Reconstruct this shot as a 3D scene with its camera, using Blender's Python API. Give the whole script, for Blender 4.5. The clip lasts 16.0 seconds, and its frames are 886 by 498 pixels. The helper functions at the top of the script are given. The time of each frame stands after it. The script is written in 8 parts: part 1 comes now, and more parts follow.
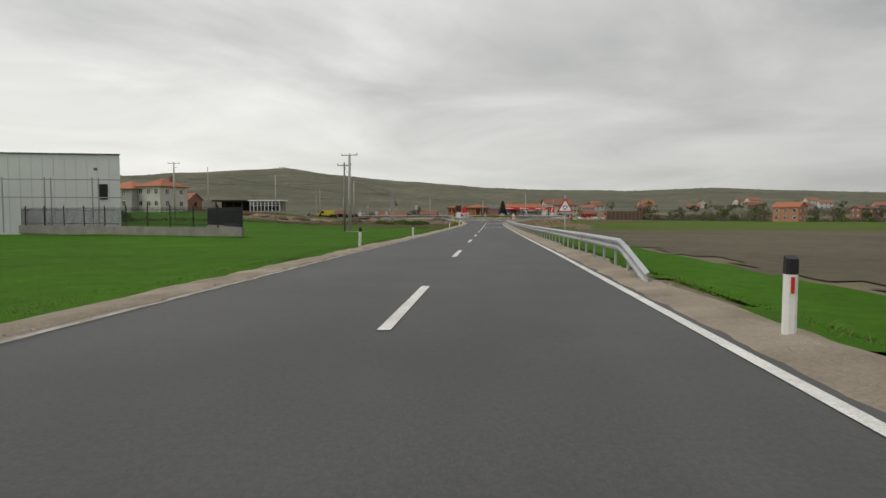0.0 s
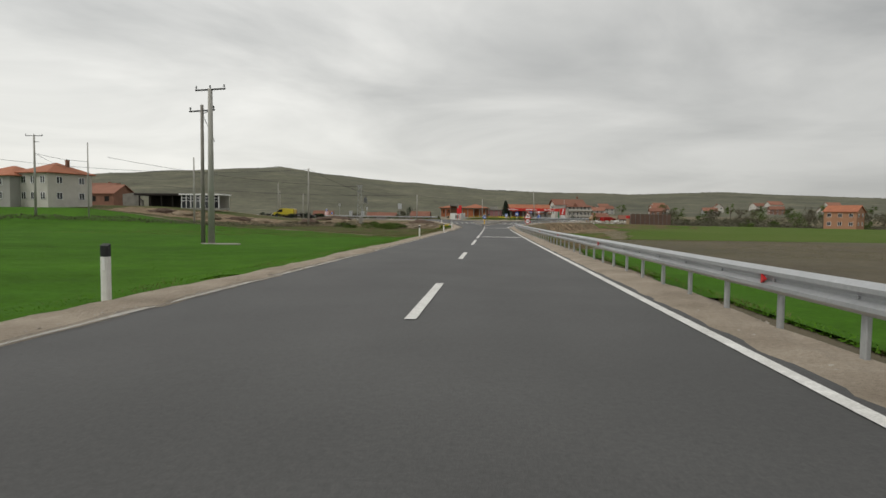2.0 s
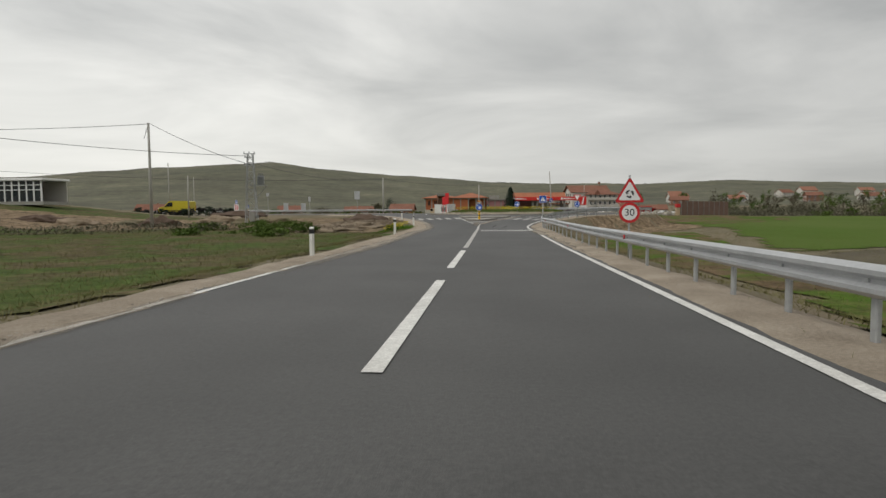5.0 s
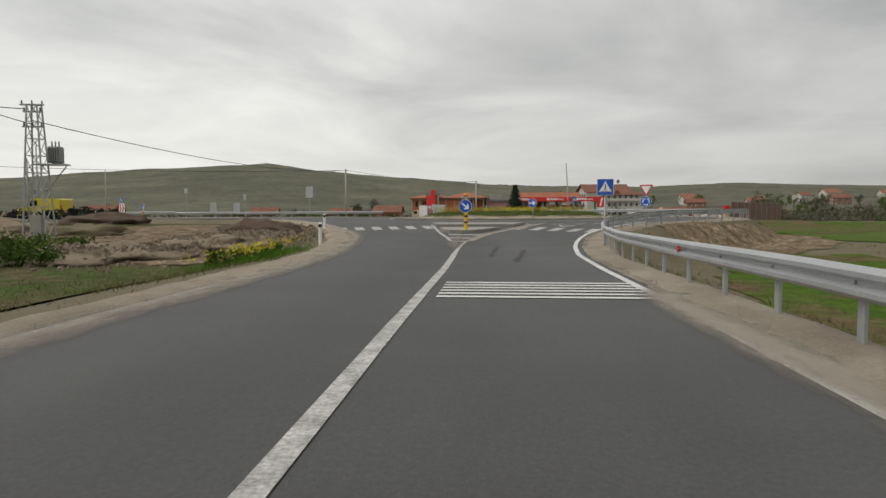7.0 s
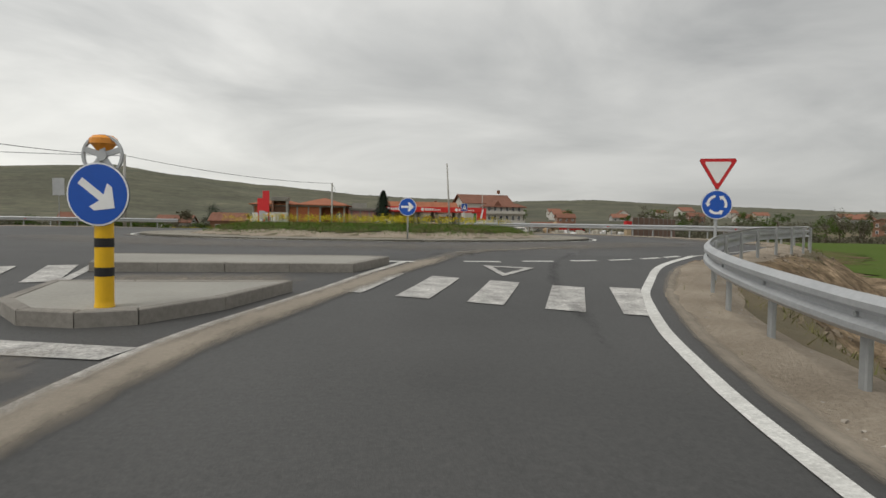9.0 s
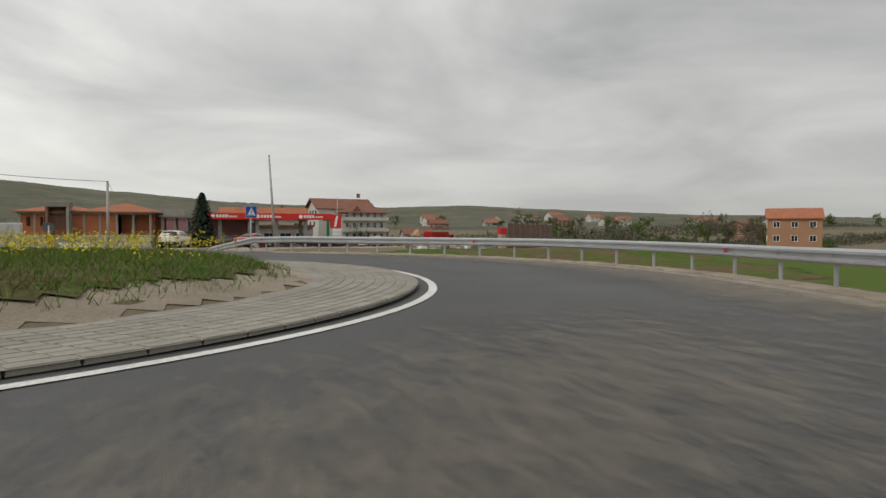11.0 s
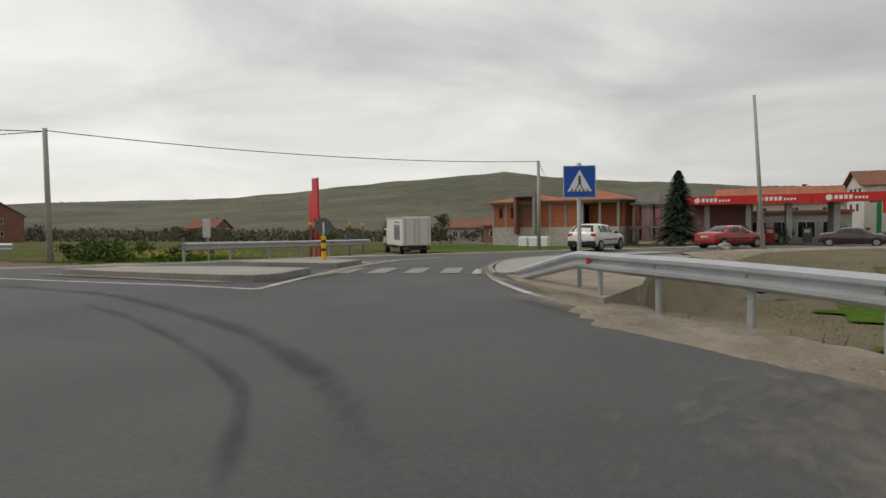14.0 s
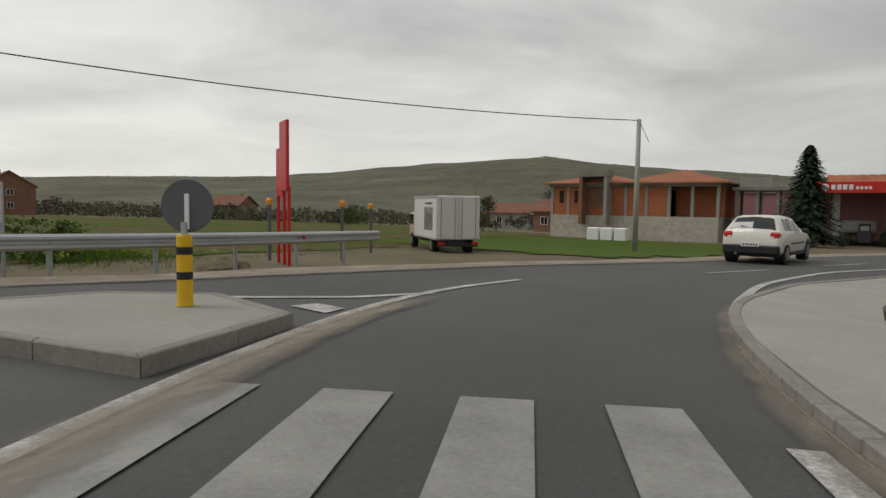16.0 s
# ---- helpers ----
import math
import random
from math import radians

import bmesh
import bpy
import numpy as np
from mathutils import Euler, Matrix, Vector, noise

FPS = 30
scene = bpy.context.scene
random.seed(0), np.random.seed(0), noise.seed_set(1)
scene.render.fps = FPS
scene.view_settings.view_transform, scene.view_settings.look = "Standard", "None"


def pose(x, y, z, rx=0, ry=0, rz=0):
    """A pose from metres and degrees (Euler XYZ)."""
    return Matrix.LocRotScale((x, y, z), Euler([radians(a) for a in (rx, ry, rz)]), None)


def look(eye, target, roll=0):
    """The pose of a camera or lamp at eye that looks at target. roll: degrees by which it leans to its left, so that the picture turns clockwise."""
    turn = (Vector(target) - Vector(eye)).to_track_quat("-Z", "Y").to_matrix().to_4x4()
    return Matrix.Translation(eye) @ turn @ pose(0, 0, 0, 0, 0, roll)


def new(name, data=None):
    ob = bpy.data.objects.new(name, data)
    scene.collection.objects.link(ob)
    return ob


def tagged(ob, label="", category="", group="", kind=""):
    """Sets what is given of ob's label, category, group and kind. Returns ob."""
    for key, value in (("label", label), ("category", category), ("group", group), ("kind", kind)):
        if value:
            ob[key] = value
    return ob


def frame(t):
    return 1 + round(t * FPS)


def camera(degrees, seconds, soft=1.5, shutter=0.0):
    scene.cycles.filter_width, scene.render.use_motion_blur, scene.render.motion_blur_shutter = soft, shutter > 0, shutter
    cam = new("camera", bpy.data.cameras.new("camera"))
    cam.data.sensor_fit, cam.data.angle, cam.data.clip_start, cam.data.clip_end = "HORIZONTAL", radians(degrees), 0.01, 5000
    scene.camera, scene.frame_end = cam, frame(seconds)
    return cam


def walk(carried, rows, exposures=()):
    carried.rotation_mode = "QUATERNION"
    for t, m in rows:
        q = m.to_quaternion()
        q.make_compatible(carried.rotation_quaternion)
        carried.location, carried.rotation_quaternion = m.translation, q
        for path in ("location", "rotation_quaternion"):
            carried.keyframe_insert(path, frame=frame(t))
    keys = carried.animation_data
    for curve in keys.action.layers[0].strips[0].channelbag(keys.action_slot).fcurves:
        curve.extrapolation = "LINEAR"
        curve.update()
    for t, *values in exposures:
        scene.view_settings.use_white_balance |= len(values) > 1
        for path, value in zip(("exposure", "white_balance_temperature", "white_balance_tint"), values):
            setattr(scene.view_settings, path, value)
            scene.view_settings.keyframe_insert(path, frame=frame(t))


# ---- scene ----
cam = camera(71.2, 16.0)
PATH = [
    (0, (1.167, -1.321, 1.906), (1.012, 0.670, 1.787), 0.01),
    (0.5, (1.148, 7.952, 1.823), (0.988, 9.942, 1.703), -0.41),
    (1, (1.127, 17.509, 1.702), (0.958, 19.498, 1.583), -0.11),
    (1.5, (1.049, 26.704, 1.598), (0.888, 28.694, 1.484), -0.10),
    (2, (0.989, 35.847, 1.481), (0.834, 37.838, 1.369), 0.67),
    (2.5, (0.947, 44.566, 1.416), (0.789, 46.556, 1.291), 0.56),
    (3, (0.867, 53.040, 1.302), (0.706, 55.030, 1.183), 0.28),
    (3.5, (0.877, 61.494, 1.259), (0.715, 63.483, 1.132), -0.14),
    (4, (0.877, 69.951, 1.158), (0.718, 71.940, 1.030), -0.47),
    (6.5, (1.042, 107.597, 0.850), (0.887, 109.586, 0.716), -0.20),
    (7, (1.072, 114.358, 0.841), (0.911, 116.347, 0.720), -0.26),
    (7.5, (1.039, 120.849, 0.858), (0.896, 122.840, 0.741), 0.01),
    (8, (1.172, 126.760, 0.793), (1.135, 128.756, 0.676), 0.82),
    (8.5, (1.617, 132.600, 0.771), (1.697, 134.596, 0.678), 1.14),
    (9, (2.394, 137.849, 0.858), (2.649, 139.831, 0.776), 0.89),
    (9.5, (3.722, 142.903, 0.959), (4.192, 144.846, 0.890), 0.48),
    (10, (5.499, 147.356, 1.061), (6.159, 149.244, 1.006), 0.12),
    (12.5, (14.990, 165.341, 1.441), (15.321, 167.311, 1.360), -0.93),
    (13, (15.600, 169.109, 1.474), (15.497, 171.105, 1.389), -0.84),
    (13.5, (14.960, 173.060, 1.517), (14.419, 174.983, 1.422), -0.88),
    (14, (13.638, 176.522, 1.503), (12.712, 178.293, 1.415), -0.86),
    (14.5, (11.600, 180.145, 1.520), (10.431, 181.764, 1.424), -0.37),
    (15, (9.790, 182.939, 1.505), (8.539, 184.495, 1.384), 0.36),
    (15.5, (7.965, 185.744, 1.516), (6.766, 187.340, 1.388), 0.68),
    (16, (6.337, 188.869, 1.441), (5.307, 190.578, 1.300), 0.77),
]
walk(cam, [(t, look(e, g, r)) for t, e, g, r in PATH], [(0, 0.0), (13, 0.0), (14.5, -0.17), (16, -0.25)])

# ---- sky and light ----
world = bpy.data.worlds.new("overcast_sky")
scene.world = world
world.use_nodes = True
wn, wl = world.node_tree.nodes, world.node_tree.links
back = wn["Background"]
coord = wn.new("ShaderNodeTexCoord")
split = wn.new("ShaderNodeSeparateXYZ")
wl.new(coord.outputs["Generated"], split.inputs[0])
lift = wn.new("ShaderNodeMath"); lift.operation = "ADD"; lift.inputs[1].default_value = 0.16
up = wn.new("ShaderNodeMath"); up.operation = "MAXIMUM"; up.inputs[1].default_value = 0.0
wl.new(split.outputs[2], up.inputs[0]); wl.new(up.outputs[0], lift.inputs[0])
flat = wn.new("ShaderNodeVectorMath"); flat.operation = "DIVIDE"
comb = wn.new("ShaderNodeCombineXYZ")
wl.new(lift.outputs[0], comb.inputs[0]); wl.new(lift.outputs[0], comb.inputs[1]); comb.inputs[2].default_value = 1.0
wl.new(coord.outputs["Generated"], flat.inputs[0]); wl.new(comb.outputs[0], flat.inputs[1])
cloud = wn.new("ShaderNodeTexNoise")
cloud.inputs["Scale"].default_value, cloud.inputs["Detail"].default_value = 0.85, 7.0
cloud.inputs["Roughness"].default_value, cloud.inputs["Distortion"].default_value = 0.52, 0.5
wl.new(flat.outputs[0], cloud.inputs["Vector"])
ramp = wn.new("ShaderNodeValToRGB")
ramp.color_ramp.elements[0].position, ramp.color_ramp.elements[0].color = 0.32, (0.455, 0.462, 0.455, 1)
ramp.color_ramp.elements[1].position, ramp.color_ramp.elements[1].color = 0.66, (0.87, 0.865, 0.83, 1)
wl.new(cloud.outputs[0], ramp.inputs[0])
low = wn.new("ShaderNodeMapRange")
low.inputs["From Min"].default_value, low.inputs["From Max"].default_value = 0.02, 0.30
low.inputs["To Min"].default_value, low.inputs["To Max"].default_value = 0.75, 0.0
wl.new(split.outputs[2], low.inputs["Value"])
east = wn.new("ShaderNodeMapRange")
east.inputs["From Min"].default_value, east.inputs["From Max"].default_value = -0.7, 0.45
east.inputs["To Min"].default_value, east.inputs["To Max"].default_value = 0.0, 1.0
wl.new(split.outputs[0], east.inputs["Value"])
glow = wn.new("ShaderNodeMix"); glow.data_type = "RGBA"
glow.inputs["A"].default_value, glow.inputs["B"].default_value = (0.86, 0.85, 0.79, 1), (0.56, 0.56, 0.54, 1)
wl.new(east.outputs[0], glow.inputs["Factor"])
haze = wn.new("ShaderNodeMix"); haze.data_type = "RGBA"
wl.new(low.outputs[0], haze.inputs["Factor"]); wl.new(ramp.outputs[0], haze.inputs["A"]); wl.new(glow.outputs["Result"], haze.inputs["B"])
nishita = wn.new("ShaderNodeTexSky"); nishita.sky_type = "NISHITA"; nishita.sun_disc = False
nishita.sun_elevation, nishita.sun_rotation = radians(48), radians(250)
blue = wn.new("ShaderNodeMix"); blue.data_type = "RGBA"; blue.blend_type = "ADD"
blue.inputs["Factor"].default_value = 0.004
dim = wn.new("ShaderNodeMapRange")
dim.inputs["From Min"].default_value, dim.inputs["From Max"].default_value = -0.6, 0.6
dim.inputs["To Min"].default_value, dim.inputs["To Max"].default_value = 1.09, 0.80
wl.new(split.outputs[0], dim.inputs["Value"])
shade = wn.new("ShaderNodeVectorMath"); shade.operation = "SCALE"
wl.new(haze.outputs["Result"], shade.inputs[0]); wl.new(dim.outputs[0], shade.inputs["Scale"])
wl.new(shade.outputs[0], blue.inputs["A"]); wl.new(nishita.outputs[0], blue.inputs["B"])
wl.new(blue.outputs["Result"], back.inputs[0])
back.inputs[1].default_value = 1.0
sun = new("sun", bpy.data.lights.new("sun", "SUN"))
sun.data.energy, sun.data.angle, sun.data.color = 1.5, radians(30), (1.0, 0.97, 0.92)
sun.matrix_world = look((0, 0, 0), (0.62, 0.28, -0.9))


# ---- materials ----
def pmat(name, col, rough=0.7, var=0.25, scale=6.0, fine=60.0, bump=0.15, metal=0.0, hue=None, island=0.0, spec=0.4, coat=0.0, bdist=0.02, lo=None, stretch=None):
    """A surface with colour variation at two scales and fine relief, in world metres."""
    m = bpy.data.materials.new(name)
    m.use_nodes = True
    n, l = m.node_tree.nodes, m.node_tree.links
    b = n["Principled BSDF"]
    b.inputs["Roughness"].default_value, b.inputs["Metallic"].default_value = rough, metal
    b.inputs["Specular IOR Level"].default_value, b.inputs["Coat Weight"].default_value = spec, coat
    geo = n.new("ShaderNodeNewGeometry")
    src = geo.outputs["Position"]
    if stretch:
        mp = n.new("ShaderNodeMapping"); mp.inputs["Scale"].default_value = stretch
        l.new(src, mp.inputs["Vector"]); src = mp.outputs[0]
    big = n.new("ShaderNodeTexNoise"); big.inputs["Scale"].default_value = scale / 10; big.inputs["Detail"].default_value = 5
    small = n.new("ShaderNodeTexNoise"); small.inputs["Scale"].default_value = fine / 4; small.inputs["Detail"].default_value = 6
    small.inputs["Roughness"].default_value = 0.7
    l.new(src, big.inputs["Vector"]); l.new(src, small.inputs["Vector"])
    add = n.new("ShaderNodeMath"); add.operation = "ADD"
    l.new(big.outputs[0], add.inputs[0]); l.new(small.outputs[0], add.inputs[1])
    last = add.outputs[0]
    if island:
        info = n.new("ShaderNodeObjectInfo")
        s = n.new("ShaderNodeMath"); s.operation = "MULTIPLY_ADD"; s.inputs[1].default_value = island
        s2 = n.new("ShaderNodeMath"); s2.operation = "MULTIPLY_ADD"; s2.inputs[1].default_value = island; 
        l.new(info.outputs["Random"], s.inputs[0]); l.new(last, s.inputs[2])
        l.new(geo.outputs["Random Per Island"], s2.inputs[0]); l.new(s.outputs[0], s2.inputs[2])
        last = s2.outputs[0]
    mr = n.new("ShaderNodeMapRange")
    mr.inputs["From Min"].default_value, mr.inputs["From Max"].default_value = 0.55 + island * 0.4, 1.45 + island * 1.6
    l.new(last, mr.inputs["Value"])
    mix = n.new("ShaderNodeMix"); mix.data_type = "RGBA"
    a = lo or tuple(c * (1 - var) for c in col)
    z = hue or tuple(min(1, c * (1 + var)) for c in col)
    mix.inputs["A"].default_value, mix.inputs["B"].default_value = (*a, 1), (*z, 1)
    l.new(mr.outputs[0], mix.inputs["Factor"]); l.new(mix.outputs["Result"], b.inputs["Base Color"])
    if bump:
        bp = n.new("ShaderNodeBump"); bp.inputs["Strength"].default_value, bp.inputs["Distance"].default_value = bump, bdist
        l.new(small.outputs[0], bp.inputs["Height"]); l.new(bp.outputs[0], b.inputs["Normal"])
    return m


def glass_mat(name, col=(0.02, 0.025, 0.03), rough=0.06):
    m = pmat(name, col, rough, 0.1, 2, 5, 0, spec=0.8)
    return m


ASPHALT = pmat("asphalt", (0.062, 0.0615, 0.061), 0.72, 0.12, 3.5, 500, 0.5, lo=(0.037, 0.0367, 0.0363), hue=(0.081, 0.080, 0.078), spec=0.45, bdist=0.005, stretch=(1, 0.12, 1))
def grain(m, amount, *scales):
    """Coarser speckle and faint patches laid over a surface's colour."""
    n, l = m.node_tree.nodes, m.node_tree.links
    geo = n.new("ShaderNodeNewGeometry")
    base = n["Principled BSDF"].inputs["Base Color"]
    for sc in scales:
        t = n.new("ShaderNodeTexNoise"); t.inputs["Scale"].default_value, t.inputs["Detail"].default_value = sc, 4
        l.new(geo.outputs["Position"], t.inputs["Vector"])
        r = n.new("ShaderNodeMapRange")
        r.inputs["From Min"].default_value, r.inputs["From Max"].default_value = 0.3, 0.7
        r.inputs["To Min"].default_value, r.inputs["To Max"].default_value = 1 - amount, 1 + amount
        l.new(t.outputs[0], r.inputs["Value"])
        v = n.new("ShaderNodeVectorMath"); v.operation = "SCALE"
        l.new(base.links[0].from_socket, v.inputs[0]); l.new(r.outputs[0], v.inputs["Scale"])
        l.new(v.outputs[0], base)


grain(ASPHALT, 0.13, 0.5, 22.0, 60.0)
PAINT = pmat("road_paint", (0.66, 0.66, 0.62), 0.6, 0.18, 12, 160, 0.2, lo=(0.42, 0.41, 0.38), hue=(0.74, 0.74, 0.71))
grain(PAINT, 0.1, 9.0, 40.0)
WORN = pmat("worn_road_paint", (0.46, 0.45, 0.42), 0.7, 0.35, 25, 120, 0.25, lo=(0.20, 0.19, 0.18), hue=(0.56, 0.55, 0.52))
grain(WORN, 0.2, 5.0, 30.0)
GREYPAINT = pmat("thin_grey_road_paint", (0.26, 0.255, 0.24), 0.75, 0.3, 25, 120, 0.25, lo=(0.15, 0.147, 0.14), hue=(0.33, 0.325, 0.305))
THICKET = pmat("bare_spring_thicket", (0.085, 0.08, 0.05), 0.95, 0.4, 0.6, 3, 0, island=0.5, lo=(0.05, 0.055, 0.03), hue=(0.13, 0.12, 0.08))
GRAVEL = pmat("gravel", (0.36, 0.31, 0.24), 0.95, 0.3, 10, 90, 0.9, lo=(0.16, 0.125, 0.088), hue=(0.47, 0.40, 0.315), bdist=0.06)
STONE_CHIP = pmat("stone_chips", (0.42, 0.38, 0.32), 0.9, 0.3, 10, 60, 0.5, island=0.6, lo=(0.24, 0.2, 0.16), hue=(0.55, 0.51, 0.45))
DUST = pmat("road_dust", (0.28, 0.243, 0.195), 0.95, 0.25, 10, 120, 0.4)
RUBBER = pmat("tyre_rubber_marks", (0.03, 0.03, 0.031), 0.7, 0.2, 10, 120, 0.2)


def ragged(m, scale, gain):
    """Lets a thin film of dust or rubber break up: dense where the mesh's cover value is high."""
    n, l = m.node_tree.nodes, m.node_tree.links
    at = n.new("ShaderNodeAttribute"); at.attribute_name = "cover"
    geo = n.new("ShaderNodeNewGeometry")
    a = n.new("ShaderNodeTexNoise"); a.inputs["Scale"].default_value, a.inputs["Detail"].default_value = scale, 8
    a.inputs["Roughness"].default_value = 0.72
    mp = n.new("ShaderNodeMapping"); mp.inputs["Scale"].default_value = (1.3, 0.5, 1.0)
    l.new(geo.outputs["Position"], mp.inputs["Vector"]); l.new(mp.outputs[0], a.inputs["Vector"])
    s = n.new("ShaderNodeMath"); s.operation = "ADD"
    l.new(at.outputs["Fac"], s.inputs[0]); l.new(a.outputs[0], s.inputs[1])
    r = n.new("ShaderNodeMapRange")
    r.inputs["From Min"].default_value, r.inputs["From Max"].default_value = 0.66, 1.4
    r.inputs["To Max"].default_value = gain
    l.new(s.outputs[0], r.inputs["Value"])
    l.new(r.outputs[0], n["Principled BSDF"].inputs["Alpha"])


ragged(DUST, 3.4, 0.9)
ragged(RUBBER, 1.2, 0.8)
EARTH = pmat("earth", (0.16, 0.125, 0.075), 0.95, 0.4, 3, 30, 0.8, lo=(0.085, 0.08, 0.045), hue=(0.20, 0.155, 0.095), bdist=0.08)
SOIL = pmat("dark_soil", (0.09, 0.06, 0.042), 0.95, 0.35, 10, 40, 0.9, bdist=0.06)
PLOUGH = pmat("ploughed_soil", (0.088, 0.07, 0.042), 0.95, 0.3, 0.8, 25, 0.9, lo=(0.06, 0.056, 0.03), hue=(0.108, 0.082, 0.05), bdist=0.08, stretch=(1, 0.2, 1))
grain(PLOUGH, 0.2, 0.06, 0.9)
WHEAT = pmat("young_wheat", (0.042, 0.115, 0.007), 0.95, 0.3, 0.7, 30, 0.4, spec=0.05, lo=(0.028, 0.082, 0.005), hue=(0.06, 0.145, 0.01), bdist=0.04)
grain(WHEAT, 0.14, 0.25, 1.2, 6.0)
BLADE = pmat("grass_blades", (0.062, 0.15, 0.014), 0.9, 0.35, 0.8, 20, 0, island=0.35, spec=0.06, lo=(0.046, 0.12, 0.008), hue=(0.084, 0.18, 0.016))
DRYBLADE = pmat("dry_weeds", (0.12, 0.12, 0.05), 0.9, 0.4, 2, 20, 0, island=0.6, spec=0.08, lo=(0.085, 0.10, 0.03), hue=(0.21, 0.18, 0.09))
YELLOW_FLOWER = pmat("yellow_flowers", (0.55, 0.45, 0.02), 0.8, 0.25, 10, 40, 0, island=0.4)
MEADOW = pmat("rough_meadow", (0.08, 0.105, 0.03), 0.95, 0.4, 1.5, 25, 0.8, spec=0.08, lo=(0.055, 0.095, 0.018), hue=(0.125, 0.115, 0.05), bdist=0.08)
LEAF = pmat("leaves", (0.045, 0.075, 0.018), 0.8, 0.4, 3, 20, 0, island=0.6, spec=0.15, lo=(0.03, 0.06, 0.01), hue=(0.095, 0.14, 0.025))
NEEDLE = pmat("spruce_needles", (0.012, 0.026, 0.012), 0.8, 0.4, 5, 20, 0, island=0.6, lo=(0.006, 0.014, 0.006), hue=(0.025, 0.045, 0.02))
BARE = pmat("bare_twigs", (0.10, 0.085, 0.065), 0.9, 0.3, 5, 30, 0, island=0.6, lo=(0.06, 0.055, 0.035), hue=(0.14, 0.13, 0.08))
BARK = pmat("bark", (0.09, 0.07, 0.05), 0.9, 0.3, 20, 60, 0.6)
STEEL = pmat("galvanised_steel", (0.46, 0.47, 0.48), 0.42, 0.15, 12, 80, 0.06, metal=0.55, lo=(0.34, 0.35, 0.36), hue=(0.52, 0.53, 0.54))
POSTSTEEL = pmat("dull_zinc", (0.34, 0.35, 0.35), 0.55, 0.2, 20, 60, 0.08, metal=0.4)
CONCRETE = pmat("concrete", (0.31, 0.30, 0.27), 0.9, 0.16, 8, 90, 0.3, spec=0.25, lo=(0.21, 0.20, 0.178), hue=(0.37, 0.36, 0.325), island=0.15)
PAVER = pmat("paving_blocks", (0.27, 0.25, 0.21), 0.92, 0.2, 9, 60, 0.4, spec=0.2, lo=(0.165, 0.15, 0.122), hue=(0.34, 0.32, 0.275), island=0.45)
OLDCONC = pmat("stained_concrete", (0.25, 0.235, 0.205), 0.9, 0.3, 10, 60, 0.4, lo=(0.14, 0.128, 0.11), hue=(0.32, 0.30, 0.27))
POLECONC = pmat("pole_concrete", (0.34, 0.33, 0.30), 0.85, 0.2, 12, 60, 0.2)
WHITEPL = pmat("white_plastic", (0.72, 0.72, 0.69), 0.5, 0.1, 15, 40, 0.03, lo=(0.58, 0.57, 0.53))
BLACKPL = pmat("black_plastic", (0.015, 0.015, 0.016), 0.5, 0.2, 10, 40, 0.03)
REDREF = pmat("red_reflector", (0.55, 0.02, 0.02), 0.3, 0.15, 20, 60, 0, spec=0.6)
SIGNWHITE = pmat("sign_white", (0.78, 0.78, 0.77), 0.4, 0.05, 5, 30, 0)
SIGNRED = pmat("sign_red", (0.52, 0.018, 0.022), 0.4, 0.1, 5, 30, 0)
SIGNBLUE = pmat("sign_blue", (0.012, 0.085, 0.42), 0.4, 0.1, 5, 30, 0)
SIGNBACK = pmat("sign_back", (0.12, 0.125, 0.13), 0.6, 0.15, 5, 30, 0, metal=0.3)
INK = pmat("sign_black", (0.012, 0.012, 0.014), 0.5, 0.1, 5, 30, 0)
YELLOWP = pmat("yellow_plastic", (0.72, 0.42, 0.01), 0.45, 0.12, 8, 40, 0.03)
ORANGE = pmat("amber_lens", (0.75, 0.28, 0.02), 0.25, 0.12, 8, 40, 0, spec=0.6)
SILVERPL = pmat("silver_plastic", (0.45, 0.46, 0.47), 0.35, 0.12, 8, 40, 0.03, metal=0.4)
WALLWHITE = pmat("white_sheet_cladding", (0.66, 0.67, 0.67), 0.55, 0.07, 2, 30, 0.05, lo=(0.56, 0.57, 0.57))
PLASTER = pmat("pale_plaster", (0.55, 0.53, 0.48), 0.85, 0.12, 6, 40, 0.15, lo=(0.42, 0.40, 0.36))
GREYPL = pmat("grey_plaster", (0.33, 0.32, 0.30), 0.85, 0.15, 6, 40, 0.15)
BRICK = pmat("hollow_brick", (0.40, 0.125, 0.055), 0.9, 0.2, 10, 40, 0.3, lo=(0.28, 0.085, 0.04), hue=(0.48, 0.165, 0.075), stretch=(1, 1, 5))
OLDBRICK = pmat("old_brick", (0.23, 0.12, 0.08), 0.9, 0.3, 10, 50, 0.3)
DULLBRICK = pmat("weathered_brick", (0.165, 0.105, 0.08), 0.9, 0.3, 10, 50, 0.3)
VILLAGETILE = pmat("faded_roof_tiles", (0.25, 0.115, 0.075), 0.9, 0.25, 6, 30, 0.4)
TILE = pmat("roof_tiles", (0.34, 0.115, 0.055), 0.85, 0.25, 6, 30, 0.4, lo=(0.21, 0.075, 0.04), hue=(0.43, 0.16, 0.08), island=0.2)
DARKTILE = pmat("weathered_roof_tiles", (0.19, 0.085, 0.055), 0.9, 0.25, 6, 30, 0.4)
STONEWALL = pmat("pale_stone_facing", (0.42, 0.39, 0.33), 0.9, 0.35, 25, 35, 0.5, lo=(0.28, 0.255, 0.21), hue=(0.58, 0.545, 0.47))
# near-black colour painted for the shade inside openings; also colours some hedge foliage
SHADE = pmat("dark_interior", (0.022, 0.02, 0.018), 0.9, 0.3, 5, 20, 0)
GLASS = glass_mat("window_glass")
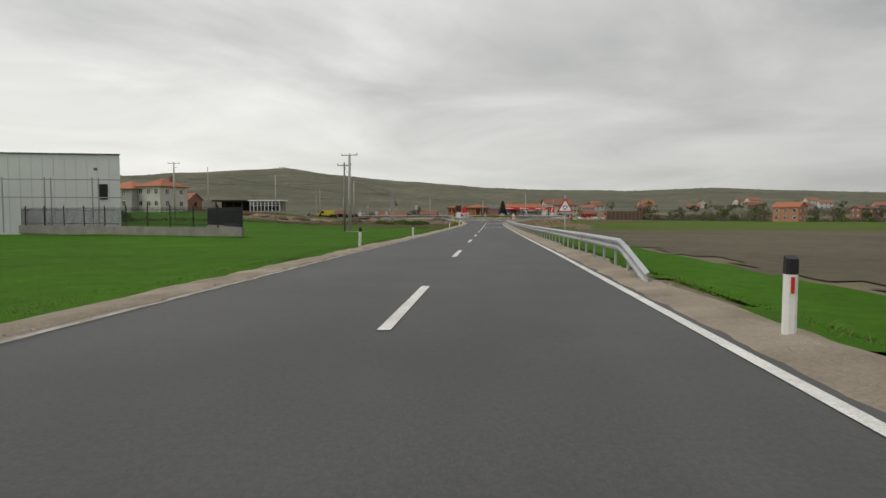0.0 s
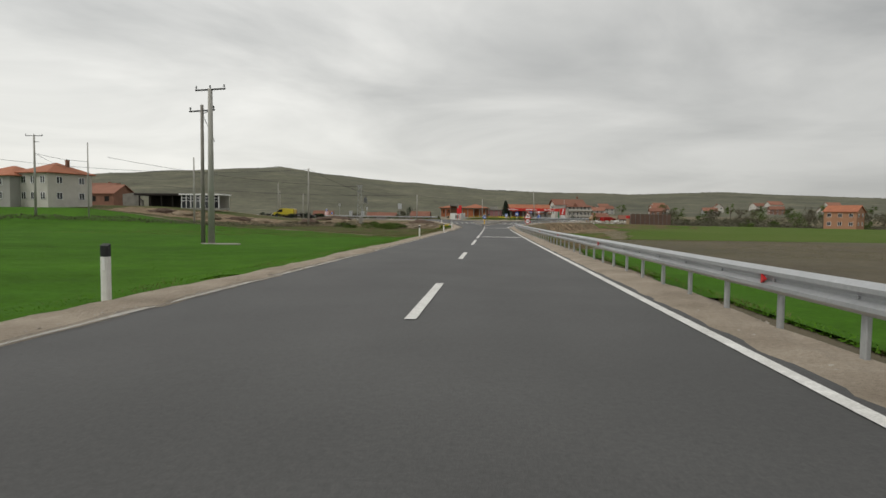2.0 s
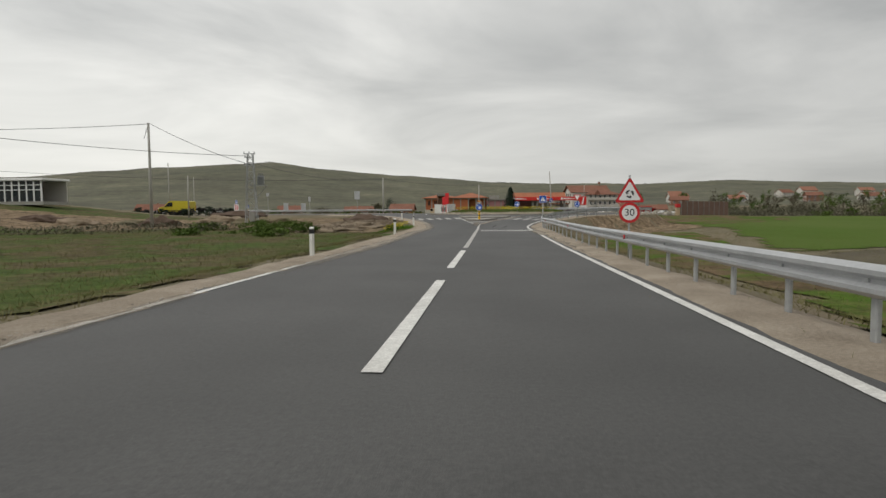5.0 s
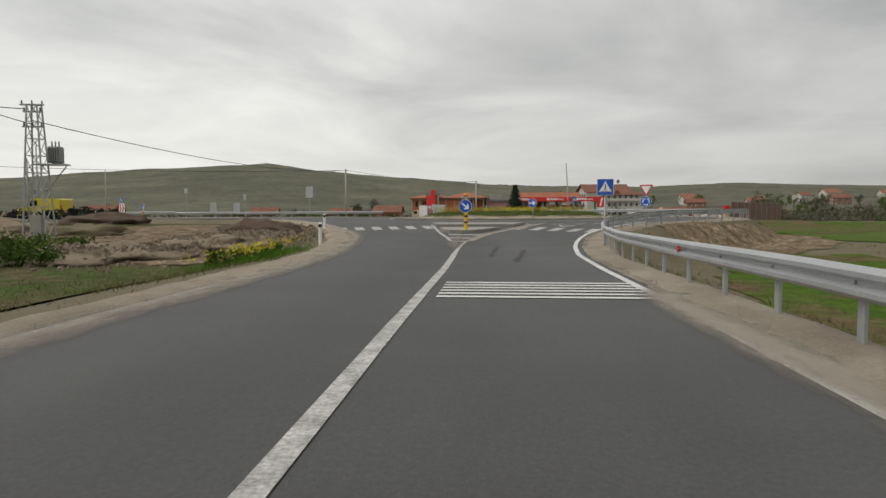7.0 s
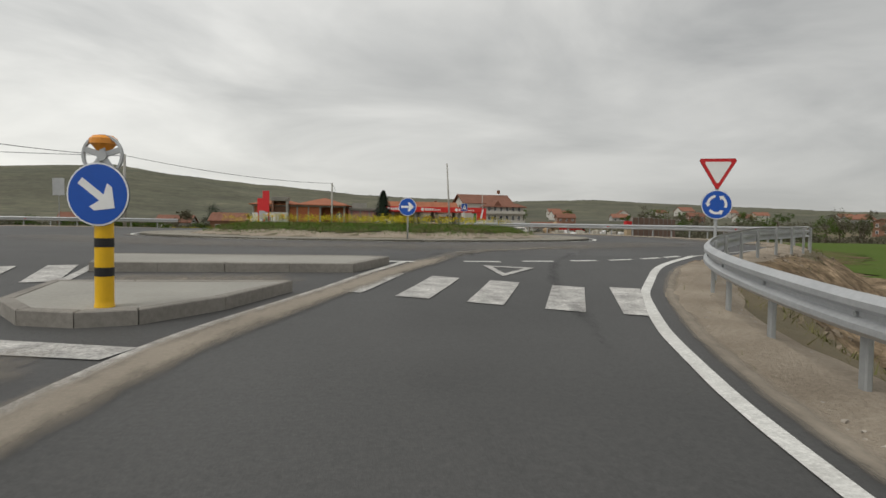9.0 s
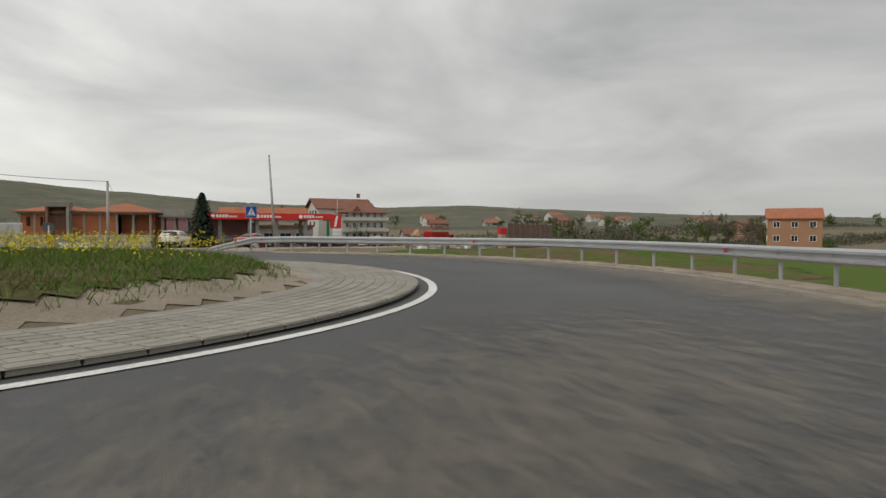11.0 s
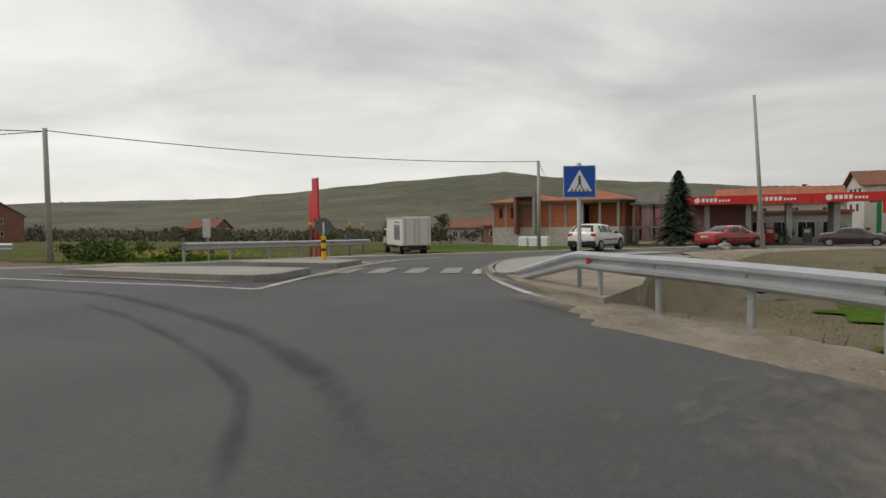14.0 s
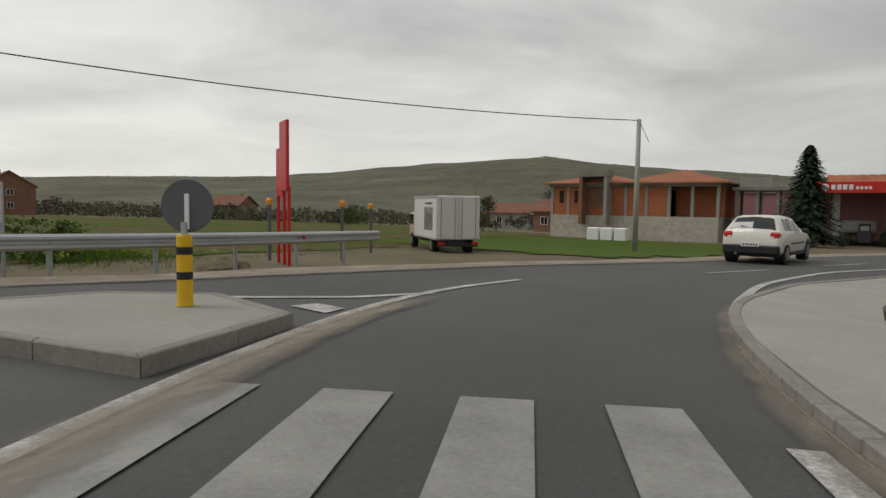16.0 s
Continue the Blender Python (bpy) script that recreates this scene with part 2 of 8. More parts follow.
CARGLASS = glass_mat("car_glass", (0.012, 0.014, 0.015), 0.05)
PETROLRED = pmat("red_fascia", (0.58, 0.025, 0.02), 0.4, 0.08, 4, 20, 0)
IRON = pmat("black_iron", (0.02, 0.02, 0.022), 0.6, 0.2, 10, 40, 0.05)
TIMBER = pmat("timber", (0.16, 0.11, 0.07), 0.85, 0.3, 12, 60, 0.3)
CHARRED = pmat("charred_timber", (0.025, 0.02, 0.017), 0.9, 0.3, 12, 40, 0.3)
CARWHITE = pmat("white_car_paint", (0.68, 0.66, 0.60), 0.32, 0.05, 4, 15, 0, coat=0.6, lo=(0.58, 0.55, 0.48))
CARRED = pmat("red_car_paint", (0.31, 0.013, 0.010), 0.25, 0.06, 4, 15, 0, coat=0.9)
CARDARK = pmat("dark_car_paint", (0.06, 0.03, 0.03), 0.25, 0.06, 4, 15, 0, coat=0.9)
YELLOWCAR = pmat("yellow_car_paint", (0.55, 0.45, 0.03), 0.3, 0.06, 4, 15, 0, coat=0.8)
TYRE = pmat("tyre_rubber", (0.014, 0.014, 0.014), 0.85, 0.2, 20, 60, 0.1)
RIM = pmat("wheel_rim", (0.34, 0.34, 0.35), 0.35, 0.15, 20, 60, 0, metal=0.7)
LAMPRED = pmat("tail_lamp_red", (0.45, 0.015, 0.015), 0.15, 0.1, 20, 60, 0, spec=0.8)
TRUCKWHITE = pmat("white_truck_panels", (0.64, 0.64, 0.62), 0.5, 0.08, 3, 30, 0.03, lo=(0.5, 0.5, 0.47))
CABBEIGE = pmat("beige_cab_paint", (0.40, 0.31, 0.20), 0.5, 0.1, 5, 20, 0)
FORESTHILL = pmat("hill_scrub", (0.085, 0.086, 0.055), 0.95, 0.35, 0.10, 1.0, 0.0, lo=(0.034, 0.038, 0.020), hue=(0.128, 0.121, 0.076))
grain(FORESTHILL, 0.22, 0.012, 0.05, 0.14)
def two_tone(name, a, b, scale, lo=0.44, hi=0.56, bump=0.35):
    """Ground whose cover changes in patches from colour a to colour b, with fine speckle."""
    m = pmat(name, a, 0.95, 0.3, 5, 30, bump, spec=0.05, bdist=0.08)
    n, l = m.node_tree.nodes, m.node_tree.links
    base = n["Principled BSDF"].inputs["Base Color"]
    geo = n.new("ShaderNodeNewGeometry")
    t = n.new("ShaderNodeTexNoise"); t.inputs["Scale"].default_value, t.inputs["Detail"].default_value = scale, 9
    t.inputs["Roughness"].default_value, t.inputs["Distortion"].default_value = 0.68, 0.4
    l.new(geo.outputs["Position"], t.inputs["Vector"])
    r = n.new("ShaderNodeMapRange")
    r.inputs["From Min"].default_value, r.inputs["From Max"].default_value = lo, hi
    l.new(t.outputs[0], r.inputs["Value"])
    mix = n.new("ShaderNodeMix"); mix.data_type = "RGBA"
    mix.inputs["B"].default_value = (*b, 1)
    l.new(r.outputs[0], mix.inputs["Factor"]); l.new(base.links[0].from_socket, mix.inputs["A"]); l.new(mix.outputs["Result"], base)
    grain(m, 0.3, 1.5, 7.0)
    return m


PATCHY = two_tone("patchy_grass_and_earth", (0.12, 0.085, 0.05), (0.058, 0.105, 0.012), 0.16)
BANKEARTH = two_tone("churned_stony_earth", (0.24, 0.18, 0.12), (0.125, 0.092, 0.058), 0.8, 0.4, 0.6)
grain(BANKEARTH, 0.25, 3.0, 16.0)
ROUGHGRASS = two_tone("rough_weedy_grass", (0.095, 0.078, 0.042), (0.058, 0.085, 0.022), 0.3)
OLIVE = pmat("rough_green_field", (0.07, 0.115, 0.02), 0.95, 0.3, 0.5, 20, 0.6, spec=0.05, lo=(0.055, 0.105, 0.012), hue=(0.10, 0.125, 0.035), bdist=0.06)
RUBEARTH = pmat("stony_earth", (0.22, 0.165, 0.11), 0.95, 0.35, 6, 30, 0.9, lo=(0.13, 0.10, 0.062), hue=(0.30, 0.235, 0.165), bdist=0.08)
RUBBLE = pmat("rubble_stone", (0.25, 0.2, 0.145), 0.95, 0.3, 8, 40, 0.6, island=0.5, lo=(0.13, 0.10, 0.07), hue=(0.36, 0.30, 0.225))
SCRUB = pmat("hill_bushes", (0.08, 0.08, 0.05), 0.95, 0.4, 0.4, 2, 0, island=0.4, lo=(0.066, 0.071, 0.044), hue=(0.10, 0.10, 0.065))


# ---- building helpers ----
def part(name, bm, material, parent=None, label="", smooth=False):
    me = bpy.data.meshes.new(name)
    bm.to_mesh(me); bm.free()
    for mt in (material if isinstance(material, (list, tuple)) else (material,)):
        me.materials.append(mt)
    if smooth:
        for p in me.polygons:
            p.use_smooth = True
    ob = new(name, me)
    if parent:
        ob.parent = parent
    if label:
        tagged(ob, label)
    return ob


def share(name, me, parent, m):
    ob = new(name, me)
    ob.parent = parent
    ob.matrix_local = m
    return ob


def thing(name, label, category, m=None, group=""):
    ob = new(name)
    ob.empty_display_size = 0.2
    if m:
        ob.matrix_world = m
    return tagged(ob, label, category, group)


def box(bm, cx, cy, cz, sx, sy, sz, rz=0.0, bevel=0.0, rx=0.0, ry=0.0):
    r = bmesh.ops.create_cube(bm, size=1, matrix=pose(cx, cy, cz, rx, ry, rz) @ Matrix.Diagonal((sx, sy, sz, 1)))
    if bevel:
        es = list({e for v in r["verts"] for e in v.link_edges})
        bmesh.ops.bevel(bm, geom=es, offset=bevel, segments=1, affect="EDGES")
    return bm


def cyl(bm, x, y, z0, z1, r0, r1=None, seg=12, m=None):
    t = pose(x, y, (z0 + z1) / 2)
    if m:
        t = m @ t
    bmesh.ops.create_cone(bm, cap_ends=True, segments=seg, radius1=r0, radius2=r0 if r1 is None else r1, depth=z1 - z0, matrix=t)
    return bm


def prism(bm, poly, z0, z1):
    """A flat polygon raised from z0 to z1; both may be functions of x and y."""
    f0 = z0 if callable(z0) else (lambda x, y: z0)
    f1 = z1 if callable(z1) else (lambda x, y: z1)
    a = [bm.verts.new((x, y, f0(x, y))) for x, y in poly]
    b = [bm.verts.new((x, y, f1(x, y))) for x, y in poly]
    n = len(poly)
    area = sum(poly[i][0] * poly[(i + 1) % n][1] - poly[(i + 1) % n][0] * poly[i][1] for i in range(n))
    if area < 0:
        a.reverse(); b.reverse()
    bm.faces.new(b)
    bm.faces.new(a[::-1])
    for i in range(n):
        bm.faces.new((a[i], a[(i + 1) % n], b[(i + 1) % n], b[i]))
    return bm


def extrude_x(bm, prof, x0, x1):
    """A closed profile of (y, z) carried along x."""
    a = [bm.verts.new((x0, y, z)) for y, z in prof]
    b = [bm.verts.new((x1, y, z)) for y, z in prof]
    n = len(prof)
    bm.faces.new(a[::-1]); bm.faces.new(b)
    for i in range(n):
        bm.faces.new((a[i], a[(i + 1) % n], b[(i + 1) % n], b[i]))
    bmesh.ops.recalc_face_normals(bm, faces=bm.faces[:])
    return bm


def rod(bm, p, q, r, seg=6, r1=None):
    p, q = Vector(p), Vector(q)
    d = q - p
    m = Matrix.Translation((p + q) / 2) @ d.to_track_quat("Z", "Y").to_matrix().to_4x4()
    bmesh.ops.create_cone(bm, cap_ends=True, segments=seg, radius1=r, radius2=r if r1 is None else r1, depth=d.length, matrix=m)
    return bm


def bars(bm, x, z, w, h, n, y=0.0, t=0.004):
    """A row of n plain bars that stand in for small writing, on a face that looks towards -y."""
    step = w / n
    for i in range(n):
        box(bm, x - w / 2 + step * (i + 0.5), y - t / 2, z, step * 0.7, t, h)
    return bm


# ---- the lie of the land ----
ROAD_Y = [-90, -5, 20, 45, 70, 90, 108, 115, 121, 127, 132, 137, 142, 147, 152, 158, 165, 175, 185, 191, 195, 205, 215, 235, 250, 300, 400]
ROAD_Z = [1.52, 0.71, 0.47, 0.15, -0.11, -0.27, -0.41, -0.42, -0.39, -0.42, -0.46, -0.43, -0.31, -0.11, 0.15, 0.23, 0.2, 0.24, 0.26, 0.16, 0.08, -0.13, -0.34, -0.82, -1.22, -2.6, -4.0]


def rz(y):
    return float(np.interp(y, ROAD_Y, ROAD_Z))


CX, CY, RIN, ROUT = 2.88, 169.0, 10.72, 17.5
LEFT_EDGE = [(-3.85, -90), (-3.85, 118), (-3.9, 127), (-4.05, 132), (-4.5, 137), (-5.3, 142), (-6.4, 145.5), (-8.4, 149.8), (-11, 154), (-13.5, 159)]
RIGHT_EDGE = [(3.68, -90), (3.68, 128), (3.87, 133), (4.22, 136.4), (4.6, 138.8), (5.12, 141.4), (5.77, 143.75), (6.7, 146.2), (7.14, 147.0), (7.68, 148.03), (8.32, 149.08), (9.14, 150.28), (9.96, 151.08), (11.6, 152.45), (16.5, 157.7)]
EXIT_L = [(-11, 182.5), (-7.6, 187.5), (-5.1, 191.4), (-3.6, 195.3), (-2.5, 198.7), (-0.6, 203.5), (2.9, 209.5), (6.6, 218), (12, 229), (21, 239.5), (36, 250), (58, 263), (100, 283)]
EXIT_R = [(13, 182.6), (10.0, 187), (8.3, 190), (7.3, 191.8), (6.55, 193.7), (5.95, 195.7), (5.65, 197.3), (5.6, 199), (6.2, 202.6), (8.5, 209), (12, 216.5), (17.5, 226), (26.5, 235), (40, 244.5), (62, 257), (102, 276)]
WEST_S = [(-11, 157), (-15, 164), (-21, 170), (-30, 173), (-60, 175.5), (-160, 183)]
WEST_N = [(-5, 184), (-14, 184.5), (-22, 183.5), (-30, 183), (-60, 184.5), (-160, 192)]


def dense(line, step):
    out = []
    for (x0, y0), (x1, y1) in zip(line, line[1:]):
        n = max(1, int(math.hypot(x1 - x0, y1 - y0) / step))
        out += [(x0 + (x1 - x0) * i / n, y0 + (y1 - y0) * i / n) for i in range(n)]
    return out + [line[-1]]


def resample(line, n):
    p = np.array(line, float)
    s = np.concatenate([[0], np.cumsum(np.hypot(*np.diff(p, axis=0).T))])
    q = np.linspace(0, s[-1], n)
    return list(zip(np.interp(q, s, p[:, 0]), np.interp(q, s, p[:, 1])))


def smooth_line(line, n):
    """The same line with its corners rounded, at n even steps."""
    p = np.array(resample(line, n))
    for _ in range(6):
        p[1:-1] = (p[:-2] + 2 * p[1:-1] + p[2:]) / 4
    return [tuple(q) for q in p]


ring_poly = [(CX + ROUT * math.cos(a), CY + ROUT * math.sin(a)) for a in np.linspace(0, 2 * math.pi, 72, endpoint=False)]
SHAPES = [LEFT_EDGE + RIGHT_EDGE[::-1], ring_poly, EXIT_L + EXIT_R[::-1], WEST_S + WEST_N[::-1]]


def poly_sdf(px, py, poly):
    px, py = np.asarray(px, float), np.asarray(py, float)
    p = np.array(poly, float)
    if px.size < 4:
        q = np.roll(p, -1, axis=0)
        d = q - p
        x, y = px.ravel()[:, None], py.ravel()[:, None]
        t = np.clip(((x - p[:, 0]) * d[:, 0] + (y - p[:, 1]) * d[:, 1]) / np.maximum((d ** 2).sum(1), 1e-9), 0, 1)
        best = np.hypot(x - p[:, 0] - t * d[:, 0], y - p[:, 1] - t * d[:, 1]).min(1)
        c = ((p[:, 1] > y) != (q[:, 1] > y)) & (x < d[:, 0] * (y - p[:, 1]) / np.where(d[:, 1] == 0, 1e-9, d[:, 1]) + p[:, 0])
        return np.where(c.sum(1) % 2 == 1, -best, best).reshape(px.shape)
    q = np.roll(p, -1, axis=0)
    best = np.full(px.shape, 1e9)
    inside = np.zeros(px.shape, bool)
    for (x0, y0), (x1, y1) in zip(p, q):
        dx, dy = x1 - x0, y1 - y0
        t = np.clip(((px - x0) * dx + (py - y0) * dy) / max(dx * dx + dy * dy, 1e-9), 0, 1)
        best = np.minimum(best, np.hypot(px - x0 - t * dx, py - y0 - t * dy))
        if y0 != y1:
            cross = ((y0 > py) != (y1 > py)) & (px < (x1 - x0) * (py - y0) / (y1 - y0) + x0)
            inside ^= cross
    return np.where(inside, -best, best)


def road_dist(px, py):
    return np.minimum.reduce([poly_sdf(px, py, s) for s in SHAPES])


def sstep(v, a, b):
    t = np.clip((v - a) / (b - a), 0, 1)
    return t * t * (3 - 2 * t)


AZ = [-180, -90, -70, -66, -58, -43, -33, -22.7, -20, -14, -9, -4, 0, 6.3, 11, 13, 16, 20.5, 30, 40, 60, 90, 180]
EL = [.012, .02, .03, .027, .034, .041, .0575, .0705, .072, .062, .054, .0485, .043, .039, .033, .0315, .0335, .0345, .027, .02, .012, .01, .012]


def wave(px, py, s, k=0.0):
    return (np.sin(px * s + 1.3 + k) * np.cos(py * s * 0.83 + 0.7 * k) + 0.6 * np.sin(px * s * 2.1 + py * s * 1.7 + k) + 0.35 * np.cos(px * s * 4.3 - py * s * 3.7 + 2 * k)) / 1.95


def land(px, py):
    """The height of the ground."""
    px, py = np.asarray(px, float), np.asarray(py, float)
    zr = np.interp(py, ROAD_Y, ROAD_Z)
    d = road_dist(px, py)
    left = sstep(-px, -4, 4)
    drop_l = -0.38 + 0 * px
    drop_r = -0.62 - 1.0 * sstep(py, 95, 135) + 1.3 * sstep(py, 198, 222)
    base = zr + left * drop_l + (1 - left) * drop_r
    base = base + sstep(-px, 34, 72) * sstep(py, 85, 130) * 2.6 * (1 - sstep(py, 175, 205))
    base = base - 1.0 * sstep(px, 25, 120) * sstep(py, 140, 260)
    base = base + 0.07 * wave(px, py, 0.45) * (1 - sstep(np.abs(px), 32, 46)) * (1 - sstep(py, 215, 230))
    shoulder = zr - 0.035 - 0.03 * np.clip(d, 0, 1.3)
    w = sstep(d, 1.15, 3.6)
    z = shoulder * (1 - w) + base * w
    z = np.where(d < -0.1, zr - 0.09, z)
    r = np.hypot(px - CX, py - CY)
    z = np.where(r < RIN - 0.2, 0.2 + 0.45 * sstep(RIN - 1.3 - r, 0, 3.5) + 0.05 * wave(px, py, 1.1) * sstep(RIN - 1.9 - r, 0, 0.6), z)
    yard = sstep(12.4 - px, 0, 1.6) * sstep(px, 5.2, 6.2) * sstep(py, 184.5, 189) * sstep(210 - py, 0, 3)
    z = np.where(d > -0.1, z * (1 - yard) + (zr - 0.03) * yard, z)
    rr = np.hypot(px, py - 100)
    az = np.degrees(np.arctan2(px, py - 100))
    el = np.interp(az, AZ, EL)
    h = el * 1400 * sstep(rr, 380, 1400) * (1 - 0.35 * sstep(rr, 1400, 2400))
    h = h + 8.0 * sstep(rr, 240, 430) * sstep(az, 5, 12) * (1 - sstep(az, 45, 70))
    return z + h * (1 + 0.03 * wave(px, py, 0.02)) + 1.2 * sstep(rr, 350, 900) * wave(px, py, 0.03)


def land1(x, y):
    return float(land(np.array([x]), np.array([y]))[0])


def grid_mesh(name, xs, ys, zf, material, keep=None, smooth=True):
    X, Y = np.meshgrid(xs, ys)
    Z = zf(X, Y)
    nx, ny = len(xs), len(ys)
    co = np.stack([X.ravel(), Y.ravel(), Z.ravel()], 1)
    i = (np.arange(ny - 1)[:, None] * nx + np.arange(nx - 1)[None, :]).ravel()
    f = np.stack([i, i + 1, i + nx + 1, i + nx], 1)
    if keep is not None:
        k = keep(X, Y).ravel()
        f = f[k[f].all(1)]
        used = np.unique(f)
        new_i = -np.ones(len(co), int); new_i[used] = np.arange(len(used))
        co, f = co[used], new_i[f]
    me = bpy.data.meshes.new(name)
    me.from_pydata(co.tolist(), [], f.tolist())
    me.materials.append(material)
    if smooth:
        me.polygons.foreach_set("use_smooth", [True] * len(me.polygons))
    return new(name, me)


def spaced(a, b, inner0, inner1, step, grow=1.16):
    v = list(np.arange(inner0, inner1 + step / 2, step))
    s, x = step, inner1
    while x < b:
        s *= grow; x += s; v.append(x)
    s, x = step, inner0
    while x > a:
        s *= grow; x -= s; v.insert(0, x)
    return np.array(v)


ground = tagged(grid_mesh("ground", spaced(-2400, 2400, -48, 48, 0.8, 1.12), spaced(-500, 2500, -20, 232, 0.8, 1.12), lambda X, Y: land(X, Y) - 9 * sstep(np.hypot(X, Y - 100), 450, 800), EARTH),
                "rough brown earth with sparse dry grass", "ground", kind="structure")
tagged(grid_mesh("hillside", np.linspace(-2200, 2200, 260), np.linspace(-480, 2300, 180), lambda X, Y: land(X, Y) - 0.6 + 1.6 * sstep(np.hypot(X, Y - 100), 330, 470), FORESTHILL,
                 keep=lambda X, Y: np.hypot(X, Y - 100) > 320), "distant scrub-covered hills, grey-green and brown", "hills", kind="structure")


def sheet(name, poly, step, up, material, label, category, rough=0.0, relief=None):
    """A patch of ground cover that follows the land inside a polygon."""
    p = np.array(poly)
    xs = np.arange(p[:, 0].min(), p[:, 0].max() + step, step)
    ys = np.arange(p[:, 1].min(), p[:, 1].max() + step, step)

    def inside(X, Y):
        return poly_sdf(X + rough * wave(X, Y, 0.7), Y + rough * wave(X, Y, 0.9, 2), poly) < 0
    def height(X, Y):
        return land(X, Y) + up + 0.03 * sstep(np.abs(X), 25, 50) + (relief(X, Y) if relief else 0.0)
    return tagged(grid_mesh(name, xs, ys, height, material, keep=inside, smooth=relief is None), label, category, kind="structure")


def gullies(X, Y):
    """Rain channels that run down the embankment of the roundabout."""
    a, r = np.arctan2(Y - CY, X - CX), np.hypot(X - CX, Y - CY)
    v = np.sin(a * 31 + 0.6 * np.sin(a * 13)) + 0.6 * np.sin(a * 67 + r * 0.5)
    win = sstep(r, 19.4, 20.4) * (1 - sstep(r, 22.2, 24.0)) * sstep(a, radians(-68), radians(-58)) * (1 - sstep(a, radians(-2), radians(6)))
    return (0.1 * v + 0.08) * win


FIELD_L = [(-4.3, -60), (-4.3, 86), (-8, 92), (-20, 108), (-31, 119), (-45, 128), (-75, 140), (-140, 140), (-140, -60)]
FIELD_R = [(4.4, -60), (4.4, 62), (6.5, 76), (9, 80), (10.4, 62), (10.6, 30), (10.6, -60)]
sheet("wheat_field", FIELD_L, 0.6, 0.04, WHEAT, "bright green field of young wheat", "field", 0.12)
sheet("wheat_field", FIELD_R, 0.6, 0.04, WHEAT, "bright green field of young wheat", "field", 0.12)
sheet("ploughed_field", [(10.4, -60), (10.4, 62), (9.2, 82), (10.5, 98), (13, 110), (17, 121), (27, 130), (60, 126), (170, 118), (170, -60)], 0.9, 0.045, PLOUGH, "bare brown ploughed field", "field", 1.5)
sheet("far_meadow", [(19, 125), (26.5, 131), (60, 127), (190, 118), (230, 240), (110, 232), (58, 216), (34, 205), (27, 175), (24, 145)], 1.2, 0.05, OLIVE, "strip of green meadow beyond the ploughed field", "field", 2.0)
sheet("near_meadow", [(22, 187), (16.5, 191), (15, 201), (17.5, 212), (30, 222), (42, 224), (60, 214), (50, 190), (34, 172), (27, 174)], 0.8, 0.07, PATCHY, "patchy grass and bare brown earth below the embankment", "field", 1.6)
sheet("verge_meadow", [(-60, 196), (-12, 194), (-10, 240), (-22, 262), (-90, 300), (-130, 240)], 1.2, 0.03, PATCHY, "rough green and yellow meadow", "field", 0.7)
sheet("verge_meadow", [(-19, 216), (-10.5, 217), (-6, 214.6), (-1, 214.5), (3, 219), (7.5, 232), (2, 243), (-16, 241)], 1.0, 0.05, OLIVE, "mown green grass in front of the brick building", "field", 1.0)
sheet("gravel_band", [(CX + (RIN - 1.95) * math.cos(a), CY + (RIN - 1.95) * math.sin(a)) for a in np.linspace(0, 2 * math.pi, 48, endpoint=False)], 0.4, 0.012, GRAVEL, "band of pale gravel inside the paved apron", "gravel", 0.1)
sheet("island_meadow", [(CX + (RIN - 3.2) * math.cos(a), CY + (RIN - 3.2) * math.sin(a)) for a in np.linspace(0, 2 * math.pi, 48, endpoint=False)], 0.35, 0.045, ROUGHGRASS, "weedy grass on the roundabout island", "grass", 0.5)
sheet("embankment", [(CX + 19.2 * math.cos(a), CY + 19.2 * math.sin(a)) for a in np.linspace(radians(-72), radians(8), 24)] + [(CX + 24.4 * math.cos(a), CY + 24.4 * math.sin(a)) for a in np.linspace(radians(8), radians(-66), 24)], 0.22, 0.04, BANKEARTH, "bare eroded earth slope below the roundabout", "slope", 0.4, gullies)
sheet("verge_meadow", [(4.3, 62), (4.3, 92), (7.6, 100), (7.6, 128), (9.2, 138), (12, 145), (17.5, 150), (22, 150), (19, 126), (13, 111), (10.2, 98), (8.8, 82), (6.4, 77)], 0.6, 0.035, PATCHY, "olive grass and bare earth below the guard rail", "grass", 0.5)
sheet("stony_bank", [(-66, 135), (-40, 137), (-24, 139), (-19, 146), (-25, 157), (-45, 155), (-68, 150)], 0.8, 0.05, BANKEARTH, "churned stony earth on the waste ground", "slope", 2.0)
sheet("stony_bank", [(-6.6, 137), (-8.2, 133), (-12.5, 133), (-16, 139), (-25, 150), (-24, 160), (-15.5, 157), (-9.2, 149)], 0.5, 0.06, BANKEARTH, "bank of stony brown earth beside the road", "slope", 0.5)
sheet("rough_ground", [(-6, 88), (-20, 110), (-45, 130), (-90, 145), (-90, 172), (-22, 166), (-14, 155), (-7.5, 140), (-4.6, 120), (-4.4, 92)], 0.8, 0.03, ROUGHGRASS, "rough weedy ground beside the road", "grass", 1.5)


